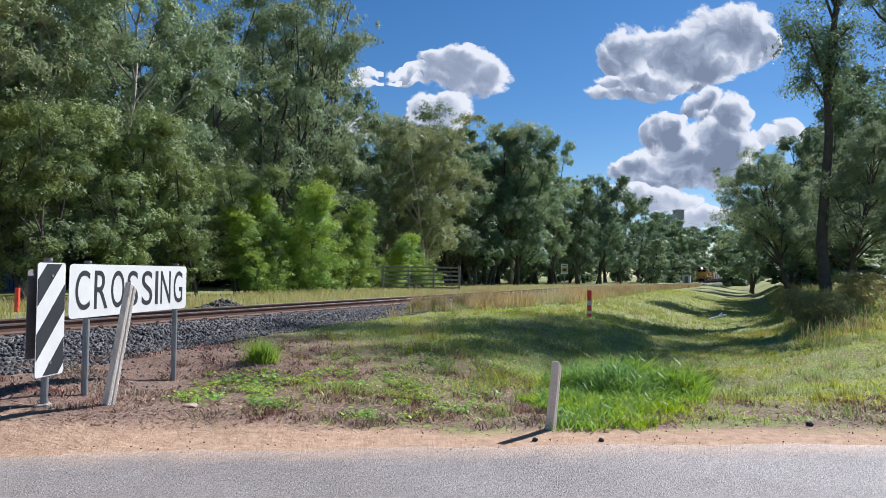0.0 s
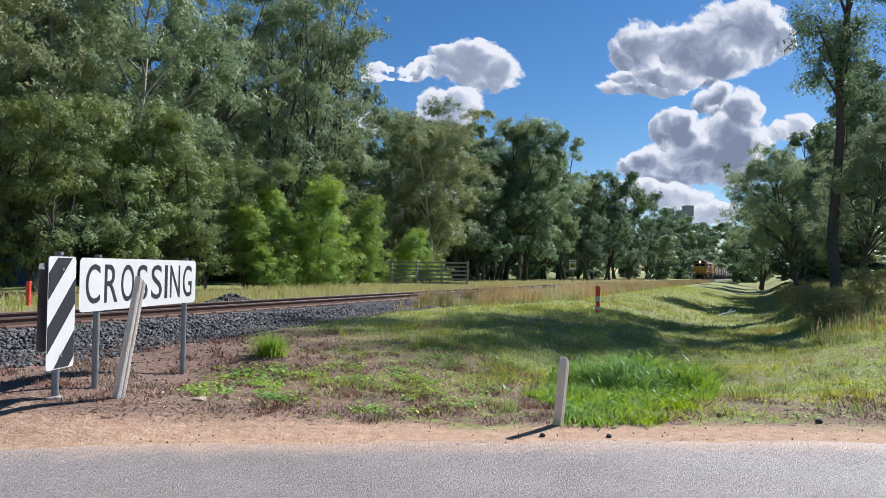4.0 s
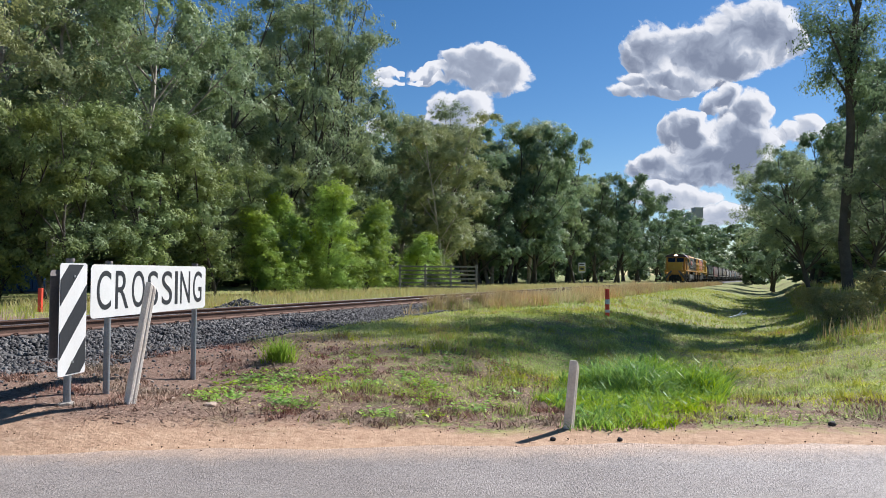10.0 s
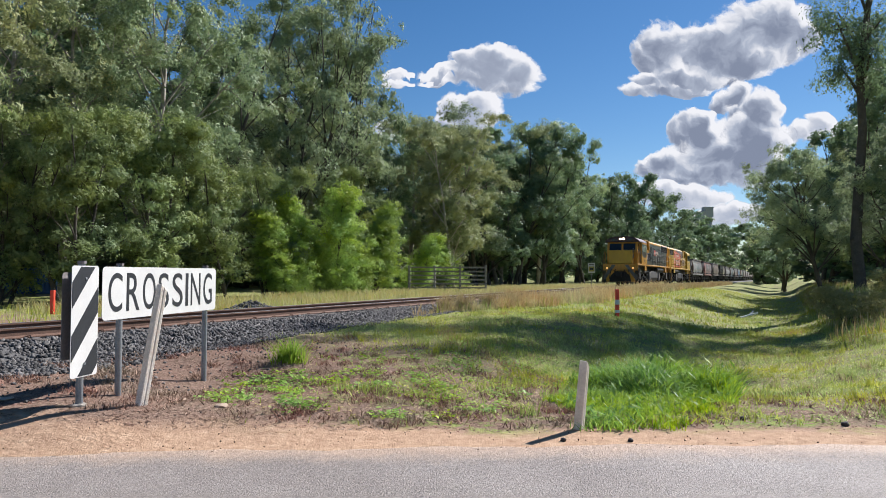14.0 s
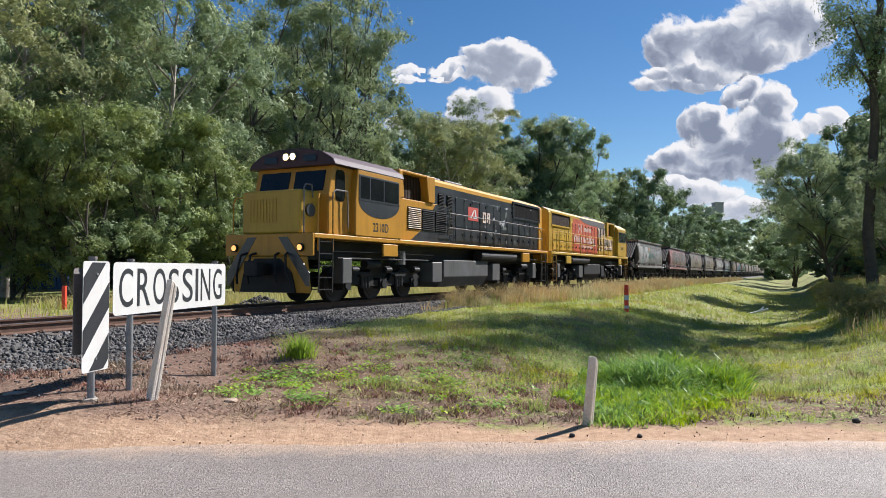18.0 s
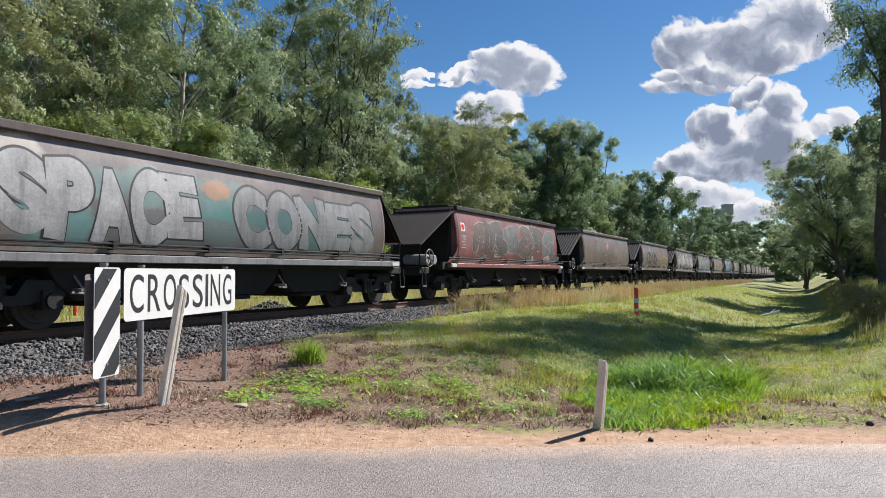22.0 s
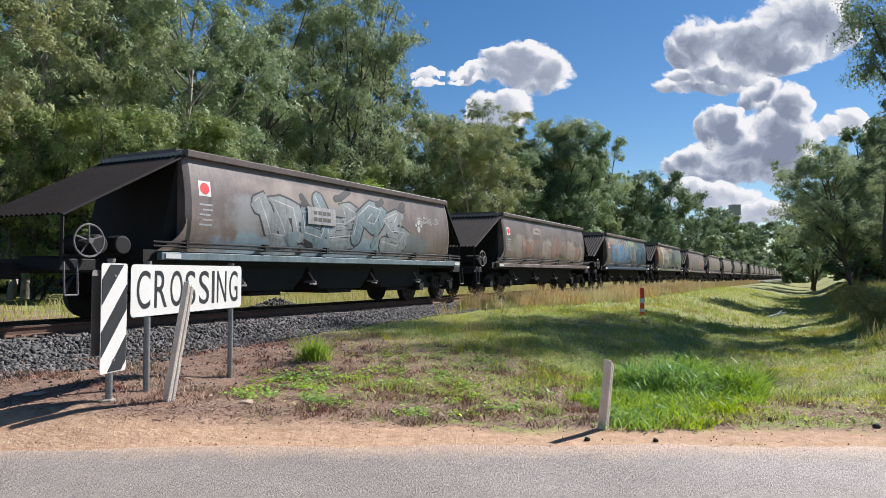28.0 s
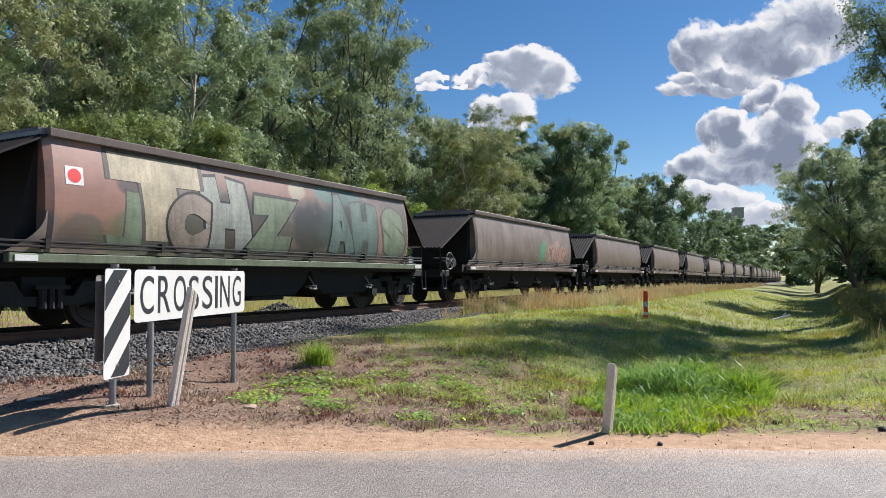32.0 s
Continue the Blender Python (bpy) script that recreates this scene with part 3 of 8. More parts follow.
lf_[:, 2] += 0.02 + hh[deep][::2] * np.random.RandomState(43).rand(len(lf_))
flakes("lush_leaves", lf_, 0.062, 0.013, M_LUSH_DEEP, "broad green grass leaves in the lush clump", 42)
sp_ = lq[(rear > 0.5)][::70].copy()
sp_[:, 2] += 0.30 + 0.14 * np.random.RandomState(45).rand(len(sp_))
blades("seed_heads", sp_, 0.05, 0.005, M_SEED, "pale seed heads over the tall green grass", 46, 1.6)
# brown and straw scraps among the grass of the bank
flakes("dry_litter", drawn(42000, -2, 16, 7, 24, 47, lambda x, y, r: (dist_of(x, y) > 2.8) & (patchy(x, y, 0.55, 21) < 0.12 + 0.2 * r.rand(len(x)))), 0.034, 0.008, M_DRY, "straw scraps lying among the grass", 48)
flakes("dry_litter", drawn(36000, -2, 16, 7, 24, 49, lambda x, y, r: (dist_of(x, y) > 2.8) & (patchy(x, y, 0.55, 21) < 0.05 + 0.2 * r.rand(len(x)))), 0.03, 0.008, M_STRAW, "brown scraps lying among the grass", 50)


# tall dry grass along the far side and the near shoulder
def dryfar(x, y, r):
    d = dist_of(x, y)
    s = UX * x + UY * y
    return (d < -2.8) & (d > -13) & (s > 14 + 4 * r.rand(len(x))) & (r.rand(len(x)) < 0.5 + 0.5 * patchy(x, y, 0.25, 7))


blades("tall_grass", drawn(60000, -26, 30, 8, 75, 19, dryfar), 0.40, 0.012, M_DRYGREEN, "tall dry yellow grass behind the track", 20, 0.5)


def greenfar(x, y, r):
    d = dist_of(x, y)
    s = UX * x + UY * y
    return (d < -3.0) & (d > -14) & (r.rand(len(x)) < 0.12 + 0.5 * smooth(4, 12, s))


blades("grass", drawn(50000, -26, 24, 8, 60, 21, greenfar), 0.28, 0.012, M_BLADE, "green grass behind the track", 22, 0.6)


def along(n, s0, s1, d0, d1, seed, keep=None, bias=1.0):
    """Places drawn along the line: s along it, d from its centre."""
    r = np.random.RandomState(seed)
    q, d = s0 + (s1 - s0) * r.rand(n) ** bias, d0 + (d1 - d0) * r.rand(n)
    if keep is not None:
        k = keep(q, d, r)
        q, d = q[k], d[k]
    x, y = UX * q - UY * (TRACK - d), UY * q + UX * (TRACK - d)
    k = off_heap(x, y)
    x, y = x[k], y[k]
    return np.stack([x, y, ground_z(x, y) - 0.01], 1)


def shoulder(q, d, r):
    p = patchy(q, d, 0.8, 9)
    return (d < 2.4 + 2.2 * smooth(19, 28, q) + 0.5 * p) & (r.rand(len(q)) < 0.3 + 0.9 * smooth(-0.15, 0.25, p) * smooth(17, 22, q))


tg_ = along(36000, 17.5, 60, 1.95, 5.2, 23, shoulder, 1.5)
blades("tall_grass", tg_, 0.20 + 0.16 * smooth(21, 25, UX * tg_[:, 0] + UY * tg_[:, 1]) + 0.40 * smooth(-0.2, 0.35, patchy(tg_[:, 0], tg_[:, 1], 0.9, 14)), 0.008, M_DRY, "tall dry brown grass on the track shoulder", 24, 0.8)
blades("tall_grass", along(16000, 40, 120, 1.9, 4.6, 24, None, 1.3), 0.46, 0.014, M_DRY, "tall dry brown grass on the far track shoulder", 38, 0.8)
blades("tall_grass", along(9000, 18, 70, 2.0, 5.0, 55, shoulder, 1.3), 0.34, 0.009, M_BLADE, "green grass among the dry stalks", 56, 0.6)
blades("tall_grass", along(34000, 15, 100, -13, -2.9, 57, lambda q, d, r: r.rand(len(q)) < 0.55 + 0.6 * patchy(q, d, 0.3, 3), 1.2), 0.42, 0.012, M_DRYGREEN, "tall yellowing grass behind the track", 58, 0.9)


def rightbank(x, y, r):
    d = dist_of(x, y)
    return (d > 12.6) & (d < 26) & (y > 16.5) & (r.rand(len(x)) < 0.35 + 0.6 * patchy(x, y, 0.3, 4))


blades("tall_grass", drawn(60000, 8, 46, 12, 60, 25, rightbank), 0.42, 0.010, M_DRY, "rank dry grass on the bank under the trees", 26, 0.6)
blades("grass", drawn(50000, 7, 40, 9, 55, 27, lambda x, y, r: (dist_of(x, y) > 12.5) & (y > 15 + 3 * r.rand(len(x)))), 0.25, 0.012, M_BLADE, "rough green grass under the trees", 28, 0.7)


DRY_SPOTS = []
# broad-leaved weeds in patches
def weeds(name, cx, cy, rx, ry, n, size, seed):
    r = np.random.RandomState(seed)
    a, q = r.rand(n) * 6.283, 1.6 * r.rand(n) ** 0.62
    x, y = cx + rx * q * np.cos(a), cy + ry * q * np.sin(a)
    k = patchy(x, y, 2.2, 6) > -0.06 + 0.3 * (r.rand(n) - 0.5)
    x, y = x[k], y[k]
    n = len(x)
    c = np.stack([x, y, ground_z(x, y) + 0.01 + size * 1.1 * r.rand(n) ** 2], 1)
    b = r.rand(n) * 6.283
    t = np.stack([np.cos(b), np.sin(b), 0.5 * r.rand(n)], 1) * (size * (0.6 + 0.7 * r.rand(n)))[:, None]
    w = np.stack([-np.sin(b), np.cos(b), 0.3 * r.randn(n)], 1) * (size * 0.45)
    v = np.stack([c, c + t * 0.5 + w, c + t, c + t * 0.5 - w], 1)
    f = (np.arange(n) * 4)[:, None] + np.array([[0, 1, 2, 3]])
    return tagged(new(name, raw_mesh(name, v.reshape(-1, 3), f, M_WEED)), "patch of low broad-leaved green weeds on bare soil", "weeds", kind="stuff")


for k, (x, y, h) in enumerate(((13.1, 20.6, 1.1), (14.3, 21.4, 0.8), (16.6, 27.6, 1.0), (18.3, 30.6, 0.9), (17.0, 24.0, 1.3))):
    DRY_SPOTS.append((x, y, h, 77 * k))
WEEDS = ((-1.75, 7.75, 0.55, 0.45, 420), (-1.3, 7.2, 0.3, 0.25, 150), (-0.95, 8.8, 0.8, 0.5, 560), (0.3, 8.6, 0.7, 0.5, 420), (0.55, 7.55, 0.3, 0.25, 160),
         (-0.1, 7.0, 0.3, 0.12, 90), (1.4, 10.4, 0.9, 0.6, 500), (-0.2, 10.6, 0.8, 0.5, 300), (2.4, 12.5, 1.2, 0.8, 420), (-1.9, 9.1, 0.4, 0.3, 160), (5.4, 21.5, 1.2, 1.0, 500), (6.9, 22.0, 0.6, 0.8, 300))
for k, (cx, cy, rx, ry, cnt) in enumerate(WEEDS):
    weeds("weed_patch", cx, cy, rx, ry, int(cnt * 2.4), 0.046, 40 + k)


def tussock(x, y, h, n, seed, material, label):
    r = np.random.RandomState(seed)
    p = np.stack([x + 0.10 * r.randn(n), y + 0.08 * r.randn(n), np.zeros(n)], 1)
    p[:, 2] = ground_z(p[:, 0], p[:, 1])
    o = blades("grass_tussock", p, h, 0.006, material, label, seed, 1.3, "grass tussock")
    o["kind"] = ""
    del o["kind"]
    return o


tussock(-1.78, 10.0, 0.30, 360, 61, M_LUSH, "bright green grass tussock on bare soil")
for k, (s, d) in enumerate(((19.5, 2.0), (20.6, 2.1), (22.3, 2.3), (23.5, 2.6), (24.5, 2.3))):
    p = on_track(s, d)
    tussock(p.x, p.y, 0.62, 420, 70 + k, M_DRY, "tall dry brown grass tussock at the edge of the stones")

# ---- trees ----
def tubes(segs):
    """Tapered six-sided tubes: (start, end, r0, r1)."""
    vs, fs, k = [], [], 0
    ring = [(math.cos(i * math.pi / 3), math.sin(i * math.pi / 3)) for i in range(6)]
    for a, b, r0, r1 in segs:
        d = (b - a).normalized()
        u = d.orthogonal().normalized()
        w = d.cross(u)
        for c, rr in ((a, r0), (b, r1)):
            vs += [tuple(c + u * (rr * p) + w * (rr * q)) for p, q in ring]
        fs += [(k + i, k + (i + 1) % 6, k + 6 + (i + 1) % 6, k + 6 + i) for i in range(6)]
        k += 12
    return vs, fs


def tree_meshes(H, base, rad, clumps, per, leaf, seed, mleaf, mbark, stems=1, shape="gum", trunk=0.22, droop=0.45, nb=18, near=False):
    """A trunk with curved limbs, each ending in clumps of small hanging leaves."""
    rnd, r = random.Random(seed), np.random.RandomState(seed)
    segs, cents = [], []
    roots = []
    for k in range(stems):
        p = Vector((rnd.uniform(-0.5, 0.5) * (stems > 1), rnd.uniform(-0.5, 0.5) * (stems > 1), -0.2))
        lean = Vector((rnd.uniform(-0.12, 0.12), rnd.uniform(-0.12, 0.12), 1)) if stems == 1 else Vector((rnd.uniform(-0.3, 0.3), rnd.uniform(-0.3, 0.3), 1))
        pts = [p]
        n = 9
        for i in range(n):
            p = p + Vector((lean.x + rnd.uniform(-0.12, 0.12), lean.y + rnd.uniform(-0.12, 0.12), 1)) * (H * 0.93 / n)
            pts.append(p)
        for i in range(n):
            segs.append((pts[i], pts[i + 1], trunk * (1 - i / n * 0.9), trunk * (1 - (i + 1) / n * 0.9)))
        roots.append(pts)
    def stem_at(pts, z):
        g = min(len(pts) - 1.001, max(0.3, z / H * (len(pts) - 1)))
        return pts[int(g)].lerp(pts[int(g) + 1], g - int(g)), g / (len(pts) - 1)

    # limbs climb from the stems and end in a mass of twigs and leaf clumps
    boughs = []
    for i in range(nb):
        pts, f, a = roots[i % stems], (i + rnd.random()) / nb, 2.4 * i + rnd.uniform(-0.5, 0.5)
        z = base + (H - base) * f
        if shape == "gum":
            wide = rad * (0.45 + 0.75 * math.sin(math.pi * min(1, 0.15 + 0.8 * f)))
        elif shape == "flag":
            wide = rad * (0.25 + 0.85 * f)
        elif shape == "cone":
            wide = rad * (1.05 - 0.75 * f)
        else:
            wide = rad * math.sqrt(max(0.05, 1 - (2 * f - 0.9) ** 2 * 0.75))
        # the crown bulges and hollows with the bearing
        wide *= 0.8 + 0.5 * noise.noise((math.cos(a) * 1.3, math.sin(a) * 1.3, z * 0.35 + seed))
        q = wide * (0.35 + 0.6 * rnd.random() ** 0.6)
        c, _ = stem_at(pts, z)
        tip = Vector((c.x + q * math.cos(a), c.y + q * math.sin(a), z))
        st, g = stem_at(pts, z - q * rnd.uniform(0.6, 1.1))
        rr = trunk * 0.42 * (1.1 - 0.8 * g)
        mid = st.lerp(tip, 0.5) + Vector((rnd.uniform(-0.1, 0.1), rnd.uniform(-0.1, 0.1), rnd.uniform(-0.05, 0.16))) * q
        segs += [(st, mid, rr, rr * 0.7), (mid, tip, rr * 0.7, rr * 0.35)]
        boughs.append((tip, mid, rr, 0.19 * wide + 0.2))
    for k in range(clumps):
        tip, mid, rr, room = boughs[k % nb]
        c = tip + Vector((rnd.gauss(0, 1), rnd.gauss(0, 1), rnd.gauss(0.1, 0.75))) * room
        c.z = min(max(c.z, 0.5 * base), 0.965 * H)
        cents.append(c)
        fork = mid.lerp(tip, rnd.uniform(0.4, 1.0))
        segs.append((fork, c, rr * 0.32, rr * 0.12))
        for e in range(2 if near else 1):
            t = c + Vector((rnd.uniform(-1, 1), rnd.uniform(-1, 1), rnd.uniform(-0.5, 0.7))) * 0.8
            segs.append((c, t, rr * 0.14, rr * 0.06))
    c = np.array([tuple(v) for v in cents])
    m = len(c)
    size = (0.55 + 0.6 * r.rand(m)) * (H / 16 if shape == "gum" else H / 14) ** 0.5

    def ball(k):
        u = r.randn(k, 3)
        return u / (np.linalg.norm(u, axis=1, keepdims=True) + 1e-6)

    # each clump is a handful of puffs, each puff a shell of leaves turned outwards
    puffs = 7
    own = np.repeat(np.arange(m), puffs)
    u = ball(m * puffs)
    u[:, 2] = 0.75 * u[:, 2] + 0.1
    pc = c[own] + u * (size[own] * (0.35 + 0.75 * r.rand(m * puffs)))[:, None]
    pr = size[own] * (0.22 + 0.30 * r.rand(m * puffs))
    idx = np.repeat(np.arange(m * puffs), per // puffs)
    n = len(idx)
    w_ = ball(n)
    rr_ = pr[idx] * (0.45 + 0.75 * r.rand(n) ** 0.6)
    p = pc[idx] + w_ * rr_[:, None] * np.array([1.0, 1.0, 0.85])
    p[:, 2] -= 0.25 * droop * r.rand(n) * pr[idx]
    nn = 0.8 * w_ + 0.9 * u[idx] + 0.28 * r.randn(n, 3) + np.array([0, 0, 0.25])
    nn /= np.linalg.norm(nn, axis=1, keepdims=True)
    ln = leaf * (0.6 + 0.8 * r.rand(n))
    t = 0.8 * r.randn(n, 3) + np.array([0, 0, -droop])
    t -= nn * (t * nn).sum(1, keepdims=True)
    t /= np.linalg.norm(t, axis=1, keepdims=True) + 1e-6
    w = np.cross(nn, t) * (ln * (0.23 if shape == "gum" else 0.26))[:, None]
    t *= ln[:, None]
    v = np.stack([p - t * 0.5 - w, p - t * 0.5 + w, p + t * 0.5], 1).reshape(-1, 3)
    v[:, 2] = np.maximum(v[:, 2], 0.05)
    f = (np.arange(n) * 3)[:, None] + np.array([[0, 1, 2]])
    tv, tf = tubes(segs)
    return raw_mesh("trunk", tv, tf, mbark, True), raw_mesh("crown", v, f, mleaf)


def tree(meshes, x, y, k, turn, label, name="tree", group="", category="tree", wide=1.0):
    z = float(ground_z(x, y))
    ob = thing(name, label, category, pose(x, y, z, 0, 0, turn), group)
    part("trunk", meshes[0], None, ob)
    part("crown", meshes[1], None, ob)
    ob.scale = (k * wide, k * wide, k)
    return ob


GUM_A = tree_meshes(18, 4.0, 3.9, 125, 400, 0.165, 1, M_LEAF, M_BARK, 1, nb=22, near=True)
GUM_B = tree_meshes(18, 3.4, 3.4, 120, 400, 0.165, 2, M_LEAF, M_BARK_DARK, 2, nb=22, near=True)
GUM_C = tree_meshes(18, 3.0, 4.0, 125, 400, 0.165, 3, M_LEAF_OLIVE, M_BARK, 2, nb=24, near=True)
GUM_HIGH = tree_meshes(26, 10.0, 3.6, 84, 420, 0.135, 21, M_LEAF_DARK, M_BARK_DARK, 1, "flag", nb=26, trunk=0.30, near=True, droop=1.2)
GUM_OPEN = tree_meshes(18, 5.0, 3.6, 85, 260, 0.18, 31, M_LEAF_PALE, M_BARK_DARK, 3, nb=26, trunk=0.15, near=True)
BUSHY_A = tree_meshes(10, 1.5, 2.15, 125, 380, 0.14, 4, M_LEAF_BUSH, M_BARK_DARK, 3, "round", 0.13, nb=32, near=True)
BUSHY_B = tree_meshes(10, 1.5, 2.15, 125, 380, 0.14, 5, M_LEAF_BUSH, M_BARK_DARK, 3, "round", 0.13, nb=32, near=True)
DARK_A = tree_meshes(14, 2.6, 3.0, 110, 220, 0.23, 6, M_LEAF_DARK, M_BARK_DARK, 2, "cone", 0.2, nb=26, near=True)
DARK_B = tree_meshes(14, 2.8, 3.2, 110, 220, 0.23, 7, M_LEAF_DARK, M_BARK_DARK, 2, "round", 0.2, nb=26, near=True)
FAR_A = tree_meshes(14, 0.8, 3.2, 80, 84, 0.55, 9, M_LEAF_DARK, M_BARK_DARK, 2, "round", 0.2, nb=26, near=True)
FAR_B = tree_meshes(14, 0.4, 3.4, 80, 84, 0.55, 10, M_LEAF, M_BARK_DARK, 2, "round", 0.2, nb=26, near=True)
M_BARK_PALE = mat("pale_gum_bark", (0.55, 0.51, 0.46), 0.85, 0, 0.2, 2, 25, 0.3, col2=(0.38, 0.33, 0.29))
GUM_PALE = tree_meshes(14, 3.6, 3.6, 120, 300, 0.19, 14, M_LEAF_OLIVE, M_BARK_PALE, 2, nb=20, trunk=0.17, near=True)
BANK_A = tree_meshes(9, 2.6, 3.3, 130, 420, 0.11, 51, M_LEAF_PALE, M_BARK_DARK, 2, "round", 0.15, nb=30, near=True)
SHRUB = tree_meshes(5, 0.3, 0.95, 100, 260, 0.085, 8, M_LEAF_BRIGHT, M_BARK_DARK, 2, "cone", 0.05, 0.2, nb=34, near=True)
DRYBUSH = tree_meshes(2, 0.1, 1.3, 70, 210, 0.075, 12, M_LEAF_BANK, M_BARK_DARK, 4, "round", 0.025, 0.0, nb=18, near=True)


def seen_at(px, depth):
    """A place at that depth on the bearing px (the view at the end of the walk)."""
    return (px - 784) / 1230.0 * depth, depth


def row_tree(px, q, top, meshes, H, label, wide=1.0, turn=0, **kw):
    """Tree on the bearing px, q metres from the eye square to the line, as tall as top says."""
    a = (px - 784) / 1230.0
    depth = q / (-UY * a + UX)
    x, y = a * depth, depth
    h = 1.45 + (489 - top) / 1230.0 * depth - float(ground_z(x, y))
    return tree(meshes, x, y, h / H, turn, label, wide=wide, **kw)


L_GUM = "tall gum tree with pale bark and grey-green hanging leaves"
L_BUSH = "bushy dark green tree leafed down to the grass"
L_DARK = "dense dark green tree behind the railway line"
ROW = "trees behind the railway line"
for px, q, top, ms, H, wide, turn, lab in (
        (-240, 30, -190, GUM_A, 18, 1.0, 10, L_GUM), (-90, 30, -150, GUM_C, 18, 1.0, 80, L_GUM), (40, 34, -150, GUM_C, 18, 1.0, 200, L_GUM), (170, 33, -120, GUM_A, 18, 1.0, 150, L_GUM),
        (300, 34, -120, GUM_A, 18, 0.95, 40, L_GUM), (430, 36, -60, GUM_B, 18, 0.95, 300, L_GUM), (550, 37, -30, GUM_OPEN, 18, 1.0, 250, L_GUM), (612, 36, -30, GUM_OPEN, 18, 0.8, 130, L_GUM), (664, 36, 0, GUM_OPEN, 18, 0.75, 90, L_GUM), (655, 37, 60, DARK_B, 14, 0.7, 200, L_GUM),
        (600, 46, 60, GUM_C, 18, 0.9, 10, L_GUM), (490, 46, 40, GUM_OPEN, 18, 1.0, 60, L_GUM), (360, 46, 20, GUM_C, 18, 1.0, 310, L_GUM),
        (75, 30, 215, BUSHY_A, 10, 0.9, 40, L_BUSH), (180, 27, 205, BUSHY_B, 10, 1.0, 120, L_BUSH), (330, 26, 195, BUSHY_A, 10, 1.05, 200, L_BUSH),
        (440, 27, 250, BUSHY_A, 10, 1.0, 300, L_BUSH), (520, 28, 300, BUSHY_B, 10, 1.0, 70, L_BUSH), (-20, 29, 240, BUSHY_A, 10, 1.0, 250, L_BUSH),
        (620, 33, 300, BUSHY_A, 10, 1.0, 110, L_BUSH), (720, 36, 290, DARK_B, 14, 1.0, 20, L_DARK),
        (775, 37, 205, GUM_A, 18, 1.2, 130, L_GUM), (830, 34, 215, GUM_C, 18, 1.2, 60, L_GUM), (858, 31, 225, GUM_PALE, 14, 1.0, 20, "gum tree with pale forked trunks and olive leaves"), (885, 36, 210, GUM_B, 18, 1.2, 20, L_GUM), (930, 38, 215, GUM_C, 18, 1.2, 220, L_GUM), (1000, 36, 225, GUM_A, 18, 1.2, 320, L_GUM), (905, 36, 230, DARK_A, 14, 1.0, 10, L_DARK), (960, 34, 225, DARK_B, 14, 0.9, 140, L_DARK), (830, 40, 240, DARK_A, 14, 1.0, 70, L_DARK),
        (1010, 32, 238, DARK_A, 14, 0.9, 220, L_DARK), (1075, 32, 240, GUM_B, 18, 0.8, 310, L_GUM), (1120, 30, 315, DARK_A, 14, 1.0, 60, L_DARK), (1160, 30, 305, DARK_B, 14, 1.0, 160, L_DARK),
        (1195, 29, 335, DARK_A, 14, 1.0, 260, L_DARK), (1230, 29, 350, DARK_B, 14, 1.0, 0, L_DARK), (1262, 28, 392, DARK_A, 14, 1.2, 100, L_DARK), (1290, 28, 412, DARK_B, 14, 1.2, 210, L_DARK),
        (1325, 27, 398, DARK_A, 14, 1.3, 30, L_DARK), (1350, 26, 405, DARK_B, 14, 1.3, 300, L_DARK), (1375, 24, 432, DARK_A, 14, 1.4, 30, L_DARK), (1395, 22, 442, DARK_B, 14, 1.4, 130, L_DARK)):
    row_tree(px, q, top, ms, H, lab, wide, turn, group=ROW)
for px, q, top, turn, wide in ((560, 25.5, 412, 0, 1.2), (578, 25.2, 386, 60, 1.25), (614, 25.6, 353, 60, 1.1), (632, 25.2, 392, 20, 1.2), (652, 26, 345, 130, 1.1), (668, 25.6, 396, 310, 1.2), (687, 26.5, 364, 250, 1.1), (720, 26.6, 405, 130, 1.3), (770, 28, 422, 200, 1.45), (858, 29.5, 425, 40, 1.5)):
    row_tree(px, q, top, SHRUB, 5, "young bright green shrub beside the track field", wide, turn, name="shrub", group="young shrubs", category="shrub")

for x, y, h, turn in DRY_SPOTS:
    tree(DRYBUSH, x, y, 0.42 * h, turn, "rank olive bush on the grassy bank", name="shrub", group="bank bushes", category="shrub", wide=1.2)

# second wall of trees far behind, closing the view
for k in range(26):
    px = -500 + k * 66
    row_tree(px, 58 + 6 * (k % 3), 489 - (1445 - px) * 0.30 - 20 * math.sin(k * 2.3), (FAR_A, FAR_B)[k % 2], 14, "dense dark green tree in the far row", 1.5, 47 * k, group="far trees")

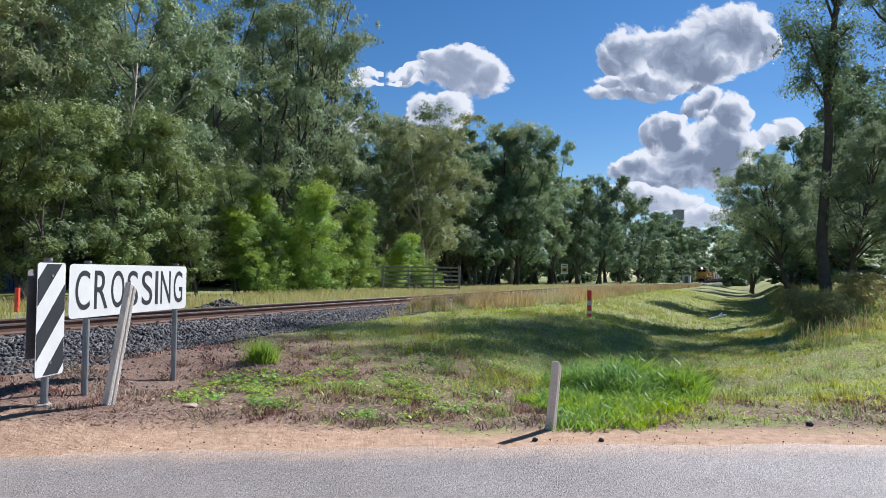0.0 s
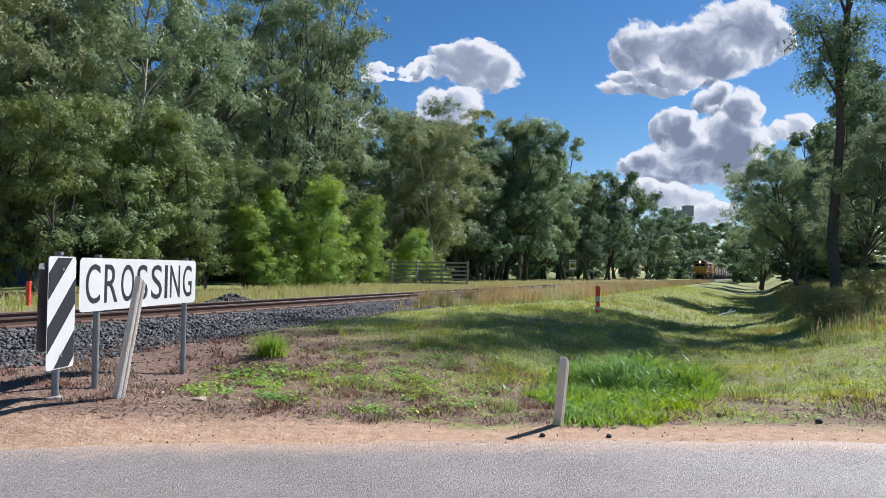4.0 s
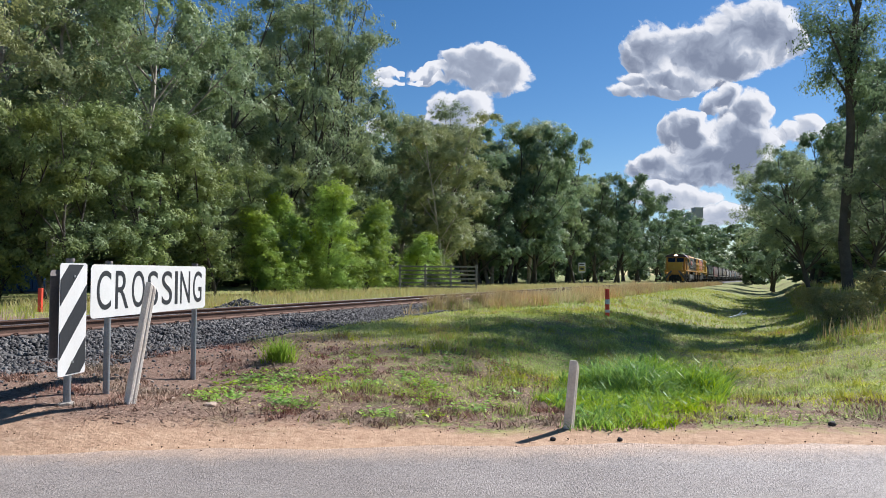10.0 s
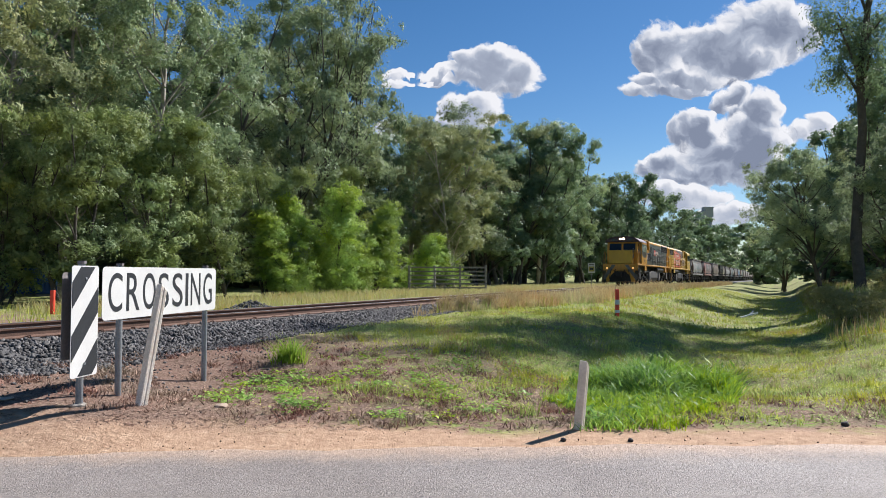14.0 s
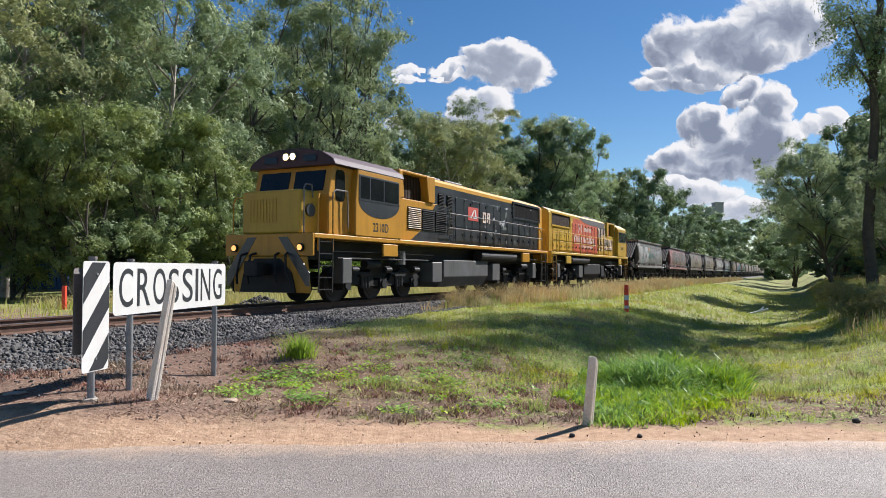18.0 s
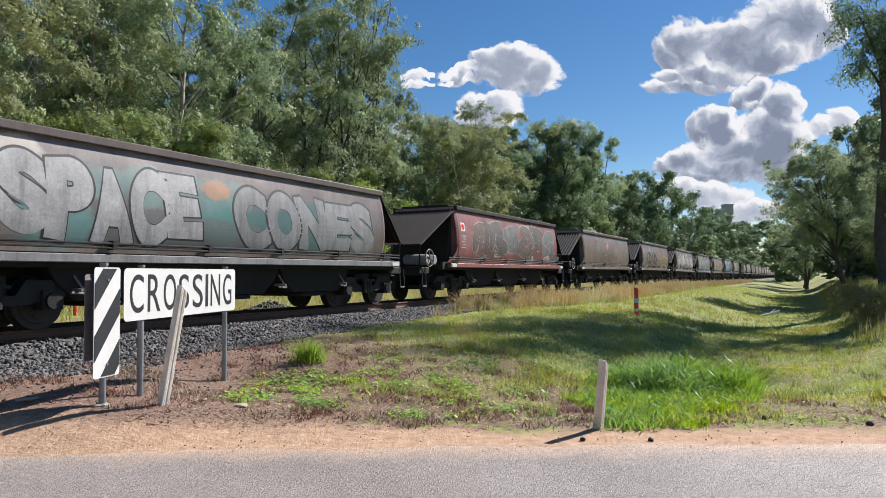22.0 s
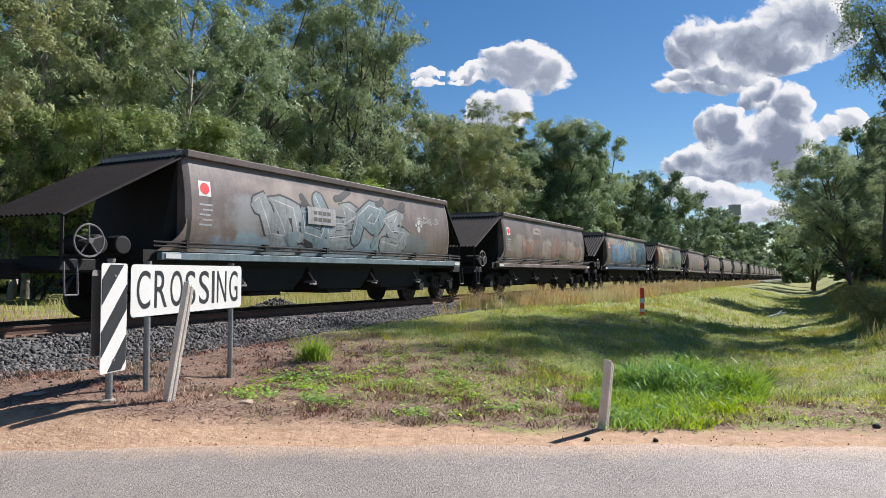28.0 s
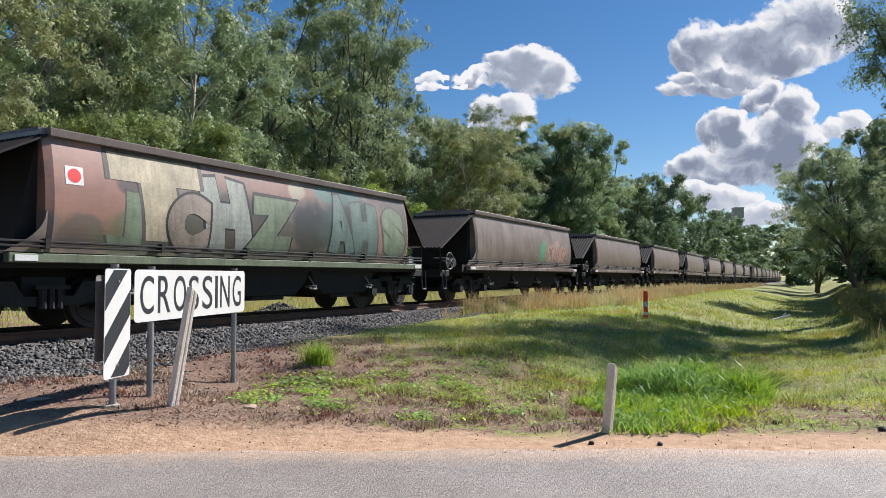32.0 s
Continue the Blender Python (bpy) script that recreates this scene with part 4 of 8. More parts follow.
# trees on the bank at the other side of the swale
for x, y, h, ms, H, wide, turn, lab in (
        (20.8, 31.8, 25, GUM_HIGH, 26, 1.0, 20, "very tall gum tree with a bare lower trunk"), (29.8, 49.4, 15.4, DARK_B, 14, 0.95, 70, L_DARK), (23.2, 38.5, 8.4, BANK_A, 9, 0.95, 10, "spreading grey-green tree on the bank"),
        (35.5, 59.0, 13.5, DARK_A, 14, 1.0, 140, L_DARK), (22.6, 33.6, 8.2, BANK_A, 9, 1.0, 190, "spreading grey-green tree on the bank"), (43.2, 80.6, 12.5, DARK_B, 14, 0.9, 10, L_DARK), (50.5, 93.6, 13, DARK_A, 14, 1.0, 80, L_DARK),
        (64.2, 118.6, 13, DARK_B, 14, 1.2, 200, L_DARK), (83.1, 156.2, 13, DARK_A, 14, 1.4, 20, L_DARK), (115.5, 213.9, 13, DARK_B, 14, 1.6, 60, L_DARK), (157.7, 290.6, 14, DARK_A, 14, 2.0, 10, L_DARK),
        # added out of view, for the shadow band it throws over the swale
        (23.6, 29.6, 21.5, GUM_HIGH, 26, 1.15, 210, "very tall gum tree with a bare lower trunk")):
    tree(ms, x, y, h / H, turn, lab, group="trees on the bank", wide=wide)
for k, (x, y, h) in enumerate(((44, 56, 15), (50, 70, 15), (58, 86, 15), (44, 40, 15), (56, 60, 15), (68, 90, 15), (84, 120, 15), (62, 52, 15))):
    tree((FAR_A, FAR_B)[k % 2], x, y, h / 14, 50 * k, L_DARK, group="trees on the bank", wide=1.3)
for k, (x, y, h) in enumerate(((28.5, 43.0, 3.6), (31.0, 47.5, 4.2), (33.5, 44.0, 4.0), (36.0, 52.0, 4.5), (38.0, 58.0, 4.8), (41.0, 66.0, 5.0), (30.0, 38.5, 3.4), (45.0, 76.0, 5.5))):
    tree((FAR_B, FAR_A)[k % 2], x, y, h / 14, 47 * k, "low dark scrub behind the trees on the bank", name="shrub", group="scrub on the bank", category="shrub", wide=2.4)
# a second rank that closes the gaps in the row
for k in range(15):
    px = 880 + 32 * k
    row_tree(px, 42 - 0.35 * k, 262 + 170 * (k / 14) ** 1.25 + 12 * math.sin(2.1 * k), (DARK_A, FAR_A, DARK_B)[k % 3], 14, L_DARK, 1.15, 73 * k, group=ROW)
# trees that line the track as it runs out of sight
for k in range(12):
    p = on_track(150 + 30 * k, 9.0 + 2 * (k % 2))
    tree((FAR_A, FAR_B)[k % 2], p.x, p.y, (12 + 2 * math.sin(2.3 * k)) / 14, 50 * k, L_DARK, group="trees on the bank", wide=1.4)
    p = on_track(190 + 30 * k, -12.5 - 2 * (k % 2))
    tree((FAR_B, FAR_A)[k % 2], p.x, p.y, (11.5 + 2 * math.sin(1.7 * k)) / 14, 70 * k, L_DARK, group=ROW, wide=1.4)
for px, q, top in ((1262, 31, 390), (1285, 30, 408), (1306, 29, 408), (1328, 28, 404)):
    row_tree(px, q, top, FAR_A, 14, L_DARK, 1.3, px, group=ROW)
# low scrub closing the view under the crowns
for k in range(30):
    px = -420 + k * 60
    row_tree(px, 44 + 5 * (k % 3), 489 - (1445 - px) * (0.085 + 0.02 * math.sin(k * 1.7)), (FAR_B, FAR_A)[k % 2], 14, "low dark scrub under the far trees", 2.6, 61 * k, name="shrub", group="far scrub", category="shrub")

# ---- train ----
M_YEL = mat("loco_yellow", (0.57, 0.275, 0.026), 0.38, 0, 0.10, 0.8, 30, 0.03, col2=(0.47, 0.225, 0.025), amount=0.7, streak=0.22)
M_YEL2 = mat("faded_yellow", (0.58, 0.375, 0.035), 0.45, 0, 0.10, 0.8, 30, 0.03, col2=(0.50, 0.305, 0.04), amount=0.7, streak=0.2)
M_ORANGE = mat("loco_orange", (0.66, 0.33, 0.04), 0.5, 0, 0.15, 1.5, 30, 0.03)
M_BLACK = mat("loco_black", (0.026, 0.027, 0.031), 0.30, 0, 0.4, 1.5, 30, 0.03, col2=(0.052, 0.054, 0.060), streak=0.3, spec=0.6)
M_PEEL = mat("dull_peeled_paint", (0.13, 0.15, 0.145), 0.7, 0, 0.4, 6, 30, 0.05)
M_FADED = mat("faded_white_lettering", (0.74, 0.68, 0.62), 0.6, 0, 0.25, 1.1, 30, 0.03, col2=(0.50, 0.34, 0.28), amount=0.6)
M_SCUFF = mat("peeled_paint", (0.42, 0.43, 0.44), 0.7, 0, 0.2, 4, 30, 0.05)
M_RED = mat("loco_red", (0.66, 0.155, 0.062), 0.5, 0, 0.15, 0.8, 30, 0.03, col2=(0.46, 0.085, 0.05), amount=0.6, streak=0.3)
M_PINK = mat("faded_red", (0.60, 0.09, 0.07), 0.55, 0, 0.12, 1.0, 30, 0.03)
M_GREY = mat("loco_grey", (0.16, 0.145, 0.145), 0.55, 0, 0.15, 1.0, 30, 0.03)
M_ROOF = mat("loco_roof", (0.065, 0.035, 0.042), 0.65, 0, 0.2, 1.5, 30, 0.03)
M_UNDER = mat("oily_running_gear", (0.010, 0.0095, 0.0095), 0.6, 0.1, 0.35, 3, 30, 0.2, col2=(0.022, 0.019, 0.017))
M_TANK_PALE = mat("dusty_grey_tank", (0.125, 0.125, 0.125), 0.6, 0.1, 0.25, 1.5, 60, 0.1, col2=(0.085, 0.083, 0.08), streak=0.3)
M_TANK = mat("grey_tank", (0.018, 0.018, 0.020), 0.65, 0.1, 0.3, 1.5, 60, 0.15)
M_STEEL = mat("dusty_steel", (0.22, 0.205, 0.195), 0.65, 0.35, 0.25, 3, 40, 0.1)
M_BOX = mat("dull_grey_box", (0.115, 0.112, 0.108), 0.6, 0.1, 0.25, 3, 40, 0.1)
M_SLAT = mat("dirty_yellow_slats", (0.33, 0.18, 0.03), 0.6, 0, 0.3, 2, 40, 0.05, col2=(0.16, 0.085, 0.025))
M_DARKGRILLE = mat("dark_grille", (0.005, 0.005, 0.0055), 0.8, 0.0, 0.2, 6, 60, 0.1, spec=0.12)
M_BLACKSLAT = mat("sooty_slats", (0.022, 0.021, 0.022), 0.85, 0, 0.3, 3, 40, 0.1, spec=0.12)
M_BROWNGRILLE = mat("rusty_grille", (0.045, 0.024, 0.013), 0.8, 0.2, 0.3, 6, 60, 0.2)
M_WHITE = mat("white_paint", (0.72, 0.71, 0.68), 0.55, 0, 0.12, 3, 40, 0.03)
M_GLASS = mat("dark_cab_glass", (0.012, 0.014, 0.016), 0.08, 0, 0.1, 1, 10, 0, spec=0.35)
M_HEAD = glow("headlight_glow", (1.0, 0.66, 0.28), 45.0)
M_MARKER = glow("marker_light_glow", (1.0, 0.5, 0.14), 0.7)
M_LENS = mat("lamp_lens", (0.5, 0.4, 0.2), 0.2)
M_WAGON = mat("brown_wagon_paint", (0.255, 0.200, 0.172), 0.36, 0.0, 0.15, 0.7, 25, 0.05, col2=(0.17, 0.128, 0.110), spec=0.75, objrand=0.12, streak=0.35)
M_WAGON_PALE = mat("dusty_wagon_paint", (0.33, 0.265, 0.225), 0.45, 0.0, 0.18, 0.7, 25, 0.05, col2=(0.22, 0.165, 0.14), spec=0.6, objrand=0.15, streak=0.4)
M_RIM = mat("dull_brown_rim", (0.165, 0.128, 0.110), 0.45, 0.0, 0.2, 0.9, 25, 0.05, col2=(0.11, 0.083, 0.072), objrand=0.12, streak=0.3)
M_SILL = mat("rusty_dusty_sill", (0.25, 0.205, 0.178), 0.65, 0.2, 0.3, 2, 40, 0.1, col2=(0.11, 0.08, 0.065))
M_WAGON_RED = mat("faded_red_wagon_paint", (0.36, 0.135, 0.125), 0.45, 0, 0.2, 0.8, 25, 0.05, col2=(0.21, 0.085, 0.08), streak=0.4, spec=0.6)
M_WAGON_DARK = mat("dark_wagon_steel", (0.022, 0.019, 0.018), 0.75, 0.1, 0.3, 1.5, 30, 0.1)
M_SHEET = mat("corrugated_sheet", (0.024, 0.019, 0.018), 0.85, 0.0, 0.25, 1.5, 30, 0.05, spec=0.15)
M_SIGNRED = mat("signal_red", (0.75, 0.03, 0.03), 0.5, 0, 0.1, 5, 40, 0.02)
M_WHEEL = mat("wheel_steel", (0.06, 0.052, 0.048), 0.6, 0.4, 0.3, 5, 40, 0.1)


def words(text, size, material, bold=0.0, squeeze=1.0, width=0.0, gap=1.0):
    cu = bpy.data.curves.new("lettering", "FONT")
    cu.body, cu.size, cu.align_x, cu.align_y, cu.offset, cu.extrude = text, size, "CENTER", "CENTER", bold, 0.001
    cu.space_character = gap
    ob = bpy.data.objects.new("lettering", cu)
    scene.collection.objects.link(ob)
    me = bpy.data.meshes.new_from_object(ob)
    bpy.data.objects.remove(ob)
    xs = [v.co.x for v in me.vertices]
    k = width / (max(xs) - min(xs)) if width else squeeze
    for v in me.vertices:
        v.co.x *= k
    me.materials.clear()
    me.materials.append(material)
    return me


def side_at(x, y, z, sy, k=1.0):
    """Pose for lettering on a vehicle's side sy, readable from outside."""
    return pose(x, y * sy, z, 90, 0, 180 if sy > 0 else 0) if k else None


ROLLERS = {}


def wheel_mesh(r):
    """Two flanged wheels on an axle, with lightening dents so that one sees them turn."""
    bm = BM()
    rod(bm, (0, -0.66, 0), (0, 0.66, 0), 0.075, n=10)
    for s in (1, -1):
        rod(bm, (0, s * 0.505, 0), (0, s * 0.635, 0), r, n=28)
        rod(bm, (0, s * 0.47, 0), (0, s * 0.505, 0), r + 0.028, n=28)
        rod(bm, (0, s * 0.63, 0), (0, s * 0.66, 0), r * 0.80, r * 0.76, n=28)
        rod(bm, (0, s * 0.65, 0), (0, s * 0.72, 0), r * 0.25, n=12)
        for k in range(3):
            a = 2.0944 * k
            rod(bm, (r * 0.5 * math.cos(a), s * 0.655, r * 0.5 * math.sin(a)), (r * 0.5 * math.cos(a), s * 0.675, r * 0.5 * math.sin(a)), r * 0.12, n=8)
    return data_of(bm, "wheelset", M_WHEEL)


def slats(x0, x1, z0, z1, y, sy, n, material, tilt=0.02, vertical=False):
    """A field of louvre slats on a side."""
    bm = BM()
    for i in range(n):
        if vertical:
            x = x0 + (x1 - x0) * (i + 0.5) / n
            h = (x1 - x0) / n * 0.32
            box(bm, x - h, x + h, y * sy - 0.012, y * sy + 0.02, z0, z1)
        else:
            z = z0 + (z1 - z0) * (i + 0.5) / n
            h = (z1 - z0) / n
            prism(bm, [(y * sy, z + h * 0.35), (y * sy + sy * 0.035, z - h * 0.30), (y * sy + sy * 0.03, z - h * 0.42), (y * sy, z - h * 0.1)], "x", x0, x1)
    return bm


W_LOCO = wheel_mesh(0.46)
W_WAGON = wheel_mesh(0.42)


def bogie(parent, x, axles, rad, half, wm, name="bogie"):
    b = part(name, BM(), M_UNDER, parent, "black oily bogie", at=pose(x, 0, 0))
    bm = bmesh.new()
    for sy in (1, -1):
        y0, y1 = sorted((sy * 0.80, sy * 0.95))
        prism(bm, [(-half, 0.62), (-half + 0.25, 0.78), (-0.55, 0.78), (-0.40, 0.55), (0.40, 0.55), (0.55, 0.78), (half - 0.25, 0.78), (half, 0.62), (half - 0.2, 0.50), (0.5, 0.40), (-0.5, 0.40), (-half + 0.2, 0.50)], "y", y0, y1)
        for a in axles:
            box(bm, a - 0.17, a + 0.17, sy * 0.78, sy * 1.02, 0.32, 0.62)
            rod(bm, (a, sy * 1.0, 0.46), (a, sy * 1.07, 0.46), 0.13, n=14)
        for a in [(p + q) / 2 for p, q in zip(axles, axles[1:])]:
            for o in (-0.13, 0.0, 0.13):
                rod(bm, (a + o, sy * 0.98, 0.36), (a + o, sy * 0.98, 0.66), 0.06, n=8)
            box(bm, a - 0.28, a + 0.28, sy * 0.9, sy * 1.05, 0.66, 0.72)
    box(bm, -0.35, 0.35, -0.8, 0.8, 0.55, 0.85)
    bm.to_mesh(b.data)
    bm.free()
    for a in axles:
        w = part("wheelset", wm, None, b, at=pose(a, 0, rad))
        ROLLERS.setdefault(parent.name, []).append((w, a, rad))
    return b


def handrail(parent, pts_x, y, z0, z1, material, mid=True):
    for x in pts_x:
        bm = BM()
        rod(bm, (x, y, z0), (x, y, z1), 0.017, n=6)
        part("stanchion", bm, material, parent)
    for z in ((z1, z0 + (z1 - z0) * 0.52) if mid else (z1,)):
        bm = BM()
        bar(bm, [(pts_x[0], y, z), (pts_x[-1], y, z)], 0.019)
        part("handrail", bm, material, parent)


bm = BM()
box(bm, -0.025, 0.025, -0.012, 0.012, -0.035, 0.035)
HINGE = data_of(bm, "hinge", M_BLACK)


def loco(lead, at_label):
    L = thing("locomotive", at_label, "locomotive", group="locomotives")
    yel = M_YEL if lead else M_YEL2
    X = lambda f: 8.5 - f
    cab0, cab1 = (1.72, 4.0) if lead else (0.66, 3.05)
    # underframe and ends
    bm = BM()
    box(bm, -8.42, 8.42, -1.36, 1.36, 1.60, 1.72)
    part("walkway_sill", bevelled(bm, 0.02, 1), yel, L)
    bm = BM()
    box(bm, -8.3, 8.3, -0.72, 0.72, 1.12, 1.60)
    part("underframe", bm, M_UNDER, L)
    for e in (1, -1):
        show = lead and e > 0
        bm = BM()
        prism(bm, [(8.42, 1.18), (8.50, 1.18), (8.50, 1.72), (8.42, 1.72)], "y", -1.36, 1.36)
        for v in bm.verts:
            v.co.x *= e
        bmesh.ops.recalc_face_normals(bm, faces=bm.faces)
        part("end_beam", bevelled(bm, 0.015, 1), yel, L)
        bm = BM()
        prism(bm, [(8.20, 0.28), (8.44, 0.30), (8.50, 1.17), (8.36, 1.17)], "y", -1.12, 1.12)
        for v in bm.verts:
            v.co.x *= e
        bmesh.ops.recalc_face_normals(bm, faces=bm.faces)
        p = part("pilot", bevelled(bm, 0.02, 1), yel if show else M_UNDER, L, "yellow snow plough shaped pilot" if show else "")
        if show:
            bm = BM()
            prism(bm, [(-0.86, 0.30), (0.86, 0.30), (0.74, 0.78), (0.40, 1.12), (-0.40, 1.12), (-0.74, 0.78)], "x", 8.46, 8.508)
            part("coupler_pocket", bm, M_UNDER, p, "black coupler pocket")
        for k in (-1, 1):
            if show:
                bm = BM()
                prism(bm, [(k * 0.34, 1.64), (k * 0.62, 1.64), (k * 1.28, 0.78), (k * 1.28, 0.46), (k * 1.18, 0.46)], "x", e * 8.503, e * 8.513)
                part("chevron", bm, M_BLACK, p, "black warning stripe")
        bm = BM()
        box(bm, e * 8.45, e * 8.95, -0.14, 0.14, 0.72, 1.0)
        box(bm, e * 8.8, e * 9.1, -0.2, 0.2, 0.68, 1.05)
        part("coupler", bevelled(bm, 0.03, 1), M_UNDER, L)
        bm = BM()
        bm.free()
        for y, o in ((0.35, 0.07), (-0.35, -0.07), (0.62, 0.14), (-0.62, -0.14)):
            bm = BM()
            bar(bm, [(e * 8.50, y, 1.25), (e * 8.66, y + o * 0.5, 1.2), (e * 8.72, y + o, 0.75), (e * 8.66, y + o * 1.3, 0.5)], 0.03)
            part("air_hose", bm, M_UNDER, L)
        for sy in (1, -1):
            bm = BM()
            for k in range(5):
                box(bm, e * 7.72, e * 8.22, sy * 1.12, sy * 1.34, 0.36 + k * 0.29, 0.38 + k * 0.29)
            for xx in (7.7, 8.24):
                box(bm, e * xx - 0.014, e * xx + 0.014, sy * 1.32, sy * 1.35, 0.30, 1.60)
            part("step_ladder", bm, M_UNDER if lead else M_SLAT, L, "dark steel steps" if lead else "dirty yellow steel steps")
            bm = BM()
            for xx in (7.68, 8.26):
                bar(bm, [(e * xx, sy * 1.33, 1.3), (e * xx, sy * 1.33, 2.55), (e * (xx - 0.08), sy * 1.30, 2.68), (e * (xx - 0.20), sy * 1.22, 2.68)], 0.018)
            part("grab_rail", bm, yel, L)
        for sy in (1, -1):
            bm = BM()
            rod(bm, (e * 8.5, sy * 1.02, 1.38), (e * 8.56, sy * 1.02, 1.38), 0.10, n=16)
            q = part("marker_lamp", bm, M_UNDER, L)
            bm = BM()
            rod(bm, (e * 8.555, sy * 1.02, 1.38), (e * 8.572, sy * 1.02, 1.38), 0.07, n=16)
            part("lens", bm, M_MARKER if lead and e > 0 else M_LENS, q)
    # nose
    bm = BM()
    box(bm, X(0.10 if lead else 0.45), X(cab0 + 0.1), -0.92, 0.92, 1.72, 2.80)
    part("nose", bevelled(bm, 0.07, 3), M_YEL2, L)
    if lead:
        for sy in (-1,):
            bm = BM()
            for k in range(9):
                box(bm, X(0.11), X(0.085), -0.66 + k * 0.10, -0.62 + k * 0.10, 2.0, 2.58)
            part("nose_grille", bm, M_YEL2, L)
        bm = BM()
        rod(bm, (X(0.42), 0.91, 2.30), (X(0.42), 0.98, 2.30), 0.16, n=18)
        part("hatch", bm, M_BLACK, L, "round black hatch")
        bm = BM()
        bar(bm, [(X(0.16), 0.97, 1.5), (X(0.16), 0.97, 2.82), (X(0.22), 0.97, 2.92), (X(0.45), 0.97, 2.92), (X(0.5), 0.97, 2.6)], 0.018)
        bar(bm, [(X(0.85), 1.30, 1.72), (X(0.85), 1.30, 2.75), (X(0.98), 1.30, 2.84), (X(1.45), 1.30, 2.84), (X(1.5), 1.30, 1.9)], 0.018)
        part("grab_rail", bm, M_STEEL, L)
    # cab
    bm = BM()
    c0 = 0.80 if lead else cab0
    prism(bm, [(X(cab1), 1.72), (X(c0), 1.72), (X(c0), 2.72), (X(c0 + 0.18), 3.48), (X(cab1), 3.48)], "y", -1.2, 1.2)
    prism(bm, [(X(cab1), 1.722), (X(cab0), 1.722), (X(cab0), 2.7), (X(cab0 + 0.10), 3.478), (X(cab1), 3.478)], "y", -1.37, 1.37)
    part("cab", bevelled(bm, 0.03, 2), yel, L)
    bm = BM()
    roof = [(-1.39, 3.46), (-1.30, 3.62), (-0.95, 3.82), (-0.4, 3.93), (0.4, 3.93), (0.95, 3.82), (1.30, 3.62), (1.39, 3.46)]
    prism(bm, roof, "x", X(cab1 + 0.15), X(c0 + (0.02 if lead else 0.0)))
    part("cab_roof", bevelled(bm, 0.02, 1), M_ROOF if lead else M_YEL2, L, "dark maroon cab roof" if lead else "")
    if lead:
        bm = BM()
        for a in (-0.11, 0.11):
            rod(bm, (X(c0 + 0.02), a, 3.72), (X(c0 - 0.04), a, 3.72), 0.09, n=18)
        h = part("headlight", bm, M_STEEL, L)
        for a in (-0.11, 0.11):
            bm = BM()
            rod(bm, (X(c0 - 0.036), a, 3.72), (X(c0 - 0.05), a, 3.72), 0.072, n=18)
            part("lens", bm, M_HEAD, h, "bright warm headlight")
        for a in (-0.62, 0.62):
            bm = BM()
            box(bm, X(c0), X(c0 - 0.015), a - 0.2, a + 0.2, 3.58, 3.74)
            part("number_box", bm, M_GLASS, L)
    # windows
    for a, b in ((-1.02, -0.08), (0.08, 1.02)):
        bm = BM()
        prism(bm, [(a, 2.82), (b, 2.82), (b, 3.36), (a, 3.36)], "x", 0.0, 0.03)
        f = part("windscreen", bevelled(bm, 0.02, 1), M_GLASS, L, "dark cab window", at=pose(X(c0 + 0.035), 0, 0.0) @ Matrix.Translation((0, 0, 2.82)) @ pose(0, 0, 0, 0, -13, 0) @ Matrix.Translation((0, 0, -2.82)))
    if lead:
        for sy in (1, -1):
            bm = BM()
            plank_pts = [(X(1.275) + 0.2 * math.copysign(abs(math.cos(t)) ** 0.5, math.cos(t)), 2.98 + 0.4 * math.copysign(abs(math.sin(t)) ** 0.4, math.sin(t))) for t in [6.2832 * k / 24 for k in range(24)]]
            prism(bm, plank_pts, "y", sy * 1.195, sy * 1.21)
            part("door_window", bm, M_GLASS, L, "rounded dark door window")
    for sy in (1, -1):
        bm = BM()
        box(bm, X(cab1 - 0.15), X(cab0 + 0.14), sy * 1.366, sy * 1.385, 2.66, 3.34)
        fr = part("side_window", bevelled(bm, 0.006, 1), M_BLACK, L)
        for a, b in ((cab0 + 0.2, cab0 + 0.62), (cab0 + 0.68, cab0 + 1.3), (cab0 + 1.36, cab1 - 0.2)):
            bm = BM()
            box(bm, X(b), X(a), sy * 1.383, sy * 1.39, 2.72, 3.29)
            part("pane", bm, M_GLASS, fr)
        if lead:
            bm = BM()
            cx = X((cab0 + cab1) / 2)
            pts = [(cx + 1.0 * math.cos(a), 2.66 - 0.42 * math.sin(a)) for a in [math.pi * k / 20 for k in range(21)]]
            prism(bm, pts, "y", sy * 1.366, sy * 1.376)
            part("paint_arc", bm, M_BLACK, L, "dark half-round paint patch")
        part("fleet_number", words("2310D" if lead else "2336D", 0.34, M_BLACK, 0.003, 0.85), None, L, "black fleet number", at=side_at(X((cab0 + cab1) / 2) - 0.05, 1.3725, 1.98 if lead else 2.28, sy))
        # cab door behind
        bm = BM()
        box(bm, X(cab1 + 0.05), X(cab1 - 0.55) if not lead else X(cab1 - 0.02), sy * 1.13, sy * 1.16, 1.8, 3.3)
        part("cab_door", bevelled(bm, 0.01, 1), yel, L)
        bm = BM()
        box(bm, X(cab1 - 0.18), X(cab1 - 0.95), sy * 1.30, sy * 1.37, 1.22, 1.56)
        part("side_box", bevelled(bm, 0.015, 1), yel, L, "yellow hanging equipment box")
        bm = BM()
        box(bm, X(14.6), X(13.75), sy * 1.30, sy * 1.37, 1.18, 1.56)
        part("side_box", bevelled(bm, 0.015, 1), yel, L, "yellow hanging equipment box")
    # front hood with louvres, air intake above
    i0 = cab1
    low = M_YEL if lead else M_YEL2
    bm = BM()
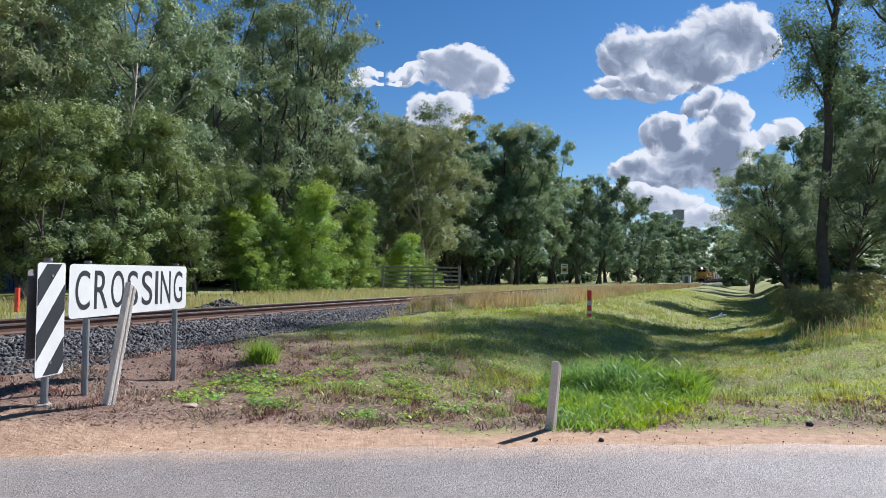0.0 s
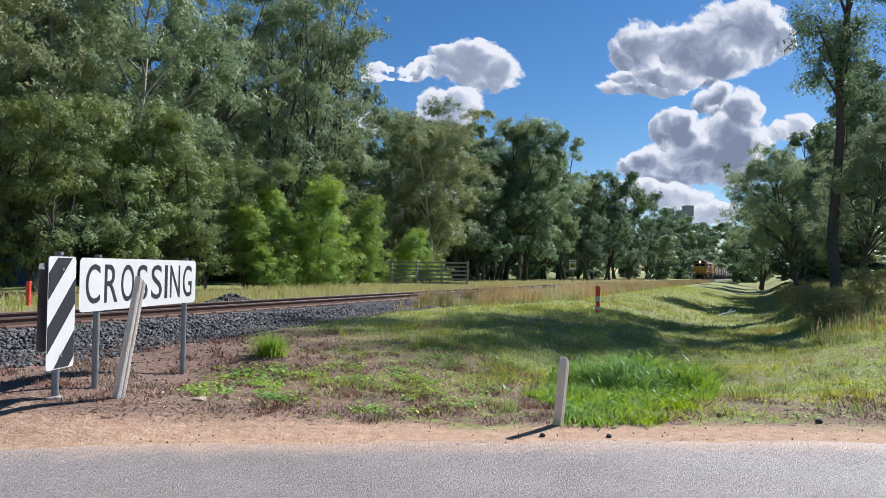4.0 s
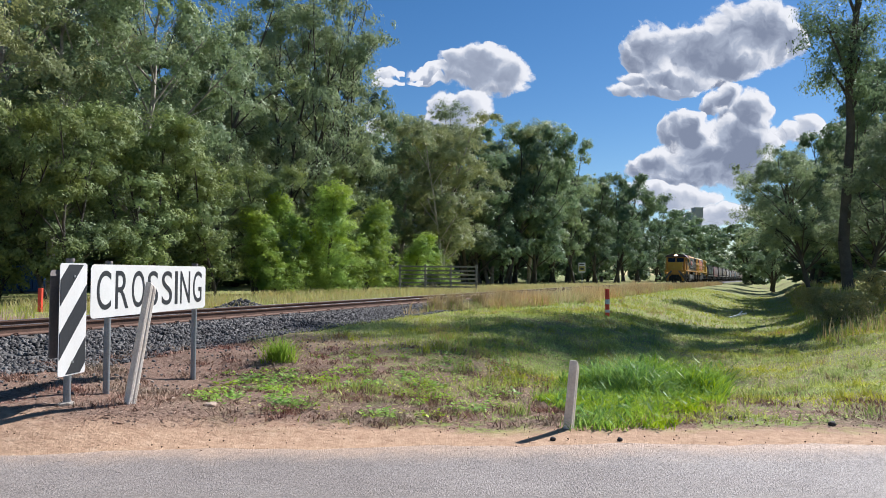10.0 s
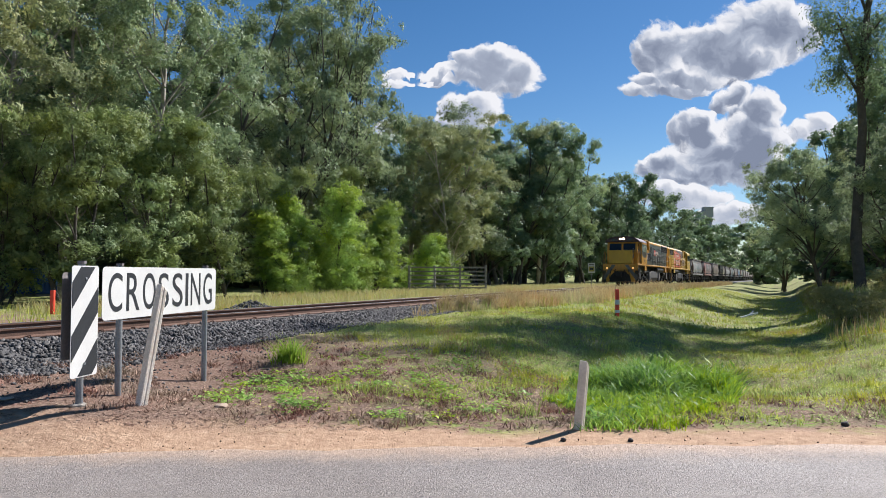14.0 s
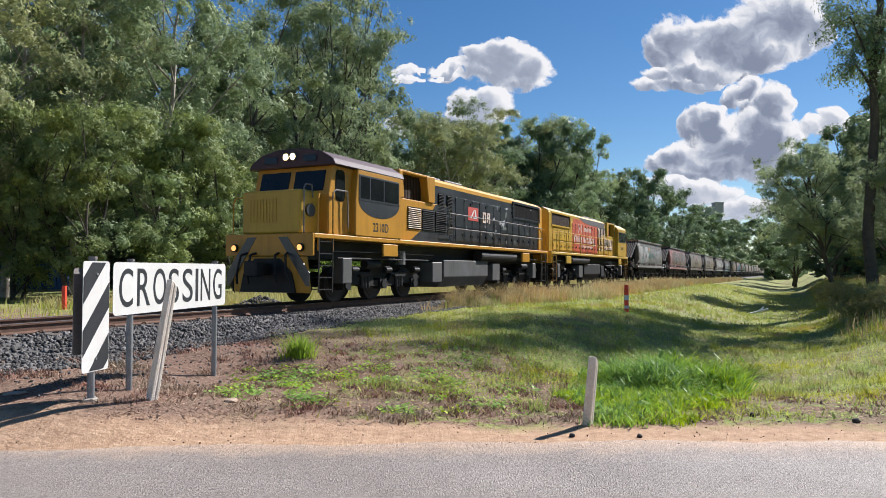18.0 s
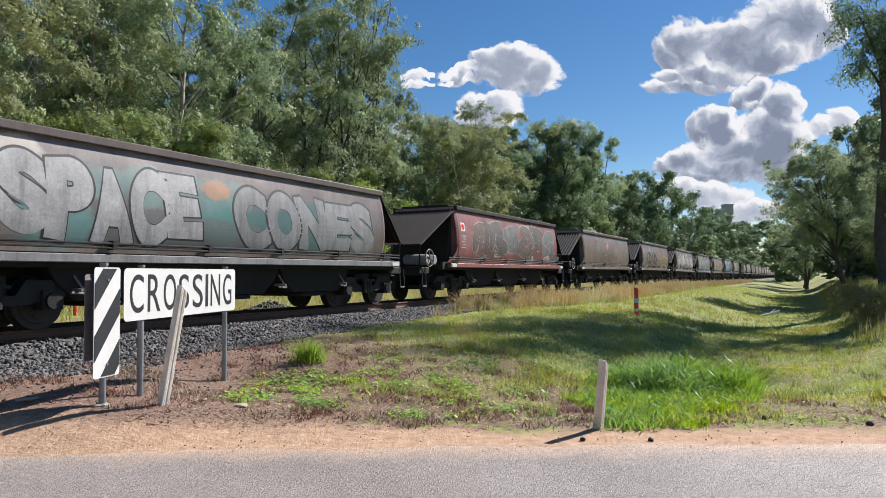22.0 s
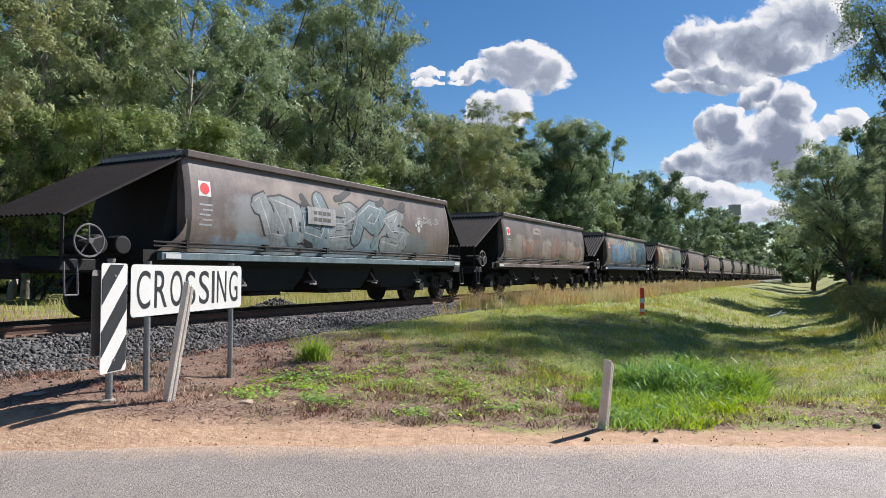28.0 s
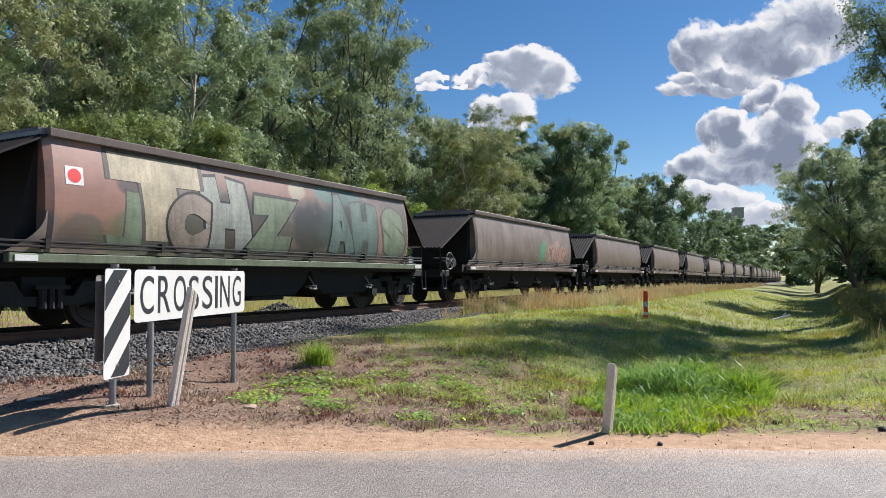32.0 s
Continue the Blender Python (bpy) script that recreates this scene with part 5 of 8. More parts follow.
    box(bm, X(i0 + 3.6), X(i0), -1.14, 1.14, 1.72, 2.98)
    part("filter_hood", bevelled(bm, 0.03, 2), low, L)
    bm = BM()
    prism(bm, [(X(i0 + 2.35), 2.95), (X(i0 + 0.2), 2.95), (X(i0 + 0.2), 3.80), (X(i0 + 2.35), 3.86)], "y", -0.72, 0.72)
    for sy in (1, -1):
        prism(bm, [(X(i0 + 2.35), 2.98), (X(i0 + 1.95), 2.98), (X(i0 + 1.80), 3.78), (X(i0 + 2.35), 3.82)], "y", min(sy * 0.7, sy * 1.2), max(sy * 0.7, sy * 1.2))
        prism(bm, [(X(i0 + 0.45), 2.98), (X(i0 + 0.15), 2.98), (X(i0 + 0.15), 3.78), (X(i0 + 0.35), 3.78)], "y", min(sy * 0.7, sy * 1.2), max(sy * 0.7, sy * 1.2))
        box(bm, X(i0 + 2.1), X(i0 + 0.2), sy * 0.7, sy * 1.16, 3.74, 3.82)
    part("air_intake", bevelled(bm, 0.02, 1), low if lead else M_YEL2, L)
    for sy in (1, -1):
        g = part("intake_grille", slats(X(i0 + 1.9), X(i0 + 0.4), 2.99, 3.74, 0.92, sy, 16, None, vertical=True), M_BROWNGRILLE if lead else M_BROWNGRILLE, L, "rusty intake grille")
        bm = BM()
        box(bm, X(i0 + 2.0), X(i0 + 0.3), sy * 0.74, sy * 0.90, 2.99, 3.74)
        part("backing", bm, M_DARKGRILLE, g)
        # louvre fields
        fields = 3 if lead else 5
        step, wide = (0.86, 0.80) if lead else (0.45, 0.40)
        for k in range(fields):
            a = i0 + 0.72 + k * step
            blk = lead and k >= 1
            bm = BM()
            box(bm, X(a + wide), X(a), sy * 1.138, sy * 1.146, 2.08, 2.76)
            f = part("louvre_panel", bm, M_DARKGRILLE, L)
            part("slats", slats(X(a + wide - 0.015), X(a + 0.015), 2.10, 2.74, 1.146, sy, 11, None), M_BLACKSLAT if blk else M_SLAT, f)
        if lead:
            bm = BM()
            prism(bm, [(X(i0 + 3.6), 1.745), (X(i0 + 0.9), 1.745), (X(i0 + 1.5), 2.05), (X(i0 + 1.95), 2.4), (X(i0 + 2.5), 2.962), (X(i0 + 3.6), 2.962)], "y", sy * 1.142, sy * 1.1445)
            part("black_paint", bm, M_BLACK, L, "slanted black paint field")
    # long hood
    h0, h1 = i0 + 2.35, 16.75
    hoodm = M_BLACK if lead else M_YEL2
    bm = BM()
    prism(bm, [(-1.12, 1.72), (1.12, 1.72), (1.12, 3.68), (-1.12, 3.68)], "x", X(h1), X(h0))
    part("long_hood", bevelled(bm, 0.02, 1), hoodm, L)
    bm = BM()
    prism(bm, [(-1.125, 3.58), (1.125, 3.58), (1.125, 3.70), (0.86, 3.85), (-0.86, 3.85), (-1.125, 3.70)], "x", X(h1) - 0.01, X(h0))
    part("hood_roof", bm, M_ORANGE if lead else M_YEL2, L, "orange edged roof" if lead else "")
    bm = BM()
    prism(bm, [(-1.16, 1.74), (1.16, 1.74), (1.16, 3.64), (0.88, 3.82), (-0.88, 3.82), (-1.16, 3.64)], "x", X(h1 + 0.05), X(16.35))
    part("hood_end", bevelled(bm, 0.04, 2), M_ORANGE if lead else M_YEL2, L)
    bm = BM()
    box(bm, X(h1 + 0.05) - 0.01, X(h1 + 0.05), -0.6, 0.6, 3.3, 3.55)
    part("end_lamp_box", bevelled(bm, 0.004, 1), M_GLASS, L)
    # roof gear
    for a, b, w, t in ((h0 + 0.2, h0 + 1.5, 0.62, 0.10), (h0 + 1.8, h0 + 3.2, 0.62, 0.12), (h0 + 3.6, h0 + 4.6, 0.5, 0.07), (h0 + 6.0, h0 + 7.0, 0.6, 0.06), (13.2, 14.6, 0.66, 0.06), (14.8, 16.2, 0.66, 0.06)):
        bm = BM()
        box(bm, X(b), X(a), -w, w, 3.87, 3.87 + t)
        part("roof_hatch", bevelled(bm, 0.03, 1), M_GREY, L, "grey roof hatch")
    bm = BM()
    rod(bm, (X(h0 - 0.9), 0, 3.82), (X(h0 - 0.9), 0, 4.0), 0.30, n=20)
    part("roof_vent", bm, M_GREY, L)
    for sy in (1, -1):
        # radiator
        bm = BM()
        for a, b, z0, z1 in ((13.2, 16.45, 3.60, 3.68), (13.2, 16.45, 2.98, 3.05), (13.2, 13.28, 2.98, 3.68), (16.37, 16.45, 2.98, 3.68)):
            box(bm, X(b), X(a), sy * 1.12, sy * 1.18, z0, z1)
        f = part("radiator_frame", bm, M_BLACK if lead else M_YEL2, L)
        bm = BM()
        box(bm, X(16.37), X(13.28), sy * 1.11, sy * 1.125, 3.05, 3.60)
        part("backing", bm, M_DARKGRILLE, f)
        part("grille", slats(X(16.37), X(13.28), 3.05, 3.60, 1.127, sy, 44, None, vertical=True), M_DARKGRILLE if lead else M_BROWNGRILLE, f, "radiator grille")
        # doors along the hood
        a = h0 + (1.6 if lead else 2.1)
        k = 0
        while a < 15.8:
            wdt = 0.64
            zt = 3.34 if a < 12.9 else 2.90
            colr = hoodm if lead else (M_RED if a < 12.55 else M_YEL2)
            bm = BM()
            box(bm, X(a + wdt), X(a + 0.02), sy * 1.118, sy * 1.136, 1.84, zt)
            dr = part("hood_door", bevelled(bm, 0.006, 1), colr, L)
            for z in (2.0, 2.55, zt - 0.12):
                part("hinge", HINGE, None, dr, at=pose(X(a + 0.035), sy * 1.145, z + 0.035))
            for z in ((2.02, zt - 0.2) if k % 2 else (2.02,)):
                bm = BM()
                box(bm, X(a + wdt - 0.08), X(a + wdt - 0.13), sy * 1.134, sy * 1.154, z, z + 0.09)
                part("latch", bm, M_DARKGRILLE if lead or a < 12.55 else M_YEL2, dr)
            a += wdt + 0.02
            k += 1
        # tall louvres beside the filter hood
        for a in ((h0 + 0.35, h0 + 0.95) if lead else (h0 + 0.2, h0 + 0.9, h0 + 1.6)):
            bm = BM()
            box(bm, X(a + 0.40), X(a), sy * 1.118, sy * 1.128, 2.0, 3.36)
            f = part("louvre_panel", bm, M_DARKGRILLE, L)
            for z0, z1 in ((2.02, 2.64), (2.72, 3.34)):
                part("slats", slats(X(a + 0.385), X(a + 0.015), z0, z1, 1.128, sy, 13, None), M_BLACKSLAT if lead else M_SLAT, f)
        if lead:
            rr = random.Random(7)
            for k in range(34):
                big = k < 9
                cx, cz = X(rr.uniform(10.6, 13.0) if big else rr.uniform(8.6, 15.8)), rr.uniform(2.1, 3.5) if big else rr.uniform(1.9, 3.5)
                w, h = (rr.uniform(0.10, 0.26), rr.uniform(0.08, 0.24)) if big else (rr.uniform(0.02, 0.12), rr.uniform(0.02, 0.09))
                bm = BM()
                pa, pb = rr.uniform(0, 6.28), rr.uniform(0, 6.28)
                pts = [(cx + w * k_ * math.cos(t), cz + h * k_ * math.sin(t)) for t, k_ in [(6.2832 * q / 26, 0.75 + 0.26 * math.sin(2 * 6.2832 * q / 26 + pa) + 0.15 * math.sin(5 * 6.2832 * q / 26 + pb)) for q in range(26)]]
                prism(bm, pts, "y", sy * 1.136, sy * 1.138 + sy * 0.0003 * k)
                part("peeled_paint", bm, M_SCUFF if k % 3 == 0 else M_PEEL, L, "pale peeled paint patch")
            bm = BM()
            box(bm, X(9.8), X(8.95), sy * 1.136, sy * 1.1445, 2.62, 3.1)
            q = part("red_panel", bm, M_PINK, L, "faded red emblem panel")
            bm = BM()
            cx = X(9.38)
            for tri in ([(-0.28, 2.70), (0.05, 3.02), (0.12, 3.02), (-0.16, 2.70)], [(0.0, 2.70), (0.28, 2.70), (0.20, 3.02), (0.14, 3.02), (0.16, 2.76), (0.0, 2.76)]):
                prism(bm, [(cx + (a if sy < 0 else -a) , b) for a, b in tri], "y", sy * 1.1445, sy * 1.149)
            part("emblem", bm, M_WHITE, q, "white angular emblem")
            bm = BM()
            for k in range(2):
                cx = X(10.35 + 0.38 * k)
                for w0, w1, z0, z1 in ((-0.14, -0.05, 2.6, 3.0), (0.05, 0.14, 2.6, 3.0), (-0.05, 0.05, 2.92, 3.0), (-0.05, 0.05, 2.6 + 0.16 * k, 2.68 + 0.16 * k)):
                    box(bm, cx + w0, cx + w1, sy * 1.138, sy * 1.149, z0, z1)
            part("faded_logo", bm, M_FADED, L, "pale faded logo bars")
        else:
            # red field: smooth panel with white lettering
            bm = BM()
            box(bm, X(12.6), X(h0 + 2.05), sy * 1.118, sy * 1.1235, 1.80, 3.69)
            part("red_field", bm, M_RED, L, "orange-red advertising panel")
            bm = BM()
            prism(bm, [(X(9.3), 3.40), (X(h0 + 0.5), 3.40), (X(h0 + 0.2), 3.695), (X(11.6), 3.695), (X(10.6), 3.5)], "y", sy * 1.121, sy * 1.1305)
            part("grey_field", bm, M_GREY, L)
            bm = BM()
            box(bm, X(h0 + 2.02), X(h0 + 0.06), sy * 1.118, sy * 1.1175 + sy * 0.005, 2.75, 3.44)
            part("grey_field", bm, M_GREY, L)
            bm = BM()
            box(bm, X(h0 - 0.02), X(h0 - 0.62), sy * 1.1, sy * 1.17, 2.99, 3.66)
            part("red_end", bevelled(bm, 0.02, 1), M_PINK, L)
            part("lettering", words("We're recruiting", 0.62, M_FADED, 0.014, 1.0, 4.35), None, L, "white slogan lettering", at=side_at(X(10.38), 1.1385, 2.55, sy))
            bm = BM()
            for k in range(6):
                cx = X(9.75) + (k - 2.5) * 0.27
                box(bm, cx - 0.10, cx + 0.10, sy * 1.130, sy * 1.1385, 2.98, 3.20)
            for k in range(14):
                cx = X(10.0) + (k - 6.5) * 0.20
                box(bm, cx - 0.07, cx + 0.07, sy * 1.130, sy * 1.1385, 2.08, 2.2)
            part("brand_logo", bm, M_FADED, L, "white lettering bars")
            bm = BM()
            cx = X(11.25)
            for k in (1, -1):
                for j in (0, 1):
                    pts = [(cx + k * 0.06, 3.1), (cx + k * 0.32, 3.1 + (0.26 if j else -0.26)), (cx + k * 0.42, 3.1 + (0.20 if j else -0.20)), (cx + k * 0.22, 3.1)]
                    prism(bm, pts, "y", sy * 1.130, sy * (1.1385 + 0.0005 * j))
            part("emblem", bm, M_FADED, L, "white looped emblem")
        # handrail along the walkway
        handrail(L, [X(a) for a in ((7.1, 8.3, 9.6, 10.9, 12.2, 13.5, 14.8, 16.3) if lead else (4.4, 5.6, 6.8, 8.0, 9.3, 10.6, 11.9, 13.2, 14.5, 15.7))], sy * 1.33, 1.72, 2.72, M_STEEL if lead else M_YEL2)
        # gear below the walkway
        bm = BM()
        rod(bm, (X(9.8), sy * 1.12, 1.36), (X(13.3), sy * 1.12, 1.36), 0.19, n=18)
        part("air_reservoir", bevelled(bm, 0.02, 1), M_UNDER, L, "long black air reservoir")
        bm = BM()
        box(bm, X(11.7), X(11.0), sy * 0.75, sy * 1.2, 0.45, 1.10)
        part("equipment_box", bevelled(bm, 0.02, 1), M_BOX, L, "grey equipment box")
        bm = BM()
        box(bm, X(6.85), X(6.2), sy * 0.75, sy * 1.2, 0.45, 1.10)
        part("equipment_box", bevelled(bm, 0.02, 1), M_BOX if lead else M_TANK, L, "grey equipment box")
        for a in (1.35, 15.3):
            bm = BM()
            box(bm, X(a + 0.4), X(a), sy * 0.95, sy * 1.25, 0.5, 1.15)
            part("sand_box", bevelled(bm, 0.02, 1), M_BOX, L, "pale dusty sand box")
        bm = BM()
        rod(bm, (X(4.4), sy * 1.1, 1.0), (X(4.4), sy * 1.1, 1.4), 0.14, n=12)
        part("oil_filter", bm, M_STEEL, L, "pale filter canister")
        for a, w, z, r in ((2.6, 0.7, 1.0, 0.13), (14.2, 0.7, 1.0, 0.13), (1.95, 0.32, 0.85, 0.10), (3.6, 0.32, 0.85, 0.10), (5.2, 0.32, 0.85, 0.10), (12.2, 0.32, 0.85, 0.10), (13.9, 0.32, 0.85, 0.10), (15.85, 0.32, 0.85, 0.10)):
            bm = BM()
            rod(bm, (X(a), sy * 1.04, z), (X(a + w), sy * 1.04, z), r, n=12)
            part("brake_cylinder", bevelled(bm, 0.015, 1), M_UNDER, L)
        for a, b, z in ((1.0, 6.2, 1.32), (11.2, 16.0, 1.30), (1.2, 5.9, 1.14)):
            bm = BM()
            rod(bm, (X(a), sy * 1.2, z), (X(b), sy * 1.2, z), 0.022, n=6)
            part("air_pipe", bm, M_UNDER, L)
    bm = BM()
    prism(bm, [(-1.18, 0.62), (-0.95, 0.28), (0.95, 0.28), (1.18, 0.62), (1.18, 1.18), (-1.18, 1.18)], "x", X(10.6), X(7.0))
    part("fuel_tank", bevelled(bm, 0.03, 2), M_TANK_PALE if lead else M_TANK, L, "dull grey fuel tank")
    bogie(L, X(3.6), (-1.75, 0, 1.75), 0.46, 2.2, W_LOCO)
    bogie(L, X(13.6), (-1.75, 0, 1.75), 0.46, 2.2, W_LOCO)
    return L


LOCO_1 = loco(True, "yellow and black diesel locomotive with a lit headlight")
LOCO_2 = loco(False, "yellow diesel locomotive with an orange-red advertising panel")


# ---- grain wagons ----
def belly(z):
    """Half width of the barrel side at height z over the rails."""
    k = (z - 1.28) / 1.8
    return 1.20 + 0.13 * math.sin(math.pi * min(1, max(0, k)) ** 0.8) - 0.06 * k


FRONT, REAR = 5.08, 5.22     # the roof ends ahead of and behind the middle
REACH = {1: 7.5, -1: 6.35}    # how far the end hoods stand out
END = {1: FRONT, -1: REAR}


def tub_mesh(material):
    """Barrel body; its ends lean inwards towards the top."""
    bm = BM()
    zs = [1.22 + 1.86 * i / 24 for i in range(25)]
    rings = []
    for x, k in ((-REAR - 0.12, 0.04), (-REAR, 0.0), (FRONT, 0.0), (FRONT + 0.12, 0.04)):
        rings.append([bm.verts.new((x, belly(z) - k, z)) for z in zs] + [bm.verts.new((x, k - belly(z), z)) for z in zs[::-1]])
    n = len(rings[0])
    for a, b in zip(rings, rings[1:]):
        for i in range(n):
            bm.faces.new((a[i], a[(i + 1) % n], b[(i + 1) % n], b[i]))
    bm.faces.new(rings[0][::-1])
    bm.faces.new(rings[-1])
    bmesh.ops.recalc_face_normals(bm, faces=bm.faces)
    return data_of(bm, "hopper_body", material)


TUBS = {m.name: tub_mesh(m) for m in (M_WAGON, M_WAGON_RED, M_WAGON_PALE)}


def gusset_mesh(sy, material):
    """The side sheet runs forward in a hollow curve to the end of the sill."""
    bm, last = BM(), None
    for i in range(9):
        k = i / 8
        z = 1.22 + 0.62 * k
        row = [bm.verts.new((x, sy * (belly(z) - o), z)) for o in (0.0, 0.03) for x in (FRONT + 0.10, FRONT + 0.12 + 0.55 * (1 - k) ** 2.2)]
        if last:
            for a, b in ((0, 1), (2, 3), (1, 3)):
                bm.faces.new((last[a], last[b], row[b], row[a]))
        last = row
    bmesh.ops.recalc_face_normals(bm, faces=bm.faces)
    return data_of(bm, "gusset", material)


GUSSET = {(sy, m.name): gusset_mesh(sy, m) for sy in (1, -1) for m in (M_WAGON, M_WAGON_RED, M_WAGON_PALE)}


def end_hood(e):
    """Slanted corrugated sheet over the end platform."""
    bm = BM()
    n, w = 17, 1.16
    a, b = (END[e] - 0.05, 3.06), (REACH[e], 1.74)
    top, low, t2, l2 = [], [], [], []
    for i in range(n * 2 + 1):
        y = -w + 2 * w * i / (n * 2)
        k = 0.035 * (i % 2)
        top.append(bm.verts.new((e * (a[0] + k), y, a[1] + k)))
        low.append(bm.verts.new((e * (b[0] + k), y, b[1] + k)))
        t2.append(bm.verts.new((e * (a[0] + k - 0.012), y, a[1] + k - 0.012)))
        l2.append(bm.verts.new((e * (b[0] + k - 0.012), y, b[1] + k - 0.012)))
    for i in range(n * 2):
        bm.faces.new((top[i], top[i + 1], low[i + 1], low[i]))
        bm.faces.new((t2[i], t2[i + 1], l2[i + 1], l2[i]))
    for p, q in ((top, t2), (low, l2)):
        for i in range(n * 2):
            bm.faces.new((p[i], p[i + 1], q[i + 1], q[i]))
    bmesh.ops.recalc_face_normals(bm, faces=bm.faces)
    return data_of(bm, "end_hood", M_SHEET)


def handwheel_mesh():
    bm = BM()
    pts = [(0.26 * math.cos(6.2832 * k / 20), 0, 0.26 * math.sin(6.2832 * k / 20)) for k in range(21)]
    bar(bm, pts, 0.018, 6)
    for k in range(5):
        a = 6.2832 * k / 5 + 0.3
        rod(bm, (0, 0, 0), (0.26 * math.cos(a), 0, 0.26 * math.sin(a)), 0.014, n=6)
    rod(bm, (0, -0.05, 0), (0, 0.05, 0), 0.045, n=10)
    rod(bm, (0, -0.25, 0), (0, 0, 0), 0.02, n=6)
    return data_of(bm, "handwheel", M_STEEL)


def laid_on(bm, x0, x1, z0, z1, lift, sy, n=6):
    """A thin sheet that follows the curved side."""
    rows = []
    for i in range(n + 1):
        z = z0 + (z1 - z0) * i / n
        rows.append([bm.verts.new((x, sy * (belly(z) + lift), z)) for x in (x0, x1)])
    for a, b in zip(rows, rows[1:]):
        bm.faces.new((a[0], a[1], b[1], b[0]))


def side_labels():
    plate, dot, sten = {}, {}, {}
    for sy in (1, -1):
        bm = BM()
        laid_on(bm, 4.60, 4.90, 2.28, 2.57, 0.004, sy)
        plate[sy] = data_of(bm, "warning_plate", M_WHITE)
        bm = BM()
        ring = []
        for q in (0.5, 1.0):
            ring.append([bm.verts.new((4.75 + 0.112 * q * math.cos(t), sy * (belly(2.425 + 0.112 * q * math.sin(t)) + 0.007), 2.425 + 0.112 * q * math.sin(t))) for t in [6.2832 * k / 24 for k in range(24)]])
        bm.faces.new(ring[0])
        for i in range(24):
            bm.faces.new((ring[0][i], ring[0][(i + 1) % 24], ring[1][(i + 1) % 24], ring[1][i]))
        dot[sy] = data_of(bm, "dot", M_SIGNRED)
        bm = BM()
        for k in range(5):
            laid_on(bm, 4.58 + 0.05 * (k == 2), 4.90 - 0.08 * (k % 2), 1.72 + 0.095 * k, 1.755 + 0.095 * k, 0.003, sy, 1)
        sten[sy] = data_of(bm, "stencil_bars", M_SCUFF)
    return plate, dot, sten


def small_wagon_parts():
    bm = BM()
    box(bm, -0.17, 0.17, -0.006, 0.006, -0.045, 0.045)
    tag = data_of(bm, "white_tag", M_WHITE)
    lever, step = {}, {}
    for sy in (1, -1):
        bm = BM()
        rod(bm, (0, sy * 0.9, 0.62), (0, sy * 1.22, 0.62), 0.03, n=6)
        bar(bm, [(0, sy * 1.0, 0.85), (-0.16, sy * 1.1, 0.56), (0.14, sy * 1.14, 0.58)], 0.02)
        lever[sy] = data_of(bm, "discharge_lever", M_STEEL)
        bm = BM()
        bar(bm, [(0.1, sy * 1.22, 1.0), (0.1, sy * 1.25, 0.48), (-0.12, sy * 1.25, 0.48), (-0.12, sy * 1.22, 1.0)], 0.016)
        step[sy] = data_of(bm, "step_iron", M_STEEL)
    return tag, lever, step


PLATE, DOT, STENCIL = side_labels()
TAG, LEVER, STEP_IRON = small_wagon_parts()
HW = handwheel_mesh()
HOODS = {e: end_hood(e) for e in (1, -1)}


M_CYL = mat("pale_cylinder", (0.36, 0.35, 0.34), 0.6, 0.1, 0.2, 4, 40, 0.05)


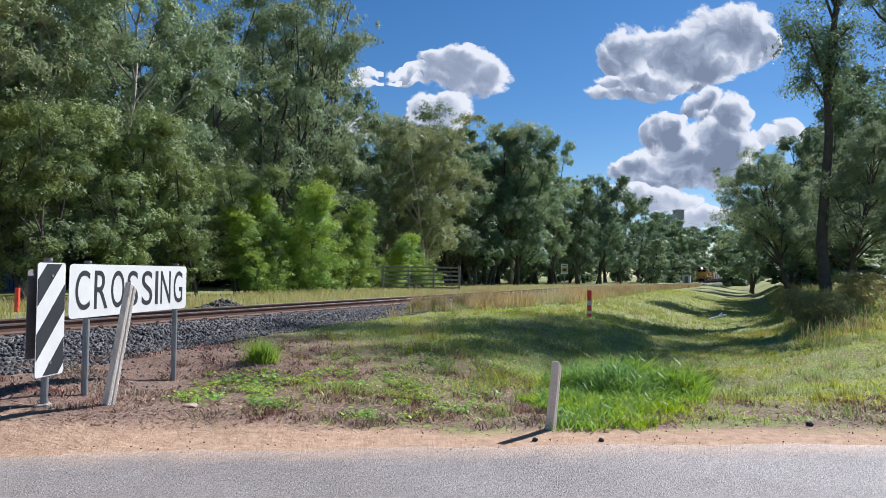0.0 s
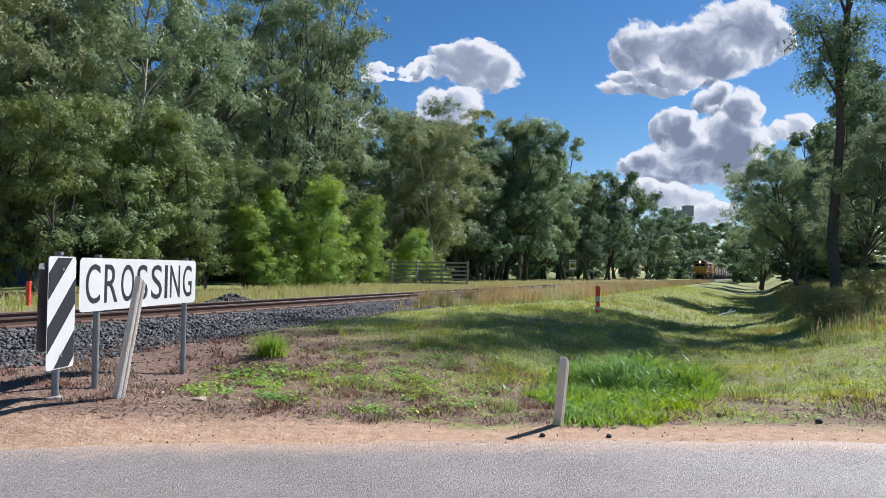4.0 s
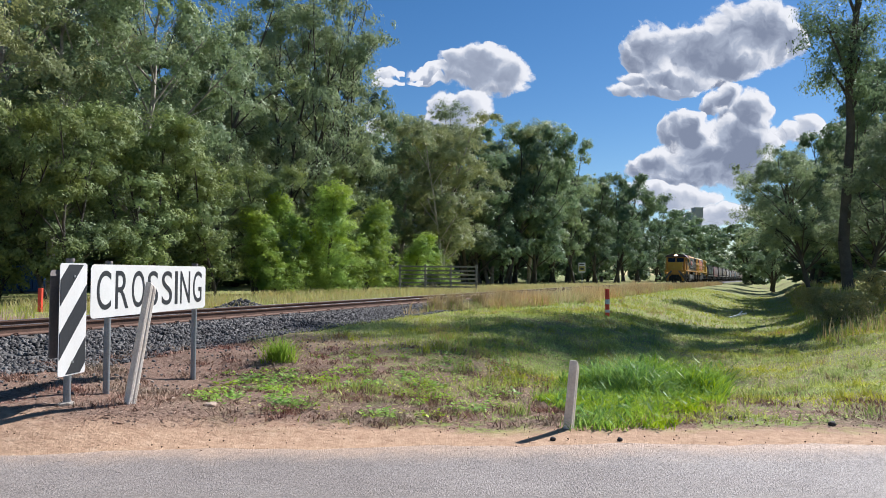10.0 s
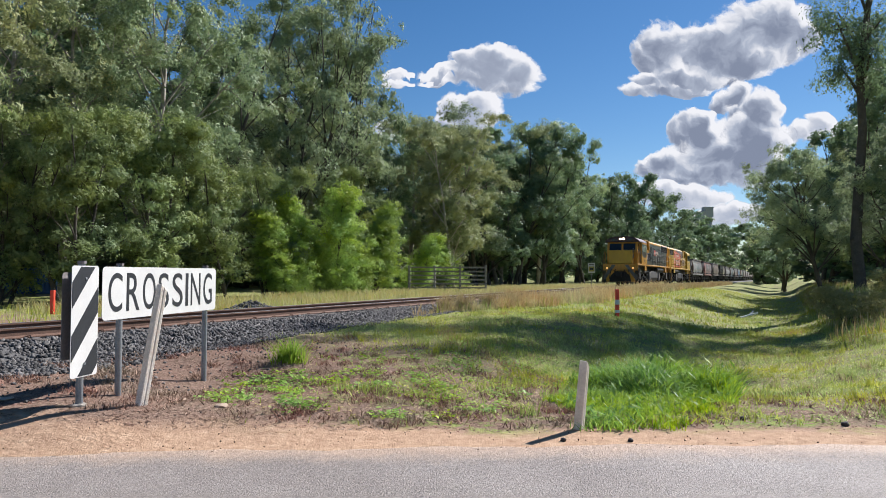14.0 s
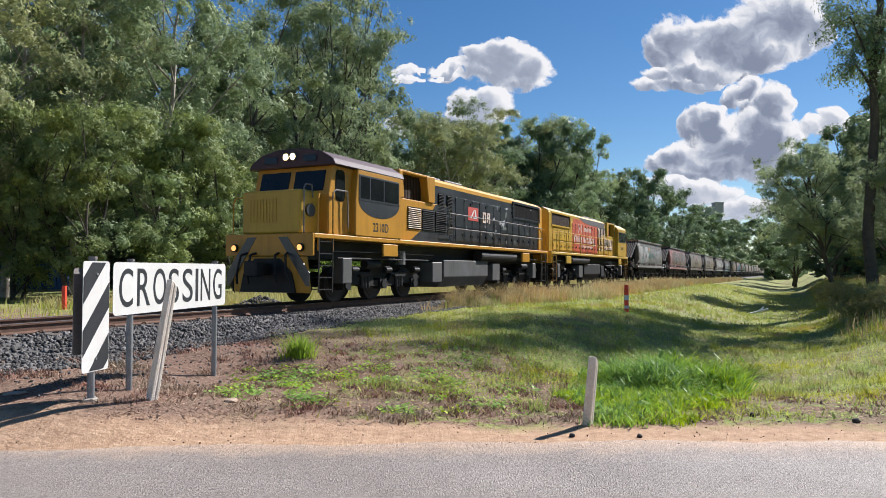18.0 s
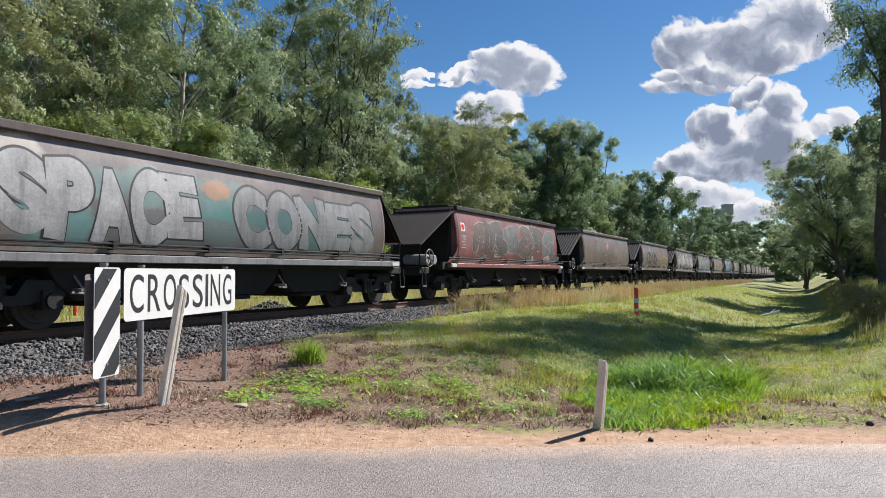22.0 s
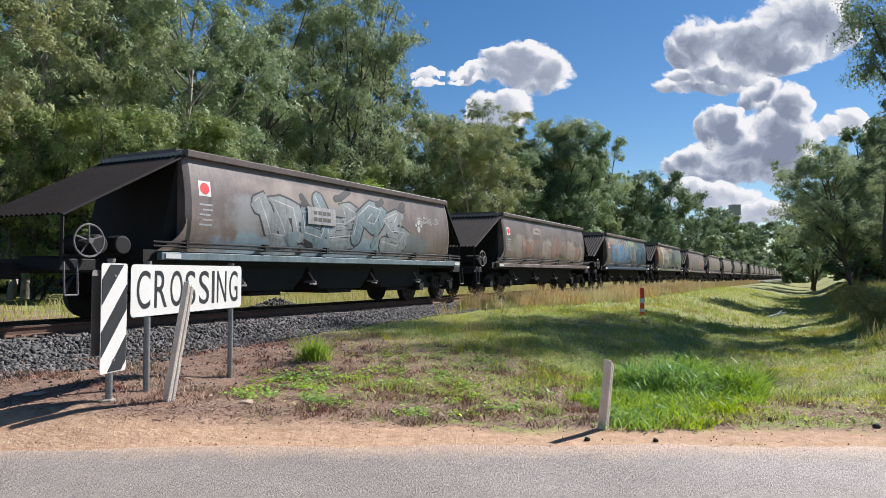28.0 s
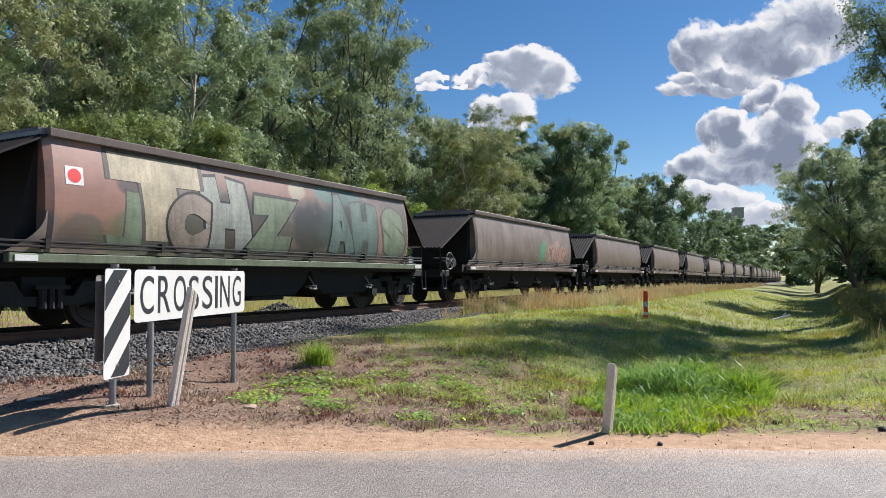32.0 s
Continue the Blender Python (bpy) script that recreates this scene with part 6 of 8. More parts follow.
def wagon(label, body=None, camo=False, plated=True):
    W = thing("grain_hopper_wagon", label, "railway wagon", group="hopper wagons")
    body = body or M_WAGON
    part("hopper_body", TUBS[body.name], None, W, "faded red barrel-sided body" if body is M_WAGON_RED else "brown barrel-sided body")
    bm = BM()
    box(bm, -REAR - 0.06, FRONT + 0.06, -1.24, 1.24, 2.98, 3.12)
    bevelled(bm, 0.015, 1)
    box(bm, -REAR - 0.03, FRONT + 0.03, -0.9, 0.9, 3.11, 3.17)
    part("roof_lid", bm, M_WAGON_DARK if body is M_WAGON_RED else M_RIM, W, "dark roof rim")
    for e in (1, -1):
        h = part("end_hood", HOODS[e], None, W, "dark slanted corrugated sheet")
        for sy in (1, -1):
            bm = BM()
            bar(bm, [(e * (REACH[e] - 0.02), sy * 1.13, 1.75), (e * (REACH[e] - 0.02), sy * 1.13, 1.05)], 0.03)
            bar(bm, [(e * END[e], sy * 1.17, 3.03), (e * REACH[e], sy * 1.17, 1.73)], 0.022)
            part("post", bm, M_WAGON_DARK, h)
        bm = BM()
        prism(bm, [(e * (END[e] + 0.1), 3.05), (e * (END[e] + 0.5), 1.25), (e * (END[e] - 0.5), 1.25)], "y", -1.05, 1.05)
        part("end_sheet", bm, M_WAGON_DARK, W)
        bm = BM()
        box(bm, e * (REACH[e] - 0.6), e * (REACH[e] + 0.03), -1.15, 1.15, 0.86, 1.05)
        box(bm, e * REACH[e], e * (REACH[e] + 0.58), -0.14, 0.14, 0.72, 0.98)
        part("headstock", bevelled(bm, 0.015, 1), M_WAGON_DARK, W)
        bm = BM()
        bm.free()
        for x in ((6.75, 6.3) if e > 0 else (5.95, 5.6)):
            bm = BM()
            rod(bm, (e * x, 0.2, 1.30), (e * x, 1.02, 1.30), 0.165, n=18)
            part("air_cylinder", bevelled(bm, 0.03, 2), M_CYL if body is M_WAGON_RED or camo else M_WAGON_DARK, W, "pale air brake cylinder" if body is M_WAGON_RED or camo else "")
    for sy in (1, -1):
        bm = BM()
        box(bm, -6.05, 5.75, sy * 1.18, sy * 1.32, 1.06, 1.20)
        part("side_sill", bevelled(bm, 0.012, 1), M_SILL, W, "dusty steel side sill")
        for z, r in ((1.30, 0.018), (1.37, 0.02)):
            bm = BM()
            rod(bm, (-6.0, sy * 1.34, z), (5.95, sy * 1.34, z), r, n=6)
            for k in range(6):
                x = -5.2 + k * 2.08
                box(bm, x - 0.04, x + 0.04, sy * 1.22, sy * 1.36, z - 0.03, z + 0.05)
            part("side_pipe", bm, M_WAGON_DARK, W)
        part("gusset", GUSSET[sy, body.name], None, W)
        part("handwheel", HW, None, W, "spoked pale handwheel", at=pose(7.12, sy * 1.28, 1.34))
        if plated:
            pl = part("warning_plate", PLATE[sy], None, W, "white plate")
            part("dot", DOT[sy], None, pl, "red disc")
            if not camo:
                part("stencil_bars", STENCIL[sy], None, W, "pale stencilled bars")
        for x in (-5.8, 5.5):
            part("white_tag", TAG, None, W, "pale tag", at=pose(x, sy * 1.326, 1.13))
        for x in (-3.6, -1.3, 1.3, 3.6):
            part("discharge_lever", LEVER[sy], None, W, "pale steel lever", at=pose(x, 0, 0))
        part("step_iron", STEP_IRON[sy], None, W, at=pose(7.4, 0, 0))
        part("step_iron", STEP_IRON[sy], None, W, at=pose(-6.3, 0, 0))
    bm = BM()
    box(bm, -6.2, 7.2, -0.45, 0.45, 0.82, 1.1)
    box(bm, -6.0, 6.0, -1.15, 1.15, 0.98, 1.24)
    part("underframe", bm, M_WAGON_DARK, W)
    for k, x in enumerate((-2.7, 0.0, 2.7)):
        bm = BM()
        prism(bm, [(x - 1.34, 1.0), (x + 1.34, 1.0), (x + 1.2, 0.74), (x + 0.85, 0.44), (x - 0.85, 0.44), (x - 1.2, 0.74)], "y", -1.0, 1.0)
        box(bm, x - 0.5, x + 0.5, -0.95, 0.95, 0.34, 0.44)
        part("discharge_chute", bevelled(bm, 0.02, 1), M_WAGON_DARK, W)
    for x in (4.9, -4.9):
        bogie(W, x, (-0.95, 0.95), 0.42, 1.35, W_WAGON)
    return W


# painted letters: rounded strokes laid on the curved side
# loops, hooks and waves, none of them a letter
GLYPHS = (
    (((0.0, 0.1), (0.1, 0.9), (0.5, 1.0), (0.6, 0.5), (0.3, 0.3), (0.9, 0.0)),),
    (((0.9, 0.9), (0.2, 1.0), (0.0, 0.6), (0.6, 0.6), (1.0, 0.3), (0.4, 0.05), (0.55, 0.35)),),
    (((0.0, 0.0), (0.3, 0.95), (0.5, 0.2), (0.75, 1.0), (1.0, 0.35)),),
    (((0.0, 0.9), (0.6, 1.0), (1.0, 0.7), (0.5, 0.5), (0.1, 0.2), (0.7, 0.0), (1.0, 0.3)),),
    (((0.1, 0.0), (0.0, 0.6), (0.3, 1.0), (0.8, 0.9), (0.7, 0.4), (0.35, 0.45), (0.5, 0.75)),),
    (((0.0, 0.5), (0.3, 0.9), (0.9, 1.0), (0.6, 0.6), (1.0, 0.2), (0.3, 0.0), (0.1, 0.25)),),
    (((-0.1, 0.2), (0.25, 0.1), (0.2, 0.9), (0.6, 0.95), (0.55, 0.1), (1.05, 0.25), (0.95, 0.8)),),
)


def rounded(pts, times=2):
    """Corner cutting: a soft line along the given points."""
    for _ in range(times):
        out = [pts[0]]
        for (ax, az), (bx, bz) in zip(pts, pts[1:]):
            out += [(ax * 0.75 + bx * 0.25, az * 0.75 + bz * 0.25), (ax * 0.25 + bx * 0.75, az * 0.25 + bz * 0.75)]
        pts = out + [pts[-1]]
    return pts


def mural(W, sy, x0, x1, fills, outline, seed, letters, z0=1.5, z1=2.85, ow=0.05, fat=0.3, soft=2, hl=None, tall=1.0):
    """Painted letter shapes: each a soft thick line with a rim, laid on the curved side."""
    r = random.Random(seed)

    def put(bm, x, z, lift):
        z = min(2.97, max(1.23, z))
        return bm.verts.new((x, sy * (belly(z) + 0.0006 + 0.42 * lift), z))

    def stroke(bm, pts, w, lift, mi):
        fine = []
        for (ax, az), (bx, bz) in zip(pts, pts[1:]):
            k = max(1, int(math.hypot(bx - ax, bz - az) / 0.16))
            fine += [(ax + (bx - ax) * i / k, az + (bz - az) * i / k) for i in range(k)]
        fine.append(pts[-1])
        n = len(fine)
        prev = None
        for i, (x, z) in enumerate(fine):
            p, q = fine[max(0, i - 1)], fine[min(n - 1, i + 1)]
            dx, dz = q[0] - p[0], q[1] - p[1]
            m = math.hypot(dx, dz) or 1
            ends = [(x, z, 1.0)]
            if i == 0:
                ends = [(x - dx / m * w * 0.42, z - dz / m * w * 0.42, 0.35), (x - dx / m * w * 0.22, z - dz / m * w * 0.22, 0.8), (x, z, 1.0)]
            elif i == n - 1:
                ends = [(x, z, 1.0), (x + dx / m * w * 0.22, z + dz / m * w * 0.22, 0.8), (x + dx / m * w * 0.42, z + dz / m * w * 0.42, 0.35)]
            for ex, ez, k in ends:
                nx, nz = -dz / m * w * k / 2, dx / m * w * k / 2
                up = lift + 0.00006 * i
                cur = (put(bm, ex + nx, ez + nz, up), put(bm, ex, ez, up), put(bm, ex - nx, ez - nz, up))
                if prev:
                    for c in (0, 1):
                        f = bm.faces.new((prev[c], prev[c + 1], cur[c + 1], cur[c]))
                        f.material_index = mi
                prev = cur

    wid = (x1 - x0) / letters
    last = -1
    for k in range(letters):
        g = r.randrange(len(GLYPHS))
        while g == last:
            g = r.randrange(len(GLYPHS))
        last = g
        h = (z1 - z0) * r.uniform(0.78, 1.0) * tall
        left, low = x1 - k * wid - 0.02 * wid, z0 + (z1 - z0 - h) * r.random()
        ww, tilt = wid * r.uniform(1.05, 1.35), r.uniform(-0.35, 0.35)
        fx, fz = r.choice((0, 1)), r.choice((0, 1))
        w = wid * fat
        bm = BM()
        fill = k % len(fills)
        base = 0.002 + 0.005 * (k % 2)
        for j, line in enumerate(GLYPHS[g]):
            # the left of the drawing is the leading end
            pts = rounded([(left - ww * (0.05 + 0.8 * abs(fx - px)) + tilt * (pz - 0.5) * ww, low + w * 0.5 + (h - w) * abs(fz - pz)) for px, pz in line], soft)
            stroke(bm, pts, w + 2 * ow, base + 0.0003 * j, 0)
            stroke(bm, pts, w, base + 0.0026 + 0.0004 * j, 1)
            if hl:
                stroke(bm, [(a + w * 0.22, b + w * 0.2) for a, b in pts], 0.028, base + 0.005 + 0.0005 * j, 2)
        for j in range(2):
            # a sharp flick out of the shape
            sx, sz = left - ww * r.random(), low + h * r.choice((0.05, 0.95))
            stroke(bm, [(sx, sz), (sx + ww * r.uniform(-0.35, 0.35), sz + h * r.uniform(-0.15, 0.15)), (sx + ww * r.uniform(-0.5, 0.5), sz + h * r.uniform(-0.25, 0.25))], w * 0.45, base + 0.0045 + 0.0006 * j, j)
        part("painted_letter", bm, [outline, fills[fill]] + ([hl] if hl else []), W, "sprayed letter shape")


def bubble_word(W, sy, text, x0, x1, z0, z1, fill, outline, seed, label="silver sprayed letter", over=0.0, fat=0.0):
    """Fat sprayed capitals on the curved side: a dark rim, a pale fill, a smoky lower part."""
    r = random.Random(seed)
    wid = (x1 - x0) / len(text)
    for k, ch in enumerate(text):
        h = (z1 - z0) * r.uniform(0.88, 1.0)
        cx, cz, w, tilt = x1 - (k + 0.5) * wid, z0 + h / 2 + (z1 - z0 - h) * r.random(), wid * r.uniform(1.04, 1.14), r.uniform(-0.16, 0.16)
        layers = []
        for bold, lift, m, grow in ((0.088 + fat, over + 0.0012 + 0.0012 * (k % 2), outline, 1.08), (0.074 + fat, over + 0.0026 + 0.0012 * (k % 2), fill, 0.98)):
            me = words(ch, 1.0, m, bold)
            xs, ys = [v.co.x for v in me.vertices], [v.co.y for v in me.vertices]
            mx, my, lx, ly = (min(xs) + max(xs)) / 2, (min(ys) + max(ys)) / 2, max(xs) - min(xs), max(ys) - min(ys)
            bm = BM()
            bm.from_mesh(me)
            bpy.data.meshes.remove(me)
            bmesh.ops.delete(bm, geom=[f for f in bm.faces if f.normal.z < 0.5], context="FACES")
            for v in bm.verts:
                u, q = (v.co.x - mx) / lx * grow, (v.co.y - my) / ly * (1 + (grow - 1) * w / h)
                v.co = Vector((cx - w * u - tilt * q * w + 0.04 * w * math.sin(4 * q), 0, cz + h * q * (1 + 0.10 * math.cos(3 * u))))
            for j in range(1, 13):
                bmesh.ops.bisect_plane(bm, geom=bm.verts[:] + bm.edges[:] + bm.faces[:], plane_co=(0, 0, z0 - 0.1 + 0.12 * j), plane_no=(0, 0, 1))
            for v in bm.verts:
                v.co.y = sy * (belly(v.co.z) + lift)
            layers.append((bm, m))
        p = part("painted_letter", layers[0][0], layers[0][1], W, "dark rim of a sprayed letter")
        part("letter_fill", layers[1][0], layers[1][1], p, label)


def sprayed_body(name, ground_of, patches):
    """A copy of the body paint with soft sprayed clouds of colour: (x, z, half width, half height, colour, strength)."""
    m = ground_of.copy()
    m.name = name
    n, l = m.node_tree.nodes, m.node_tree.links
    b = n["Principled BSDF"]
    col = b.inputs["Base Color"].links[0].from_socket
    tc = n.new("ShaderNodeTexCoord")
    sep = n.new("ShaderNodeSeparateXYZ")
    l.new(tc.outputs["Object"], sep.inputs[0])

    def calc(op, *src):
        x = n.new("ShaderNodeMath")
        x.operation = op
        for i, v in enumerate(src):
            if isinstance(v, (int, float)):
                x.inputs[i].default_value = v
            else:
                l.new(v, x.inputs[i])
        return x.outputs[0]

    nz = n.new("ShaderNodeTexNoise")
    nz.inputs["Scale"].default_value, nz.inputs["Detail"].default_value, nz.inputs["Roughness"].default_value = 1.5, 6.0, 0.6
    l.new(tc.outputs["Object"], nz.inputs["Vector"])
    for x, z, w, h, c, strength in patches:
        u = calc("DIVIDE", calc("SUBTRACT", sep.outputs[0], x), w)
        v = calc("DIVIDE", calc("SUBTRACT", sep.outputs[2], z), h)
        q = calc("ADD", calc("SUBTRACT", 1.0, calc("ADD", calc("MULTIPLY", u, u), calc("MULTIPLY", v, v))), calc("MULTIPLY_ADD", nz.outputs[0], 2.4, -1.2))
        mr = n.new("ShaderNodeMapRange")
        mr.interpolation_type = "SMOOTHSTEP"
        mr.inputs[1].default_value, mr.inputs[2].default_value, mr.inputs[4].default_value = 0.0, 0.55, strength
        l.new(q, mr.inputs[0])
        mix = n.new("ShaderNodeMix")
        mix.data_type = "RGBA"
        l.new(mr.outputs[0], mix.inputs[0])
        l.new(col, mix.inputs[6])
        mix.inputs[7].default_value = (*c, 1)
        col = mix.outputs[2]
    # grime over the paint
    g = n.new("ShaderNodeMapRange")
    g.inputs[1].default_value, g.inputs[2].default_value, g.inputs[3].default_value, g.inputs[4].default_value = 0.3, 0.7, 0.72, 1.12
    l.new(nz.outputs[0], g.inputs[0])
    hs = n.new("ShaderNodeHueSaturation")
    l.new(col, hs.inputs["Color"])
    l.new(g.outputs[0], hs.inputs["Value"])
    l.new(hs.outputs[0], b.inputs["Base Color"])
    return m


def paint(name, col, rough=0.6):
    return mat(name, col, rough, 0, 0.2, 1.6, 25, 0.02, col2=tuple(c * 0.62 for c in col), streak=0.45)


P_SILVER, P_CREAM, P_TEAL, P_DARK = paint("silver_spray", (0.42, 0.41, 0.40)), paint("cream_spray", (0.52, 0.44, 0.30)), paint("teal_spray", (0.12, 0.34, 0.33)), paint("black_spray", (0.03, 0.028, 0.03))
P_BLUE, P_ICE, P_GREEN, P_ORANGE = paint("blue_spray", (0.05, 0.22, 0.42)), paint("pale_blue_spray", (0.38, 0.47, 0.50)), paint("olive_spray", (0.17, 0.20, 0.125)), paint("orange_spray", (0.45, 0.18, 0.07))
P_WHITE, P_ROSE, P_YELLOW, P_SAND = paint("white_spray", (0.58, 0.57, 0.55)), paint("dull_red_spray", (0.32, 0.14, 0.11)), paint("yellow_spray", (0.55, 0.48, 0.12)), paint("sand_spray", (0.30, 0.21, 0.16))
P_SMOKE, P_FADE, P_PALE = paint("smoke_spray", (0.17, 0.175, 0.17)), paint("faded_tan_spray", (0.24, 0.185, 0.15)), paint("pale_green_spray", (0.36, 0.38, 0.33))
P_MOSS, P_JADE = paint("moss_spray", (0.21, 0.26, 0.17)), paint("jade_spray", (0.14, 0.205, 0.175))
P_PEACH, P_BUFF = paint("dusty_peach_spray", (0.31, 0.19, 0.145)), paint("buff_spray", (0.34, 0.275, 0.22))
P_DUST = paint("brown_dust_spray", (0.15, 0.125, 0.11))
P_STEEL, P_ICEGREY = paint("steel_blue_spray", (0.20, 0.27, 0.29)), paint("ice_grey_spray", (0.30, 0.32, 0.32))
P_UMBER, P_BLUSH = paint("umber_spray", (0.16, 0.115, 0.10)), paint("blush_spray", (0.52, 0.38, 0.35))
P_SKY, P_CORAL = paint("sky_blue_spray", (0.12, 0.32, 0.50)), paint("coral_spray", (0.50, 0.22, 0.15))
P_NAVY = paint("navy_spray", (0.025, 0.075, 0.13))
P_ASH = paint("ash_spray", (0.27, 0.265, 0.26))
P_MURK = paint("grey_brown_spray", (0.12, 0.11, 0.095))

WAGONS = []
GREY_ICE, PALE_BLUE, TAN, OLIVE, ROSE, PINK = (0.36, 0.36, 0.35), (0.24, 0.34, 0.40), (0.34, 0.26, 0.20), (0.13, 0.15, 0.085), (0.30, 0.15, 0.115), (0.36, 0.20, 0.18)
OCHRE, MURK, TEAL_ = (0.38, 0.32, 0.14), (0.085, 0.075, 0.065), (0.10, 0.28, 0.27)
